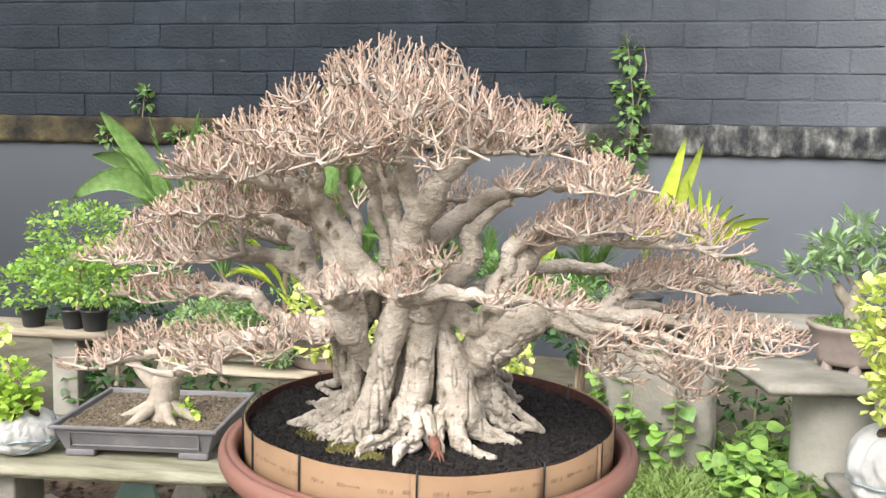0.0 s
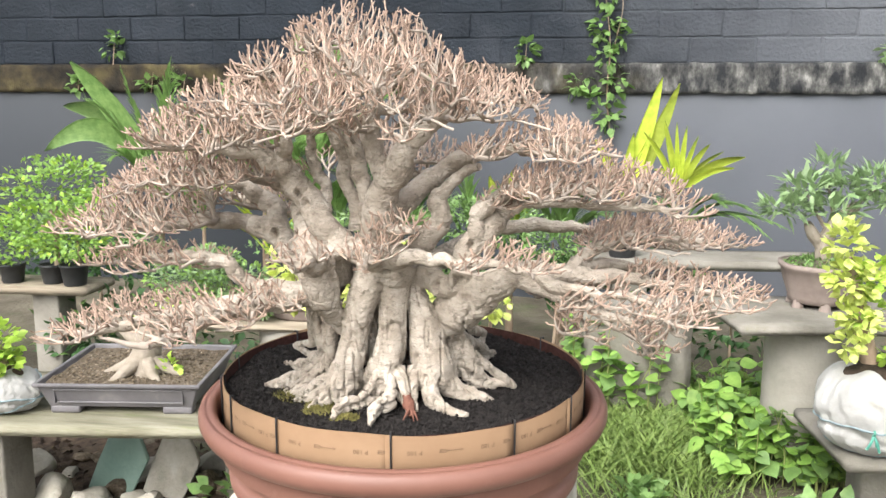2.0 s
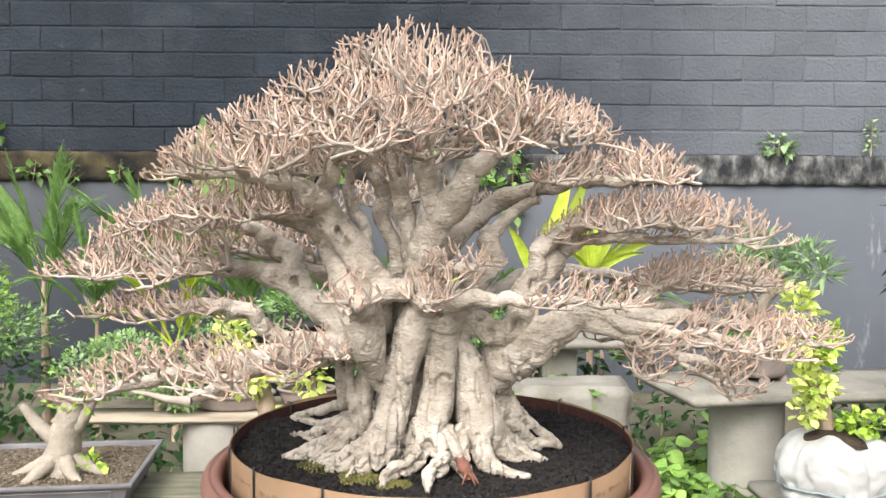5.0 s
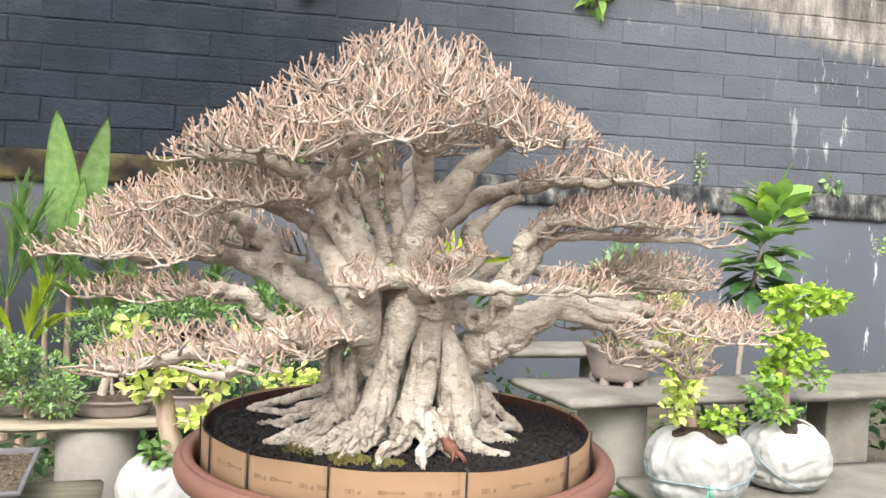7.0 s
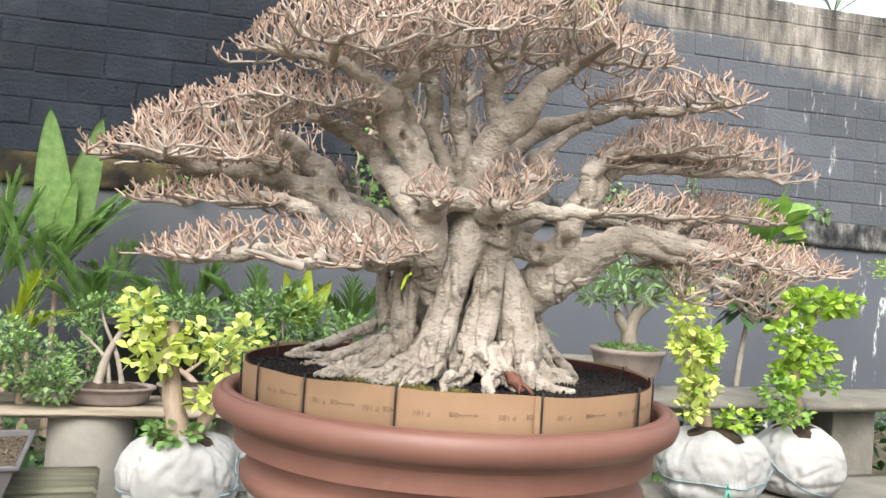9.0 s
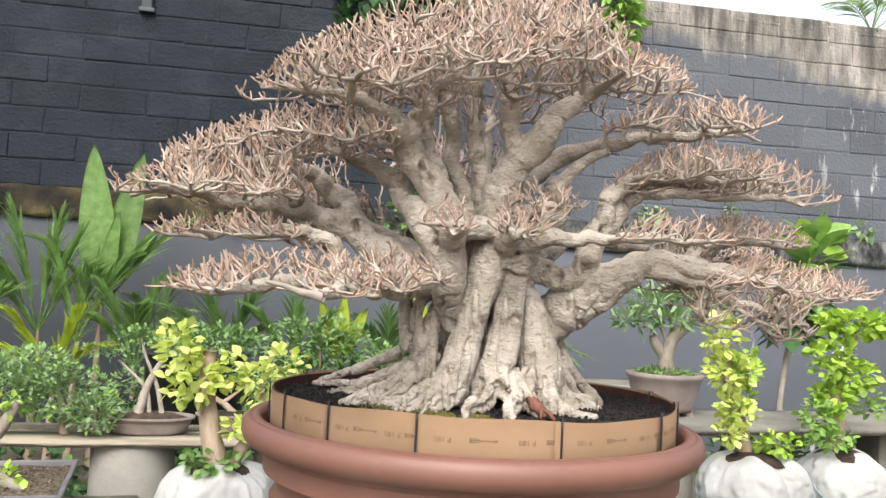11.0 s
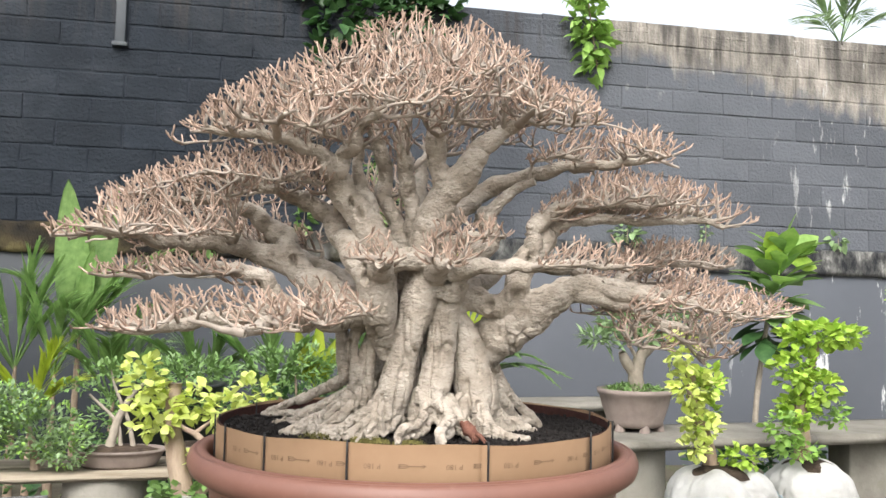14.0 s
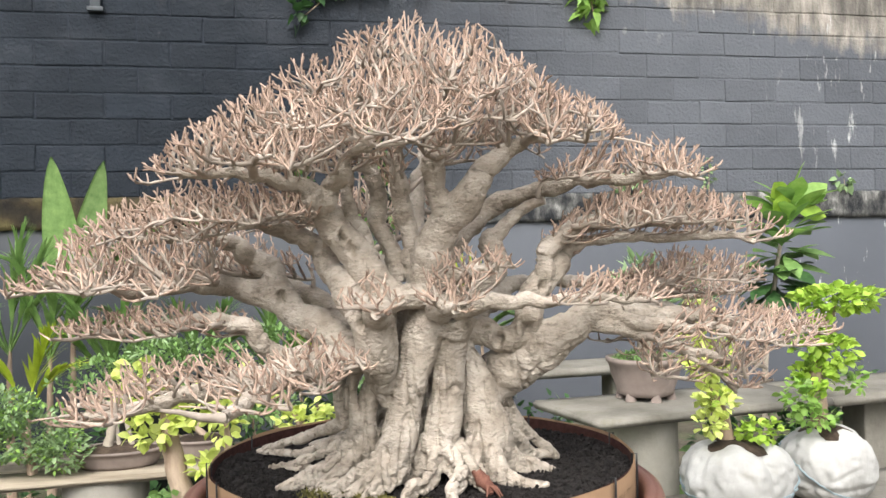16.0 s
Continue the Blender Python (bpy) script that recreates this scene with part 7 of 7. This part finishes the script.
# small stump growing in the grey tray
th = thing("tree_stump", (-1.66, 3.1, 0.61), "pale cut stump sprouting in the shallow tray", "stump")
part("trunk", stems([[(-1.66, 3.06, 0.595, 0.085), (-1.665, 3.06, 0.63, 0.070), (-1.66, 3.06, 0.68, 0.058), (-1.65, 3.06, 0.75, 0.055), (-1.63, 3.06, 0.82, 0.048), (-1.62, 3.06, 0.86, 0.03)], [(-1.66, 3.06, 0.72, 0.03), (-1.58, 3.05, 0.80, 0.022), (-1.54, 3.05, 0.88, 0.012)], [(-1.66, 3.05, 0.70, 0.03), (-1.74, 3.04, 0.78, 0.022), (-1.80, 3.04, 0.86, 0.012)],
                    [(-1.64, 3.03, 0.66, 0.03), (-1.60, 2.98, 0.625, 0.022), (-1.55, 2.94, 0.605, 0.010)], [(-1.68, 3.02, 0.66, 0.03), (-1.71, 2.96, 0.625, 0.024), (-1.74, 2.91, 0.605, 0.010)], [(-1.69, 3.05, 0.66, 0.03), (-1.76, 3.03, 0.625, 0.022), (-1.82, 3.02, 0.605, 0.010)], [(-1.63, 3.05, 0.66, 0.03), (-1.56, 3.05, 0.625, 0.022), (-1.50, 3.04, 0.605, 0.010)]], 14), stem_pale, th)
part("crown", leafy([((-1.56, 3.03, 0.645), (0.06, 0.05, 0.03)), ((-1.6, 3.05, 0.86), (0.10, 0.08, 0.04))], 60, round_leaf, (0.7, 1.2), 8, up=0.4, shell=0.1, gaps=0), leaf_bright, th)

# ---- blocks of the upper wall ----
def block_mesh(w, h, d, seed):
    bm = bmesh.new()
    v, f = box_geo(-w / 2, w / 2, 0, d, -h / 2, h / 2)
    vs = [bm.verts.new(p) for p in v]
    for q in f[:3] + f[4:]:
        bm.faces.new([vs[i] for i in q])
    front = [e for e in bm.edges if all(abs(k.co.y) < 1e-6 for k in e.verts)]
    bmesh.ops.bevel(bm, geom=front, offset=0.010, segments=2, affect="EDGES", profile=0.5)
    for k in bm.verts:
        k.co.x += 0.011 * noise.noise(Vector((k.co.x * 9, k.co.z * 9, seed)))
        k.co.z += 0.011 * noise.noise(Vector((k.co.x * 9, k.co.z * 9, seed + 5)))
    me = jagged_smooth(mesh_of("block", bm), 20)
    me.materials.append(block_paint)
    return me


BW = 0.503
shapes = [block_mesh(BW - 0.010, COURSE - 0.009, 0.05, k * 3.7) for k in range(6)]
rest = Geo()
br2 = np.random.default_rng(17)
for row in range(10):
    z = LEDGE1 + (row + 0.5) * COURSE
    if z > TOP - 0.03:
        break
    x0 = 1.891 + (BW / 2 if row % 2 == 1 else 0) - 22 * BW
    for col in range(44):
        x = x0 + (col + 0.5) * BW
        y = WALL + br2.uniform(-0.003, 0.004)
        if -5.8 < x < 6.9:
            ob = part("block", shapes[br2.integers(6)], block_paint, wall)
            ob.matrix_parent_inverse = Matrix.Translation((-1, -WALL, 0))
            ob.matrix_basis = pose(x, y, z + br2.uniform(-0.002, 0.002), 0, br2.uniform(-0.3, 0.3), br2.uniform(-0.4, 0.4))
        elif -9 < x < 12:
            rest.add(*box_geo(x - BW / 2 + 0.006, x + BW / 2 - 0.007, y, y + 0.05, z - COURSE / 2 + 0.006, z + COURSE / 2 - 0.006))
ob = part("block_rest", rest.mesh("block_rest", smooth=False), block_paint, wall)
ob["kind"] = "stuff"
